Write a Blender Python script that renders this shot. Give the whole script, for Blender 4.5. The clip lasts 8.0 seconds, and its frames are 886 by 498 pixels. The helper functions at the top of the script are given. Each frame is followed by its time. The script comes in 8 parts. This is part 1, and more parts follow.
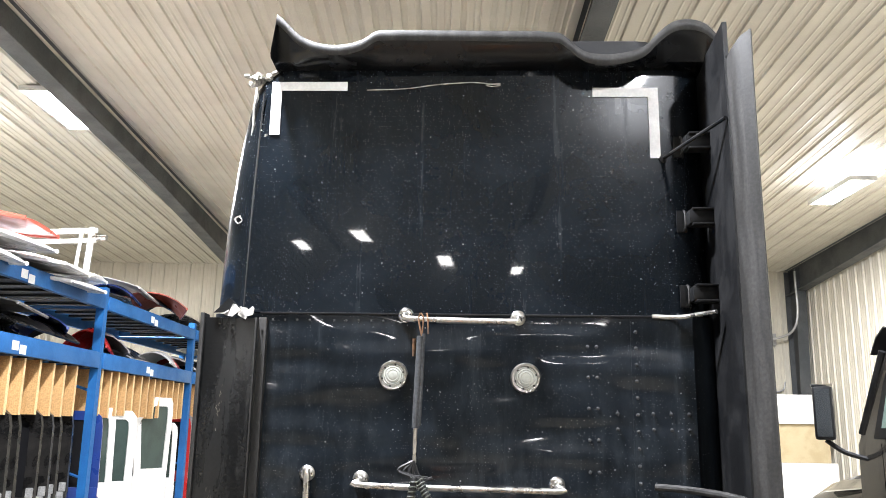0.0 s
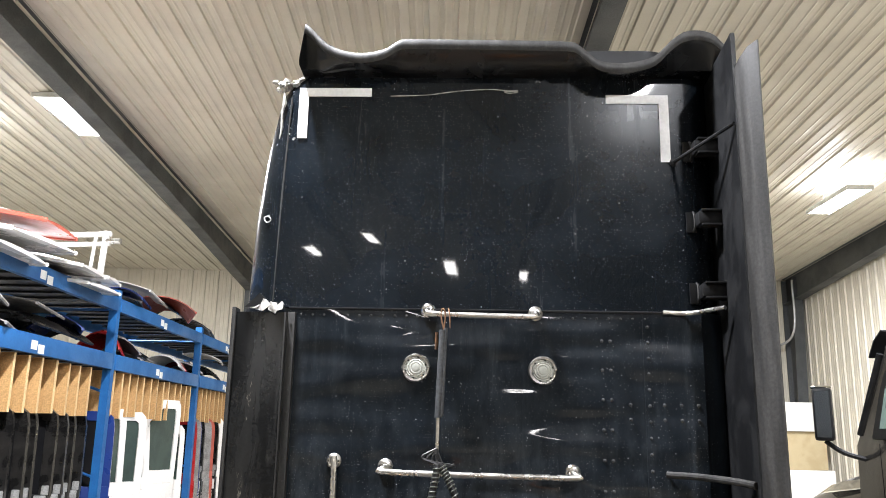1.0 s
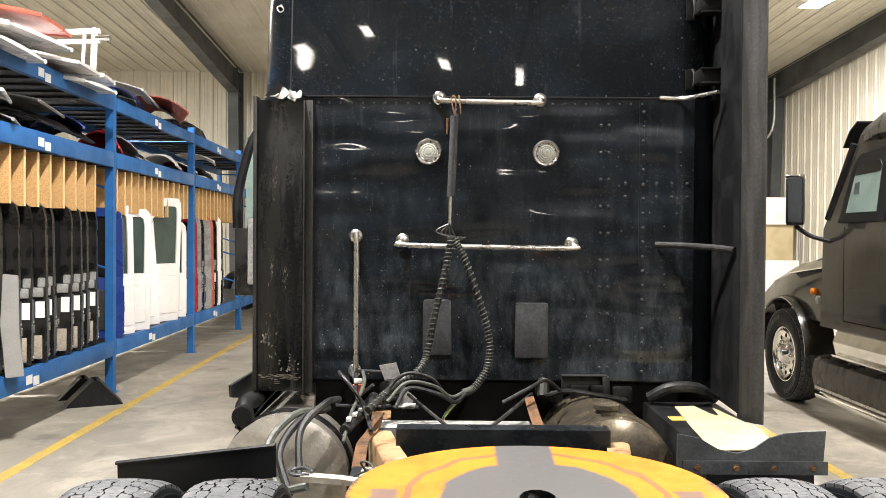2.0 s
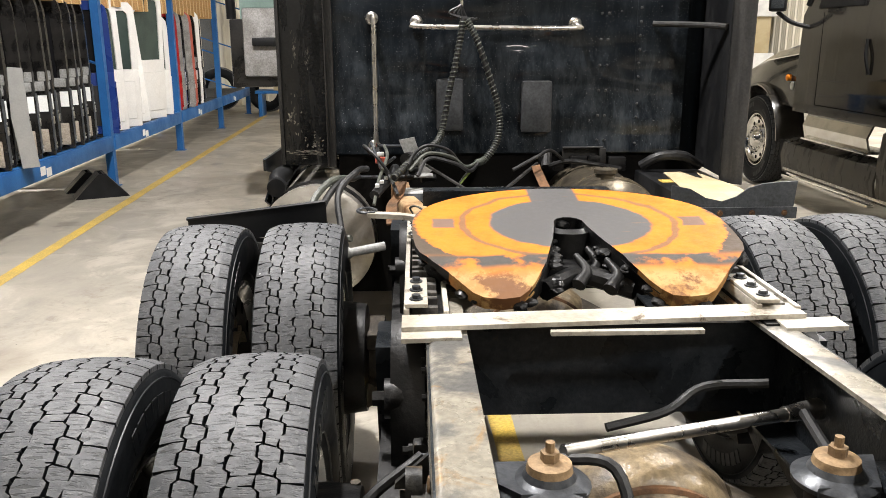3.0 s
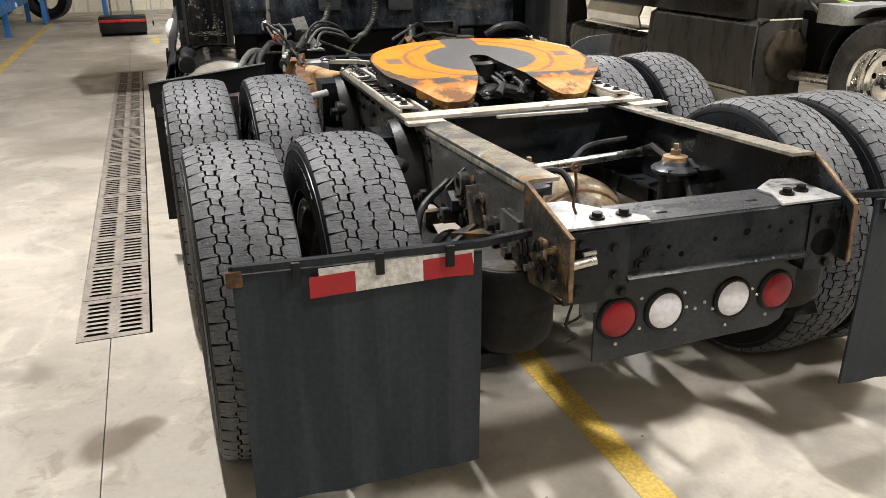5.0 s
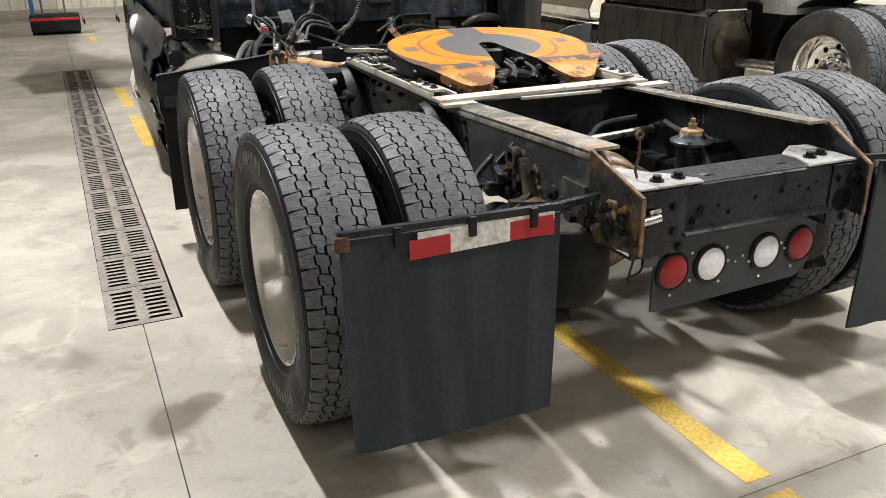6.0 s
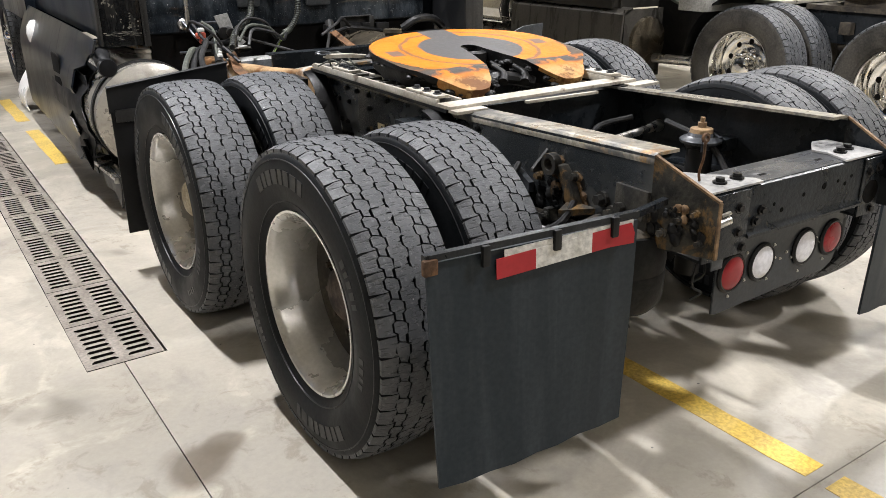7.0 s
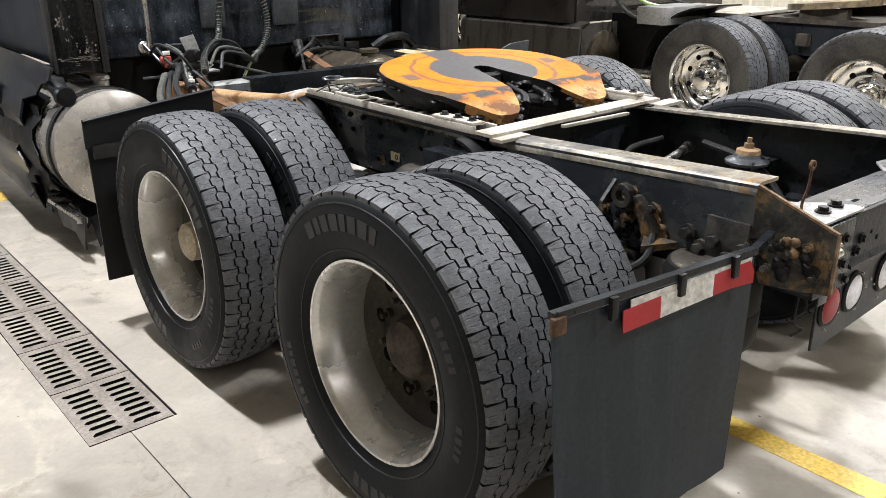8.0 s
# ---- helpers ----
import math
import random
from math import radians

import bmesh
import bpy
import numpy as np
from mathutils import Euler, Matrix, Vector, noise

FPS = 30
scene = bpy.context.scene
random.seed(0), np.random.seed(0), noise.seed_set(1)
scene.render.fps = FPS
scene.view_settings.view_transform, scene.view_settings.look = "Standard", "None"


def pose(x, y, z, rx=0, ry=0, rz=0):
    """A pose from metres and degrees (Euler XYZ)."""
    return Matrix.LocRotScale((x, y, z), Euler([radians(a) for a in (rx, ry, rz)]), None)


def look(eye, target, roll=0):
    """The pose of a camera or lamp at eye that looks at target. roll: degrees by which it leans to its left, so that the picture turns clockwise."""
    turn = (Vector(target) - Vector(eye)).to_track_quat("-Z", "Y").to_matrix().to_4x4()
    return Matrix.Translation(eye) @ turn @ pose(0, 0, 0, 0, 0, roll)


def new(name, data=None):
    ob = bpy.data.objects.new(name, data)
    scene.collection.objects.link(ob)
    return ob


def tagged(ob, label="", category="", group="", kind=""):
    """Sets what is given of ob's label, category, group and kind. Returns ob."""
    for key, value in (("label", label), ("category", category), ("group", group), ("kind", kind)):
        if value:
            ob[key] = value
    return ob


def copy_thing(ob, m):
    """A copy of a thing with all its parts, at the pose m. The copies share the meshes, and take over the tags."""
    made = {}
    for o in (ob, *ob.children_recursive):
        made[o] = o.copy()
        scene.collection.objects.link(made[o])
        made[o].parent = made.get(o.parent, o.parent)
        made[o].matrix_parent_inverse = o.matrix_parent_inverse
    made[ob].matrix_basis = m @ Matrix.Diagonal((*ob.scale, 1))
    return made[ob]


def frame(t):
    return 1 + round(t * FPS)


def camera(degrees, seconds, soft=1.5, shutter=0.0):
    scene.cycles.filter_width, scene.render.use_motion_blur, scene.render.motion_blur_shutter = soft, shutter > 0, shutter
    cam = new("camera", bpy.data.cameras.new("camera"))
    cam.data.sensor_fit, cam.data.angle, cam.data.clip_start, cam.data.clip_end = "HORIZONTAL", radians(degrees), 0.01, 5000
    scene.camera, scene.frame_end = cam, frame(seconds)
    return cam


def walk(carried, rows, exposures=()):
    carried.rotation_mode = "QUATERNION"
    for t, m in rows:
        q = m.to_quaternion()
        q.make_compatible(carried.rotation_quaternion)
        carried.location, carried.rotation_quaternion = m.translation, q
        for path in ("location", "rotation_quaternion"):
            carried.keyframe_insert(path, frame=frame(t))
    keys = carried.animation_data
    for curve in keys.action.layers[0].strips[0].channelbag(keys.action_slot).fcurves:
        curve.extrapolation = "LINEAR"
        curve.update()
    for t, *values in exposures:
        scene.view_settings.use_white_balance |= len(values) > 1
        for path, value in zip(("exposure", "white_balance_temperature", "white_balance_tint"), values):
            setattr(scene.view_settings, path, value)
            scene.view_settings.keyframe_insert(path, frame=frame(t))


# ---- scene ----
cam = camera(57.6, 8.0, soft=0.8)
PATH = [
    (0, (0.205, -0.112, 1.994), (0.128, 1.84, 2.422), 0.9),
    (0.5, (0.184, -0.166, 1.964), (0.109, 1.781, 2.413), 1.0),
    (1, (0.092, -0.282, 1.898), (0.024, 1.665, 2.35), 1.1),
    (1.5, (-0.003, -0.388, 1.828), (-0.035, 1.582, 2.169), 1.0),
    (2, (-0.063, -0.561, 1.766), (-0.074, 1.439, 1.74), 0.4),
    (2.2, (-0.087, -0.617, 1.746), (-0.096, 1.376, 1.581), 0.2),
    (3.3, (-0.399, -1.158, 1.629), (-0.286, 0.754, 1.054), -0.3),
    (3.5, (-0.457, -1.288, 1.607), (-0.305, 0.61, 0.994), -0.4),
    (4, (-0.64, -1.56, 1.602), (-0.374, 0.301, 0.919), -0.4),
    (4.5, (-0.883, -1.8, 1.594), (-0.489, 0.029, 0.889), -0.6),
    (4.7, (-0.964, -1.879, 1.601), (-0.499, -0.068, 0.891), -0.6),
    (5.8, (-1.48, -2.027, 1.599), (-0.769, -0.306, 0.87), -0.4),
    (6, (-1.566, -2.013, 1.589), (-0.835, -0.299, 0.864), -0.5),
    (6.5, (-1.777, -1.889, 1.599), (-0.901, -0.247, 0.866), -0.5),
    (7, (-1.979, -1.646, 1.595), (-0.98, -0.074, 0.866), -0.4),
    (7.5, (-2.103, -1.416, 1.598), (-1.011, 0.103, 0.89), -0.5),
    (8, (-2.204, -1.164, 1.6), (-1.029, 0.295, 0.899), -0.6),
]
walk(cam, [(t, look(eye, target, roll)) for t, eye, target, roll in PATH],
     exposures=[(0, 0.92, 6450, 10), (0.5, 0.67, 6550, 10), (1.2, 0.6, 6550, 10), (1.6, 0.56, 6600, 10), (2.0, 0.54, 7250, 10), (2.2, 0.48, 7350, 10), (3.3, 0.15, 7100, 10), (4.5, 0.1, 7100, 10), (6.2, 0.06, 6800, 10), (7.2, 0.08, 6700, 10), (8, 0.14, 6600, 10)])

FLOORPLAN = pose(0, 0, 0, 0, 0, 1.8)          # the hall stands a little askew to the truck
CX = 0.165                                    # the truck's centre line

# ---- world and lamps ----
world = bpy.data.worlds.new("world")
scene.world = world
world.use_nodes = True
world.node_tree.nodes["Background"].inputs[0].default_value = (0.9, 0.93, 1.0, 1)
world.node_tree.nodes["Background"].inputs[1].default_value = 0.008


def ceiling_z(y):
    """The height of the sloping ceiling at y in the hall's own plan."""
    return 6.1 + 0.045 * (20.5 - y if y > -4 else 28.5 + y)


# x, y in the hall's plan, drop below the ceiling, watts down and up
# x 6.8 and 7.4 are unseen fixtures, added to brighten the right side
LAMPS = [(-5.5, 10.9, 0.14, 760, 0), (3.9, 6.1, 0.5, 290, 15), (-1.3, 3.0, 0.5, 680, 10), (-7.6, 10.5, 0.5, 280, 150), (3.15, -3.05, 0.12, 470, 5),
         (6.8, 13.0, 0.5, 560, 35), (-3.9, -5.57, 2.2, 14, 8), (-2.2, -4.86, 2.16, 14, 8), (-0.73, -6.6, 2.1, 14, 8),
         (1.36, -7.7, 2.05, 14, 8), (7.4, 2.0, 0.5, 520, 30)]


# ---- materials ----
def nodes_of(name):
    m = bpy.data.materials.new(name)
    m.use_nodes = True
    t = m.node_tree
    return m, t, t.nodes["Principled BSDF"]


def link(t, a, b):
    t.links.new(a, b)


def coords(t, scale=(1, 1, 1)):
    c = t.nodes.new("ShaderNodeTexCoord")
    mp = t.nodes.new("ShaderNodeMapping")
    mp.inputs["Scale"].default_value = scale
    link(t, c.outputs["Object"], mp.inputs["Vector"])
    return mp.outputs["Vector"]


def noise_of(t, vec, scale, detail=4, rough=0.55, distort=0.0):
    n = t.nodes.new("ShaderNodeTexNoise")
    n.inputs["Scale"].default_value, n.inputs["Detail"].default_value = scale, detail
    n.inputs["Roughness"].default_value, n.inputs["Distortion"].default_value = rough, distort
    link(t, vec, n.inputs["Vector"])
    return n.outputs["Fac"]


def ramp(t, fac, lo, hi, a=0.0, b=1.0):
    r = t.nodes.new("ShaderNodeMapRange")
    r.interpolation_type = "SMOOTHSTEP"
    for k, v in zip(("From Min", "From Max", "To Min", "To Max"), (lo, hi, a, b)):
        r.inputs[k].default_value = v
    link(t, fac, r.inputs["Value"])
    return r.outputs["Result"]


def mix(t, fac, a, b, how="MIX"):
    m = t.nodes.new("ShaderNodeMix")
    m.data_type, m.blend_type = "RGBA", how
    for sock, v in ((m.inputs[0], fac), (m.inputs[6], a), (m.inputs[7], b)):
        if isinstance(v, (int, float)):
            sock.default_value = v
        elif isinstance(v, tuple):
            sock.default_value = (*v, 1)
        else:
            link(t, v, sock)
    return m.outputs[2]


def calc(t, op, a, b=0.0):
    m = t.nodes.new("ShaderNodeMath")
    m.operation = op
    for sock, v in zip(m.inputs, (a, b)):
        if isinstance(v, (int, float)):
            sock.default_value = v
        else:
            link(t, v, sock)
    return m.outputs[0]


def bump(t, p, height, strength=0.2, distance=0.005, normal=None):
    b = t.nodes.new("ShaderNodeBump")
    b.inputs["Strength"].default_value, b.inputs["Distance"].default_value = strength, distance
    link(t, height, b.inputs["Height"])
    if normal:
        link(t, normal, b.inputs["Normal"])
    link(t, b.outputs["Normal"], p.inputs["Normal"])
    return b.outputs["Normal"]


def specks(t, vec, scale, size, upright=False):
    """Small round dots, 1 inside them; upright: on a wall across the truck, where none may be missed."""
    v = t.nodes.new("ShaderNodeTexVoronoi")
    v.inputs["Scale"].default_value = scale
    if upright:
        v.voronoi_dimensions = "2D"
        sep, comb = t.nodes.new("ShaderNodeSeparateXYZ"), t.nodes.new("ShaderNodeCombineXYZ")
        link(t, vec, sep.inputs[0])
        link(t, sep.outputs[0], comb.inputs[0])
        link(t, sep.outputs[2], comb.inputs[1])
        vec = comb.outputs[0]
    link(t, vec, v.inputs["Vector"])
    keep = t.nodes.new("ShaderNodeSeparateColor")
    link(t, v.outputs["Color"], keep.inputs[0])
    dot = calc(t, "LESS_THAN", v.outputs["Distance"], calc(t, "MULTIPLY", keep.outputs[0], size))
    return calc(t, "MULTIPLY", dot, calc(t, "GREATER_THAN", keep.outputs[1], 0.55))


def surf(name, col, other=None, rough=0.5, metal=0.0, scale=4.0, lo=0.4, hi=0.65, fine=70, grain=0.25, relief=0.15,
         stretch=(1, 1, 1), third=None, third_at=(0.6, 0.7), third_scale=9, spots=None, coat=0.0, spec=0.3):
    """A surface of two (or three) colours in patches, with fine grain, uneven gloss and slight relief."""
    m, t, p = nodes_of(name)
    vec = coords(t, stretch)
    flat = coords(t)
    big = noise_of(t, vec, scale, 6, 0.6, 0.3)
    small = noise_of(t, flat, fine, 3, 0.6)
    c = mix(t, ramp(t, big, lo, hi), col, other or tuple(v * 0.7 for v in col))
    if third:
        worn = noise_of(t, flat, third_scale, 8, 0.7, 0.6)
        c = mix(t, ramp(t, worn, *third_at), c, third)
    shade = ramp(t, small, 0.25, 0.75, 1 - grain, 1 + grain)
    comb = t.nodes.new("ShaderNodeCombineColor")
    for i in range(3):
        link(t, shade, comb.inputs[i])
    c = mix(t, 1.0, c, comb.outputs[0], "MULTIPLY")
    if spots:
        c = mix(t, specks(t, flat, spots[0], spots[1]), c, spots[2])
    link(t, c, p.inputs["Base Color"])
    link(t, ramp(t, big, 0.3, 0.7, max(rough - 0.1, 0.03), min(rough + 0.12, 1)), p.inputs["Roughness"])
    p.inputs["Metallic"].default_value = metal
    p.inputs["Coat Weight"].default_value = coat
    p.inputs["Specular IOR Level"].default_value = spec
    bump(t, p, calc(t, "ADD", small, calc(t, "MULTIPLY", big, 1.5)), relief)
    return m


def glow(name, col, power):
    m, t, p = nodes_of(name)
    p.inputs["Base Color"].default_value = (*col, 1)
    p.inputs["Emission Color"].default_value = (*col, 1)
    p.inputs["Emission Strength"].default_value = power
    return m


def concrete_floor():
    m, t, p = nodes_of("worn_concrete")
    vec = coords(t)
    big = noise_of(t, vec, 0.55, 6, 0.6, 0.4)
    mid = noise_of(t, vec, 1.9, 6, 0.62, 0.9)
    fine = noise_of(t, vec, 45, 5, 0.7)
    drag = noise_of(t, coords(t, (1.5, 0.7, 1)), 1.6, 6, 0.65, 0.5)
    c = mix(t, ramp(t, big, 0.38, 0.62), (0.42, 0.383, 0.32), (0.325, 0.298, 0.25))
    c = mix(t, ramp(t, mid, 0.47, 0.66, 0, 0.75), c, (0.3, 0.275, 0.235))
    c = mix(t, ramp(t, drag, 0.56, 0.7, 0, 0.55), c, (0.22, 0.205, 0.18))
    c = mix(t, ramp(t, mid, 0.34, 0.46, 0.55, 0), c, (0.54, 0.5, 0.42))
    grime = calc(t, "MULTIPLY", ramp(t, noise_of(t, vec, 7.5, 7, 0.72, 0.6), 0.52, 0.66), ramp(t, noise_of(t, vec, 0.8, 4, 0.6, 0.5), 0.42, 0.6))
    c = mix(t, calc(t, "MULTIPLY", grime, 0.75), c, (0.22, 0.19, 0.148))
    oil = noise_of(t, vec, 1.3, 3, 0.5, 0.2)
    c = mix(t, ramp(t, oil, 0.65, 0.72, 0, 0.7), c, (0.15, 0.135, 0.11))
    c = mix(t, specks(t, vec, 11, 0.07), c, (0.12, 0.11, 0.1))
    c0 = t.nodes.new("ShaderNodeTexCoord")
    for x, y, r, k in ((-1.47, 0.68, 0.15, 0.9), (-1.36, 0.74, 0.09, 0.75), (0.75, -0.62, 0.12, 0.6), (-2.5, 3.2, 0.3, 0.4), (-1.9, 5.4, 0.5, 0.35), (-0.9, -1.1, 0.25, 0.3)):
        d = t.nodes.new("ShaderNodeVectorMath")
        d.operation = "DISTANCE"
        link(t, c0.outputs["Object"], d.inputs[0])
        d.inputs[1].default_value = (x, y, 0)
        edge = calc(t, "ADD", d.outputs["Value"], calc(t, "MULTIPLY", calc(t, "SUBTRACT", mid, 0.5), r * 1.4))
        c = mix(t, ramp(t, edge, r * 0.45, r, k, 0), c, (0.13, 0.104, 0.074))
    sh = ramp(t, fine, 0.3, 0.7, 0.95, 1.045)
    comb = t.nodes.new("ShaderNodeCombineColor")
    for i in range(3):
        link(t, sh, comb.inputs[i])
    c = mix(t, 1.0, c, comb.outputs[0], "MULTIPLY")
    link(t, c, p.inputs["Base Color"])
    link(t, ramp(t, mid, 0.3, 0.7, 0.32, 0.6), p.inputs["Roughness"])
    bump(t, p, fine, 0.04, 0.003)
    return m


def gloss_black(name, dirt=0.35, low=0.03, wavy=0.1, film=0.0, dots=0.5, upright=True, swell=0.02, haze=0.3, coat=0.33, spec=0.1, ripple=(1, 1, 1.6)):
    """Dusty black paint: a hazed base under a slightly wavy gloss, chips and dust specks, vertical water streaks, dirt
    low down whose blue-grey also paints in ceiling glare.
    """
    m, t, p = nodes_of(name)
    vec = coords(t)
    dust = noise_of(t, vec, 2.2, 6, 0.6, 0.4)
    streak = noise_of(t, coords(t, (14, 14, 0.7)), 1.0, 5, 0.65)
    fine = noise_of(t, vec, 120, 3, 0.6)
    c = mix(t, ramp(t, dust, 0.4, 0.75, 0, dirt), (0.0042, 0.0062, 0.0088), (0.013, 0.018, 0.0245))
    c = mix(t, ramp(t, streak, 0.55, 0.8, 0, dirt), c, (0.021, 0.027, 0.034))
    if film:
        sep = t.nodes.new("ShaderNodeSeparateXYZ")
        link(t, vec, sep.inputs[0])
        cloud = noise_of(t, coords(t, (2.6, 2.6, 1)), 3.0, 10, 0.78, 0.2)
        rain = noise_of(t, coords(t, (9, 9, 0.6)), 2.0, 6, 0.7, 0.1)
        # splashed dirt, paler towards the bottom; its blue-grey also stands for glare
        splash_glare = calc(t, "MULTIPLY", ramp(t, cloud, 0.38, 0.72), ramp(t, sep.outputs[2], 2.1, 1.05, 0.16, 1.0))
        splash_glare = calc(t, "ADD", splash_glare, calc(t, "MULTIPLY", ramp(t, rain, 0.56, 0.75), 0.22))
        c = mix(t, calc(t, "MULTIPLY", splash_glare, film), c, (0.13, 0.15, 0.168))
    for scale, size, mask, col in ((13, 0.045, ramp(t, dust, 0.3, 0.45), 0.45), (38, 0.085, ramp(t, dust, 0.38, 0.5), 0.3), (75, 0.15, ramp(t, streak, 0.4, 0.54), 0.2)):
        c = mix(t, calc(t, "MULTIPLY", calc(t, "MULTIPLY", specks(t, vec, scale, size, upright), mask), dots), c, (col, col * 1.02, col * 1.06))
    link(t, c, p.inputs["Base Color"])
    p.inputs["Specular IOR Level"].default_value = spec
    p.inputs["Coat Weight"].default_value, p.inputs["Coat Roughness"].default_value = coat, low
    r = calc(t, "ADD", ramp(t, dust, 0.4, 0.75, haze, haze + 0.12 * dirt), ramp(t, streak, 0.55, 0.85, 0, 0.3 * dirt))
    link(t, r, p.inputs["Roughness"])
    wave = noise_of(t, coords(t, ripple), 1.7, 1, 0.4)
    n = bump(t, p, wave, wavy, swell)
    link(t, n, p.inputs["Coat Normal"])
    bump(t, p, fine, 0.01, 0.002, n)
    return m


def tread_rubber():
    m, t, p = nodes_of("dusty_tread_rubber")
    vec = coords(t)
    big = noise_of(t, vec, 6, 6, 0.65, 0.6)
    fine = noise_of(t, vec, 90, 4, 0.65)
    c = mix(t, ramp(t, big, 0.35, 0.68), (0.047, 0.05, 0.054), (0.086, 0.089, 0.095))
    c = mix(t, ramp(t, fine, 0.52, 0.75, 0, 0.5), c, (0.175, 0.179, 0.186))
    c = mix(t, specks(t, vec, 25, 0.1), c, (0.3, 0.3, 0.3))
    sep = t.nodes.new("ShaderNodeSeparateXYZ")
    link(t, vec, sep.inputs[0])
    comb = t.nodes.new("ShaderNodeCombineXYZ")
    link(t, calc(t, "MULTIPLY", sep.outputs[0], 28), comb.inputs[0])
    link(t, calc(t, "MULTIPLY", calc(t, "ARCTAN2", sep.outputs[2], sep.outputs[1]), 75), comb.inputs[1])
    scrub = noise_of(t, comb.outputs[0], 1.0, 3, 0.6)
    c = mix(t, ramp(t, scrub, 0.56, 0.63, 0, 0.75), c, (0.018, 0.0185, 0.02))
    link(t, c, p.inputs["Base Color"])
    p.inputs["Roughness"].default_value = 0.58
    bump(t, p, calc(t, "SUBTRACT", fine, calc(t, "MULTIPLY", ramp(t, scrub, 0.53, 0.6), 1.8)), 0.5, 0.0025)
    return m


def fifth_wheel_paint():
    """Orange paint with a greasy grey middle, a worn groove ring and rubbed patches; the plate's own middle is its origin."""
    m, t, p = nodes_of("orange_plate_paint")
    c0 = t.nodes.new("ShaderNodeTexCoord")
    sep = t.nodes.new("ShaderNodeSeparateXYZ")
    link(t, c0.outputs["Object"], sep.inputs[0])
    x, y = sep.outputs[0], sep.outputs[1]
    vec = coords(t)
    wob = calc(t, "MULTIPLY", calc(t, "SUBTRACT", noise_of(t, vec, 9, 4), 0.5), 0.05)
    r = calc(t, "ADD", calc(t, "SQRT", calc(t, "ADD", calc(t, "MULTIPLY", x, x), calc(t, "MULTIPLY", calc(t, "MULTIPLY", y, y), 1.38))), wob)
    fine = noise_of(t, vec, 40, 6, 0.7)
    c = mix(t, ramp(t, noise_of(t, vec, 7, 6, 0.7), 0.4, 0.65), (0.54, 0.17, 0.013), (0.45, 0.126, 0.009))
    ringd = calc(t, "ABSOLUTE", calc(t, "SUBTRACT", r, 0.335))
    c = mix(t, ramp(t, ringd, 0.006, 0.014, 0.75, 0), c, (0.09, 0.07, 0.05))
    grey = ramp(t, r, 0.245, 0.262, 1, 0)
    band = calc(t, "MULTIPLY", ramp(t, calc(t, "ABSOLUTE", calc(t, "ADD", x, 0.01)), 0.075, 0.09, 1, 0), ramp(t, y, 0.1, 0.15))
    side = calc(t, "MULTIPLY", ramp(t, calc(t, "ABSOLUTE", calc(t, "SUBTRACT", y, 0.005)), 0.035, 0.045, 1, 0), ramp(t, r, 0.355, 0.365))
    side = calc(t, "MULTIPLY", side, ramp(t, r, 0.425, 0.435, 1, 0))
    lip = calc(t, "ADD", y, calc(t, "MULTIPLY", wob, 0.5))
    edge = calc(t, "MULTIPLY", ramp(t, lip, -0.25, -0.268, 0, 1), ramp(t, lip, -0.335, -0.305, 0, 1))
    g = calc(t, "MAXIMUM", calc(t, "MAXIMUM", grey, band), calc(t, "MULTIPLY", side, 0.85))
    c = mix(t, g, c, mix(t, fine, (0.058, 0.057, 0.06), (0.105, 0.101, 0.097)))
    scuff = noise_of(t, coords(t, (3, 14, 3)), 2.2, 6, 0.7)
    c = mix(t, ramp(t, scuff, 0.6, 0.75, 0, 0.4), c, (0.36, 0.16, 0.05))
    tan = mix(t, ramp(t, noise_of(t, vec, 16, 6, 0.7), 0.4, 0.62), (0.42, 0.29, 0.125), (0.29, 0.175, 0.065))
    tan = mix(t, ramp(t, noise_of(t, vec, 5, 7, 0.7), 0.49, 0.57), tan, (0.06, 0.045, 0.03))
    c = mix(t, ramp(t, lip, -0.31, -0.37, 0, 0.8), c, tan)
    c = mix(t, calc(t, "MULTIPLY", edge, ramp(t, noise_of(t, vec, 10, 5), 0.4, 0.52)), c, (0.06, 0.055, 0.05))
    chip = ramp(t, calc(t, "ADD", r, calc(t, "MULTIPLY", calc(t, "SUBTRACT", fine, 0.5), 0.05)), 0.478, 0.49)
    c = mix(t, calc(t, "MULTIPLY", chip, ramp(t, y, -0.3, -0.24)), c, (0.07, 0.05, 0.035))
    link(t, c, p.inputs["Base Color"])
    link(t, ramp(t, fine, 0.3, 0.7, 0.55, 0.75), p.inputs["Roughness"])
    p.inputs["Specular IOR Level"].default_value = 0.22
    bump(t, p, fine, 0.2, 0.003)
    return m


def flat_paint(name, col, rough=0.5, metal=0.0):
    return surf(name, col, tuple(v * 0.85 for v in col), rough, metal, scale=3, grain=0.06, relief=0.04)


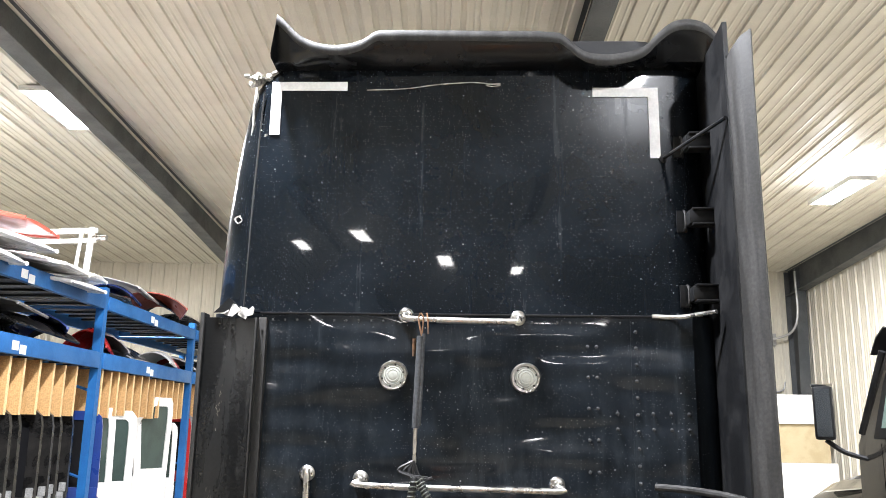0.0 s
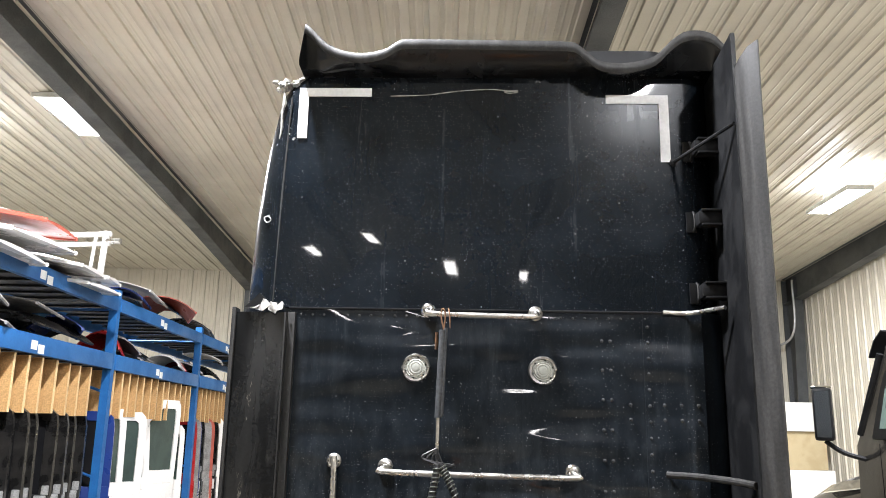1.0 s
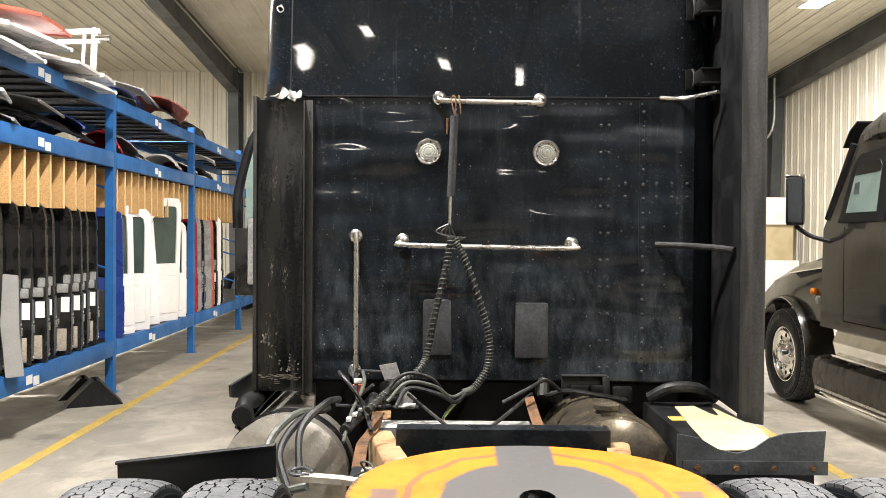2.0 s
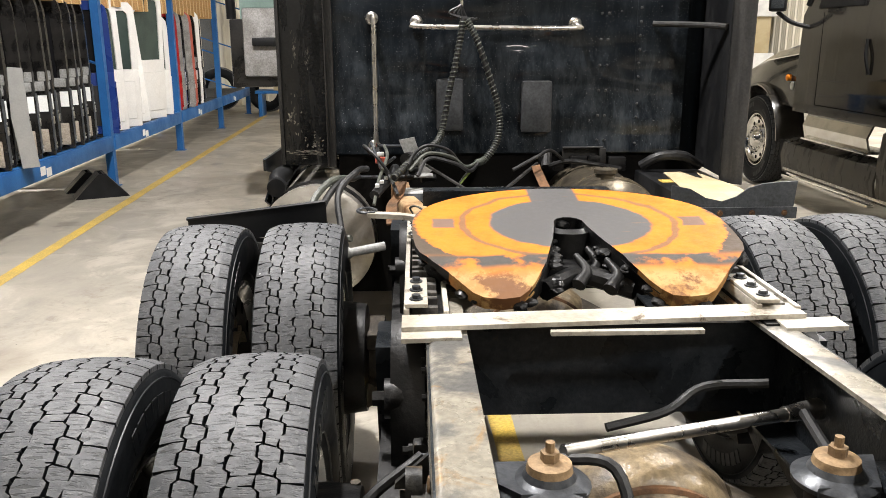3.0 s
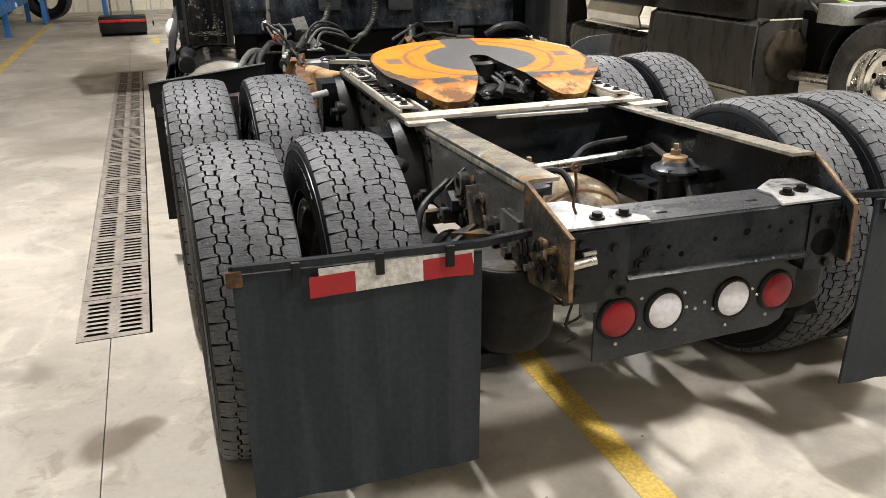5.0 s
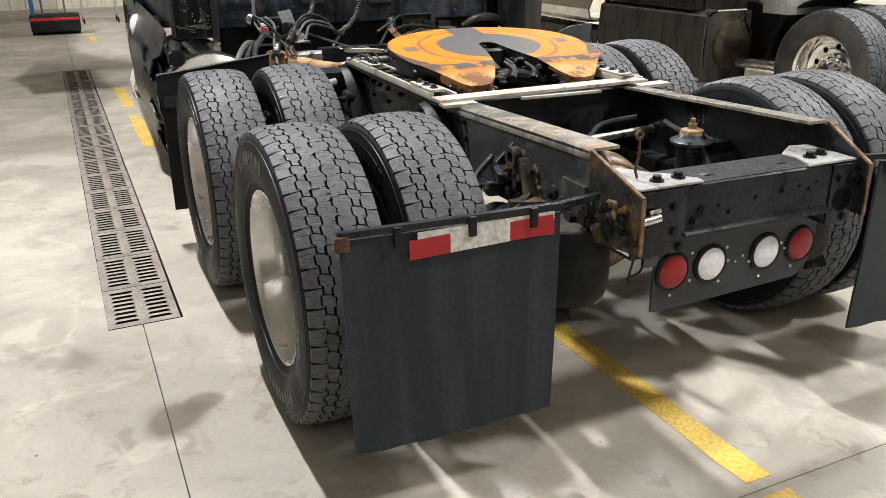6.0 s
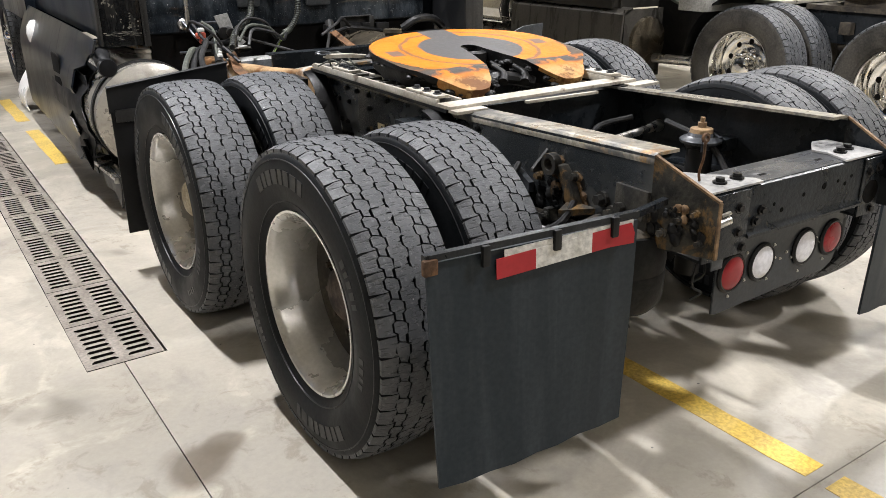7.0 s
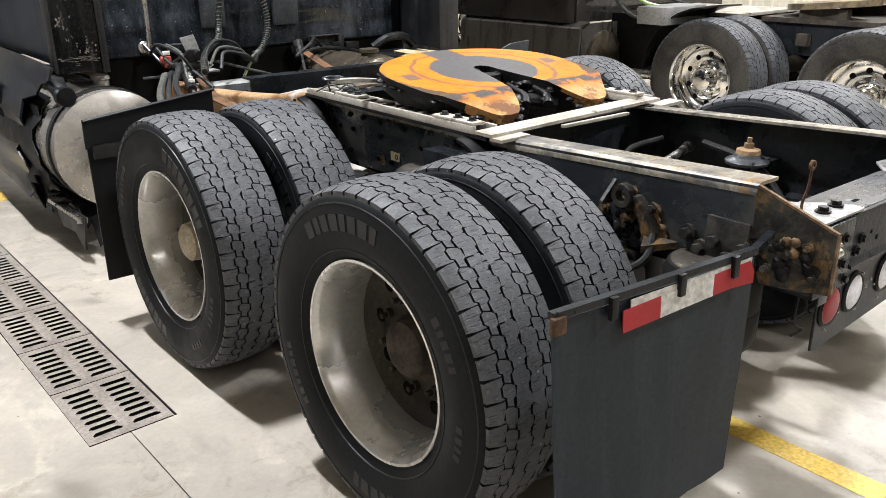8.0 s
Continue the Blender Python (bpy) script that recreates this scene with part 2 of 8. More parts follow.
M = dict(
    concrete=concrete_floor(),
    joint=surf("dark_joint", (0.06, 0.055, 0.05), rough=0.9),
    yellow=surf("worn_yellow_paint", (0.6, 0.41, 0.085), (0.5, 0.355, 0.11), 0.5, third=(0.4, 0.35, 0.25), third_at=(0.6, 0.74), third_scale=5),
    grate=surf("cast_iron", (0.28, 0.248, 0.215), (0.2, 0.175, 0.15), 0.5, 0.1, scale=5),
    # near-black that stands for shade in the drain, holes and gaps
    recess_shade=surf("recess_shade_black", (0.005, 0.0045, 0.004), rough=0.95, spec=0.1),
    sheet=surf("cream_sheet_metal", (0.58, 0.545, 0.465), (0.52, 0.485, 0.415), 0.38, scale=0.8, grain=0.04, relief=0.02),
    wallsheet=surf("cream_wall_sheet", (0.64, 0.6, 0.5), (0.57, 0.53, 0.44), 0.45, scale=0.8, grain=0.05, relief=0.03),
    steel=surf("grey_primer_steel", (0.085, 0.09, 0.092), (0.065, 0.07, 0.072), 0.55, scale=1.5),
    conduit=flat_paint("grey_conduit", (0.42, 0.42, 0.41), 0.4, 0.5),
    tube=glow("lamp_diffuser", (1.0, 0.97, 0.92), 40),
    lampcase=flat_paint("lamp_case", (0.7, 0.7, 0.68)),
    paint=gloss_black("black_gloss_paint", 0.5, wavy=0.3, dots=0.55, spec=0.12, haze=0.22),
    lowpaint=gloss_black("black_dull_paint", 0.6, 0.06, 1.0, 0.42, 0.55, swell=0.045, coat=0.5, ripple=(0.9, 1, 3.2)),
    plastic=surf("black_plastic", (0.007, 0.0073, 0.008), (0.013, 0.0133, 0.014), 0.45, spec=0.2, scale=5, relief=0.05, grain=0.1),
    roof_lip=surf("black_fairing_plastic", (0.0035, 0.0038, 0.0044), (0.006, 0.0064, 0.007), 0.22, spec=0.35, scale=4, relief=0.03, grain=0.1),
    dullplastic=surf("scuffed_plastic", (0.02, 0.0196, 0.019), (0.036, 0.035, 0.0335), 0.5, spec=0.3, scale=3, stretch=(6, 6, 0.6), relief=0.05),
    scar=surf("scuffed_scar", (0.24, 0.22, 0.18), (0.07, 0.064, 0.055), 0.7, scale=25, lo=0.35, hi=0.6),
    brownplate=surf("grimy_plate", (0.006, 0.0064, 0.0068), (0.014, 0.0142, 0.0142), 0.22, spec=0.35, scale=2, stretch=(5, 5, 0.8), third=(0.2, 0.195, 0.18), third_at=(0.68, 0.78), third_scale=11, spots=(70, 0.14, (0.2, 0.2, 0.2))),
    torn=surf("torn_fibreglass", (0.45, 0.44, 0.4), (0.22, 0.21, 0.2), 0.8, scale=20),
    tape=flat_paint("white_tape", (0.85, 0.85, 0.84), 0.45),
    chrome=surf("brushed_steel", (0.62, 0.6, 0.57), (0.5, 0.48, 0.45), 0.3, 1.0, scale=12, grain=0.1, relief=0.04),
    polish=surf("polished_aluminium", (0.8, 0.79, 0.77), (0.7, 0.69, 0.66), 0.1, 1.0, scale=6, grain=0.05, relief=0.02),
    rim=surf("dirty_aluminium", (0.7, 0.69, 0.665), (0.54, 0.53, 0.505), 0.24, 0.65, scale=2.5, grain=0.08, relief=0.05, third=(0.3, 0.27, 0.22), third_at=(0.62, 0.85), third_scale=3),
    # dark brown grime, darkened further for the shade deep in the rim
    disc_grime_shade=surf("shaded_grimy_disc", (0.02, 0.0175, 0.014), (0.06, 0.052, 0.04), 0.5, 0.2, scale=3, relief=0.15),
    hub=surf("rusty_hub", (0.06, 0.045, 0.035), (0.028, 0.023, 0.02), 0.8, scale=18, relief=0.4),
    hubcap=surf("tan_hub_cap", (0.42, 0.36, 0.26), (0.34, 0.28, 0.19), 0.5, scale=14),
    lens=flat_paint("frosted_lens", (0.4, 0.41, 0.37), 0.12),
    rivet=surf("dusty_rivet", (0.05, 0.053, 0.056), (0.025, 0.027, 0.029), 0.4, spec=0.4, scale=40),
    pad=surf("grey_pad", (0.055, 0.058, 0.062), (0.04, 0.043, 0.046), 0.7, scale=6),
    rubber=surf("tyre_rubber", (0.0055, 0.0065, 0.0078), (0.011, 0.0125, 0.0142), 0.5, spec=0.12, scale=5, relief=0.1),
    dustyrubber=surf("dusty_tyre_rubber", (0.055, 0.051, 0.045), (0.03, 0.0285, 0.026), 0.7, spec=0.1, scale=4, relief=0.1),
    lettering=surf("moulded_lettering", (0.0085, 0.0095, 0.011), (0.013, 0.0142, 0.016), 0.42, spec=0.3, scale=9, relief=0.05),
    tread=tread_rubber(),
    # paler upright streaks paint in highlights on the rubber
    flap=surf("rubber_flap", (0.021, 0.027, 0.0325), (0.035, 0.042, 0.0485), 0.42, spec=0.16, scale=1.6, stretch=(8, 8, 0.5), lo=0.45, hi=0.72, grain=0.14, relief=0.05),
    red=flat_paint("red_reflector", (0.38, 0.025, 0.032), 0.3),
    white=surf("white_reflector", (0.55, 0.54, 0.51), (0.42, 0.41, 0.38), 0.35, scale=16),
    redlens=flat_paint("red_lens", (0.24, 0.011, 0.016), 0.3),
    whitelens=surf("white_lens", (0.68, 0.68, 0.72), (0.62, 0.62, 0.67), 0.18, scale=40, grain=0.1),
    frame=surf("worn_black_frame", (0.009, 0.011, 0.013), (0.02, 0.0225, 0.0255), 0.3, spec=0.22, scale=5, third=(0.085, 0.058, 0.032), third_at=(0.66, 0.75), third_scale=4.5, relief=0.3),
    frametop=surf("rubbed_frame_top", (0.3, 0.275, 0.225), (0.1, 0.098, 0.092), 0.34, 0.3, scale=7, lo=0.45, hi=0.62, third=(0.3, 0.17, 0.06), third_at=(0.54, 0.66), third_scale=6, relief=0.2),
    wornpaint=surf("rubbed_grey_paint", (0.36, 0.355, 0.345), (0.16, 0.16, 0.158), 0.34, 0.1, scale=6, lo=0.42, hi=0.7, grain=0.12, third=(0.02, 0.02, 0.022), third_at=(0.56, 0.66), third_scale=12, relief=0.12),
    castgrey=surf("worn_grey_casting", (0.07, 0.075, 0.082), (0.03, 0.032, 0.036), 0.35, 0.3, scale=7, relief=0.15),
    railend=surf("brown_grimy_steel", (0.045, 0.042, 0.036), (0.012, 0.012, 0.0115), 0.45, scale=9, lo=0.42, hi=0.58, third=(0.15, 0.09, 0.036), third_at=(0.53, 0.62), third_scale=7, relief=0.4),
    scuffed=surf("scuffed_black_top", (0.05, 0.052, 0.056), (0.018, 0.0195, 0.0215), 0.3, 0.1, scale=5, stretch=(1, 3, 1), grain=0.15, third=(0.16, 0.16, 0.165), third_at=(0.58, 0.68), third_scale=10, relief=0.15),
    railweb=surf("worn_rail_web", (0.017, 0.021, 0.0245), (0.05, 0.0515, 0.05), 0.25, spec=1.0, scale=4, lo=0.45, hi=0.7, third=(0.16, 0.11, 0.05), third_at=(0.62, 0.72), third_scale=4.5, relief=0.07),
    plate=surf("bare_steel_plate", (0.48, 0.45, 0.39), (0.3, 0.27, 0.22), 0.45, 0.1, scale=5, grain=0.14, third=(0.1, 0.07, 0.045), third_at=(0.57, 0.68), relief=0.2),
    slide=surf("greasy_steel_tooth", (0.16, 0.15, 0.135), (0.03, 0.028, 0.026), 0.45, 0.2, scale=12, relief=0.2),
    ochre=surf("tan_rusty_steel", (0.34, 0.23, 0.125), (0.2, 0.13, 0.07), 0.6, scale=9, third=(0.12, 0.08, 0.05), relief=0.3),
    rustyrail=surf("rusty_painted_rail", (0.36, 0.24, 0.13), (0.16, 0.075, 0.03), 0.55, scale=5, lo=0.42, hi=0.6, third=(0.45, 0.44, 0.42), third_at=(0.55, 0.64), third_scale=4.5, relief=0.2),
    rustedge=surf("rusty_edge", (0.2, 0.125, 0.065), (0.09, 0.055, 0.032), 0.7, scale=14, relief=0.3),
    rust=surf("rust", (0.13, 0.065, 0.03), (0.06, 0.036, 0.022), 0.85, scale=12, relief=0.4),
    grease=surf("black_grease", (0.004, 0.004, 0.0042), (0.011, 0.0105, 0.01), 0.42, spec=0.25, scale=14, relief=0.25),
    axle=surf("grimy_axle", (0.03, 0.025, 0.02), (0.075, 0.062, 0.045), 0.65, scale=7, third=(0.3, 0.25, 0.17), third_at=(0.6, 0.75), relief=0.5),
    diff=surf("dusty_axle_housing", (0.23, 0.175, 0.105), (0.06, 0.047, 0.035), 0.38, scale=7, third=(0.1, 0.075, 0.05), third_at=(0.58, 0.7), relief=0.4),
    orange=fifth_wheel_paint(),
    lamppanel=surf("dusty_black_panel", (0.016, 0.019, 0.0225), (0.03, 0.034, 0.039), 0.4, spec=0.3, scale=4, grain=0.2, third=(0.09, 0.092, 0.09), third_at=(0.64, 0.76), third_scale=7, relief=0.1),
    bag=surf("air_spring_rubber", (0.009, 0.009, 0.009), (0.02, 0.019, 0.0175), 0.55, spec=0.15, scale=6),
    tank=surf("dull_aluminium_tank", (0.42, 0.395, 0.35), (0.25, 0.23, 0.2), 0.34, 0.6, scale=4, grain=0.05, relief=0.3, third=(0.34, 0.3, 0.24), third_at=(0.62, 0.85), third_scale=4),
    oilytank=surf("oily_tank_metal", (0.12, 0.1, 0.07), (0.05, 0.043, 0.034), 0.3, 0.4, scale=5, relief=0.15, third=(0.28, 0.25, 0.2), third_at=(0.66, 0.76), third_scale=6),
    hose=surf("black_hose", (0.011, 0.011, 0.0115), (0.024, 0.024, 0.024), 0.5, scale=20),
    hosegrey=surf("grey_hose", (0.075, 0.08, 0.068), (0.05, 0.055, 0.046), 0.5, scale=20),
    green=flat_paint("green_line", (0.3, 0.42, 0.12), 0.4),
    card=surf("cardboard", (0.46, 0.38, 0.235), (0.41, 0.33, 0.195), 0.85, scale=3, grain=0.06),
    rackblue=surf("blue_rack_paint", (0.02, 0.13, 0.36), (0.015, 0.1, 0.29), 0.42, scale=2, grain=0.08, third=(0.15, 0.2, 0.27), third_at=(0.68, 0.75)),
    wood=surf("pine_board", (0.55, 0.33, 0.14), (0.42, 0.23, 0.085), 0.6, scale=1.2, stretch=(7, 7, 0.8)),
    woodedge=surf("pine_edge", (0.7, 0.5, 0.26), (0.6, 0.4, 0.2), 0.6, scale=3),
    doorwhite=surf("white_door_paint", (0.8, 0.79, 0.77), (0.72, 0.7, 0.68), 0.25, scale=2, grain=0.05, relief=0.02),
    doorblack=surf("black_door_paint", (0.007, 0.0068, 0.0066), (0.02, 0.0185, 0.017), 0.28, scale=5, third=(0.14, 0.125, 0.105), third_at=(0.68, 0.78)),
    doorred=flat_paint("red_door_paint", (0.42, 0.02, 0.02), 0.3),
    doorblue=flat_paint("blue_door_paint", (0.014, 0.04, 0.2), 0.3),
    pocket=surf("dusty_beige_pocket", (0.36, 0.31, 0.25), (0.22, 0.19, 0.155), 0.7, scale=6),
    doorgrey=surf("grey_door_lining", (0.3, 0.29, 0.28), (0.2, 0.19, 0.18), 0.6, scale=5),
    salmon=flat_paint("faded_red_paint", (0.55, 0.13, 0.09), 0.35),
    mirrorglass=flat_paint("mirror_glass", (0.32, 0.35, 0.37), 0.06, 0.9),
    greyplastic=surf("dusty_grey_plastic", (0.07, 0.076, 0.082), (0.045, 0.049, 0.053), 0.5, scale=4),
    palegrey=surf("pale_grey_plastic", (0.3, 0.3, 0.29), (0.22, 0.22, 0.21), 0.5, scale=6),
    darkglass=flat_paint("black_glass", (0.01, 0.01, 0.011), 0.12),
    doorglass=flat_paint("grey_green_glass", (0.05, 0.072, 0.064), 0.08),
    glass=flat_paint("dark_green_glass", (0.19, 0.26, 0.235), 0.08),
    paper=flat_paint("white_paper", (0.82, 0.82, 0.8), 0.8),
    truckpaint=surf("dusty_black_truck_paint", (0.019, 0.0175, 0.0155), (0.032, 0.0295, 0.0255), 0.14, scale=2, grain=0.08, relief=0.02, coat=0.4),
    fairing=surf("dusty_side_fairing", (0.045, 0.042, 0.037), (0.068, 0.063, 0.055), 0.3, scale=2, stretch=(4, 4, 1), relief=0.03),
    amber=flat_paint("amber_lens", (0.8, 0.24, 0.02), 0.2),
    skirt=gloss_black("black_skirt_paint", 0.8, 0.2, upright=False, wavy=0.5, swell=0.03),
    wallwhite=flat_paint("white_boards", (0.72, 0.72, 0.7), 0.6),
    ink=flat_paint("black_ink", (0.02, 0.02, 0.02), 0.6),
)
# a tan sheen on the dusty steel stands in for glancing floor reflections
for key, weight in (("railweb", 0.08), ("railend", 0.08)):
    p = M[key].node_tree.nodes["Principled BSDF"]
    p.inputs["Sheen Weight"].default_value, p.inputs["Sheen Roughness"].default_value = weight, 0.4
    p.inputs["Sheen Tint"].default_value = (0.75, 0.7, 0.58, 1)


# ---- mesh helpers ----
def link_mesh(name, bm, material, smooth=35):
    me = bpy.data.meshes.new(name)
    bmesh.ops.recalc_face_normals(bm, faces=bm.faces)
    bm.to_mesh(me)
    bm.free()
    me.materials.append(material)
    if smooth:
        me.shade_smooth()
        me.set_sharp_from_angle(angle=radians(smooth))
    return me


def part(name, bm, material, parent=None, label="", smooth=35):
    ob = new(name, link_mesh(name, bm, material, smooth))
    ob.parent = parent
    return tagged(ob, label)


def pieces(name, bm, material, parent, label="", smooth=35):
    """Every loose piece of a mesh becomes a part of its own."""
    left = set(bm.verts)
    out = []
    while left:
        isle, todo = set(), [next(iter(left))]
        while todo:
            v = todo.pop()
            if v not in isle:
                isle.add(v)
                todo += [e.other_vert(v) for e in v.link_edges]
        left -= isle
        order = sorted(isle, key=lambda v: v.index)
        b2 = bmesh.new()
        made = {v: b2.verts.new(v.co) for v in order}
        for f in {f for v in isle for f in v.link_faces}:
            b2.faces.new([made[v] for v in f.verts])
        out.append((order[0].co.copy(), b2))
    bm.free()
    out.sort(key=lambda o: tuple(round(c, 4) for c in o[0]))
    return [part(name, b, material, parent, label, smooth) for _, b in out]


def small(name, bm, material, parent):
    """Many tiny alike pieces, kept together."""
    return tagged(part(name, bm, material, parent), kind="stuff")


def thing(name, label, category, group="", kind=""):
    return tagged(new(name), label, category, group, kind)


def again(name, mesh, parent, m=None):
    """One more part on a mesh that is there already."""
    ob = new(name, mesh)
    ob.parent = parent
    if m:
        ob.matrix_basis = m
    return ob


def box(bm, x0, x1, y0, y1, z0, z1, bevel=0.0, m=None):
    vs = [bm.verts.new((x, y, z)) for z in (z0, z1) for x, y in ((x0, y0), (x1, y0), (x1, y1), (x0, y1))]
    fs = [bm.faces.new([vs[i] for i in f]) for f in ((3, 2, 1, 0), (4, 5, 6, 7), (0, 1, 5, 4), (1, 2, 6, 5), (2, 3, 7, 6), (3, 0, 4, 7))]
    if bevel:
        es = list({e for f in fs for e in f.edges})
        r = bmesh.ops.bevel(bm, geom=es, offset=bevel, segments=2, affect="EDGES", profile=0.6)
        vs = list({v for f in r["faces"] for v in f.verts} | {v for v in vs if v.is_valid})
    if m:
        bmesh.ops.transform(bm, matrix=m, verts=vs)
    return bm


def boxes(*dims, bevel=0.0):
    bm = bmesh.new()
    for d in dims:
        box(bm, *d, bevel=bevel)
    return bm


def tube(bm, pts, r, seg=10, cap=True):
    """A round bar along points; r one radius or one for each point."""
    pts = [Vector(p) for p in pts]
    rs = r if isinstance(r, (list, tuple)) else [r] * len(pts)
    rings, side = [], None
    for i, p in enumerate(pts):
        d = (pts[min(i + 1, len(pts) - 1)] - pts[max(i - 1, 0)]).normalized()
        if side is None:
            side = d.orthogonal().normalized()
        side = (side - d * side.dot(d)).normalized()
        up = d.cross(side)
        rings.append([bm.verts.new(p + rs[i] * (side * math.cos(a) + up * math.sin(a))) for a in (2 * math.pi * k / seg for k in range(seg))])
    for a, b in zip(rings, rings[1:]):
        for k in range(seg):
            bm.faces.new((a[k], a[(k + 1) % seg], b[(k + 1) % seg], b[k]))
    if cap:
        bm.faces.new(rings[0][::-1])
        bm.faces.new(rings[-1])
    return bm


def bend(pts, n=6):
    """A smooth line through points."""
    pts = [Vector(p) for p in pts]
    ext = [2 * pts[0] - pts[1], *pts, 2 * pts[-1] - pts[-2]]
    out = []
    for a, b, c, d in zip(ext, ext[1:], ext[2:], ext[3:]):
        for k in range(n):
            t = k / n
            out.append(0.5 * (2 * b + (c - a) * t + (2 * a - 5 * b + 4 * c - d) * t * t + (3 * b - a - 3 * c + d) * t ** 3))
    return out + [pts[-1]]


def lathe(bm, prof, seg=48, axis="x", at=(0, 0, 0), closed=False):
    """Turns (radius, along) pairs round an axis."""
    rings = []
    for r, h in prof:
        ring = []
        for k in range(seg):
            a = 2 * math.pi * k / seg
            c, s = r * math.cos(a), r * math.sin(a)
            v = {"x": (h, c, s), "y": (c, h, s), "z": (c, s, h)}[axis]
            ring.append(bm.verts.new(Vector(v) + Vector(at)))
        rings.append(ring)
    if closed:
        rings.append(rings[0])
    for a, b in zip(rings, rings[1:]):
        for k in range(seg):
            bm.faces.new((a[k], a[(k + 1) % seg], b[(k + 1) % seg], b[k]))
    if not closed:
        for ring, (r, h) in ((rings[0], prof[0]), (rings[-1], prof[-1])):
            if r < 0.03:
                bm.faces.new(ring)
    return bm


def prism(bm, outline, a, b, axis="x", m=None):
    """A flat outline drawn through from a to b along an axis."""
    def at(u, v, w):
        return {"x": (w, u, v), "y": (u, w, v), "z": (u, v, w)}[axis]
    lo, hi = ([bm.verts.new(at(u, v, w)) for u, v in outline] for w in (a, b))
    bm.faces.new(lo[::-1])
    bm.faces.new(hi)
    n = len(outline)
    for k in range(n):
        bm.faces.new((lo[k], lo[(k + 1) % n], hi[(k + 1) % n], hi[k]))
    if m:
        bmesh.ops.transform(bm, matrix=m, verts=lo + hi)
    return bm


def loft(bm, rings, cap=True):
    made = [[bm.verts.new(p) for p in r] for r in rings]
    n = len(made[0])
    for a, b in zip(made, made[1:]):
        for k in range(n):
            bm.faces.new((a[k], a[(k + 1) % n], b[(k + 1) % n], b[k]))
    if cap:
        bm.faces.new(made[0][::-1])
        bm.faces.new(made[-1])
    return bm


def sheet(bm, grid, thick):
    """A bent sheet of some thickness over a grid of points (rows of equal length)."""
    g = [[Vector(p) for p in row] for row in grid]
    rows, cols = len(g), len(g[0])
    nor = []
    for i in range(rows):
        line = []
        for j in range(cols):
            du = g[min(i + 1, rows - 1)][j] - g[max(i - 1, 0)][j]
            dv = g[i][min(j + 1, cols - 1)] - g[i][max(j - 1, 0)]
            line.append(du.cross(dv).normalized())
        nor.append(line)
    top = [[bm.verts.new(g[i][j]) for j in range(cols)] for i in range(rows)]
    low = [[bm.verts.new(g[i][j] - nor[i][j] * thick) for j in range(cols)] for i in range(rows)]
    for i in range(rows - 1):
        for j in range(cols - 1):
            bm.faces.new((top[i][j], top[i + 1][j], top[i + 1][j + 1], top[i][j + 1]))
            bm.faces.new((low[i][j], low[i][j + 1], low[i + 1][j + 1], low[i + 1][j]))
    edge = [(0, j) for j in range(cols)] + [(i, cols - 1) for i in range(1, rows)] + [(rows - 1, j) for j in range(cols - 2, -1, -1)] + [(i, 0) for i in range(rows - 2, 0, -1)]
    for (i, j), (k, l) in zip(edge, edge[1:] + edge[:1]):
        bm.faces.new((top[i][j], top[k][l], low[k][l], low[i][j]))
    return bm


# ---- the hall ----
def hall(ob):
    ob.matrix_basis = FLOORPLAN
    return ob


WEST, EAST, NORTH, SOUTH, RIDGE = -10.0, 9.25, 20.5, -26.0, -4.0


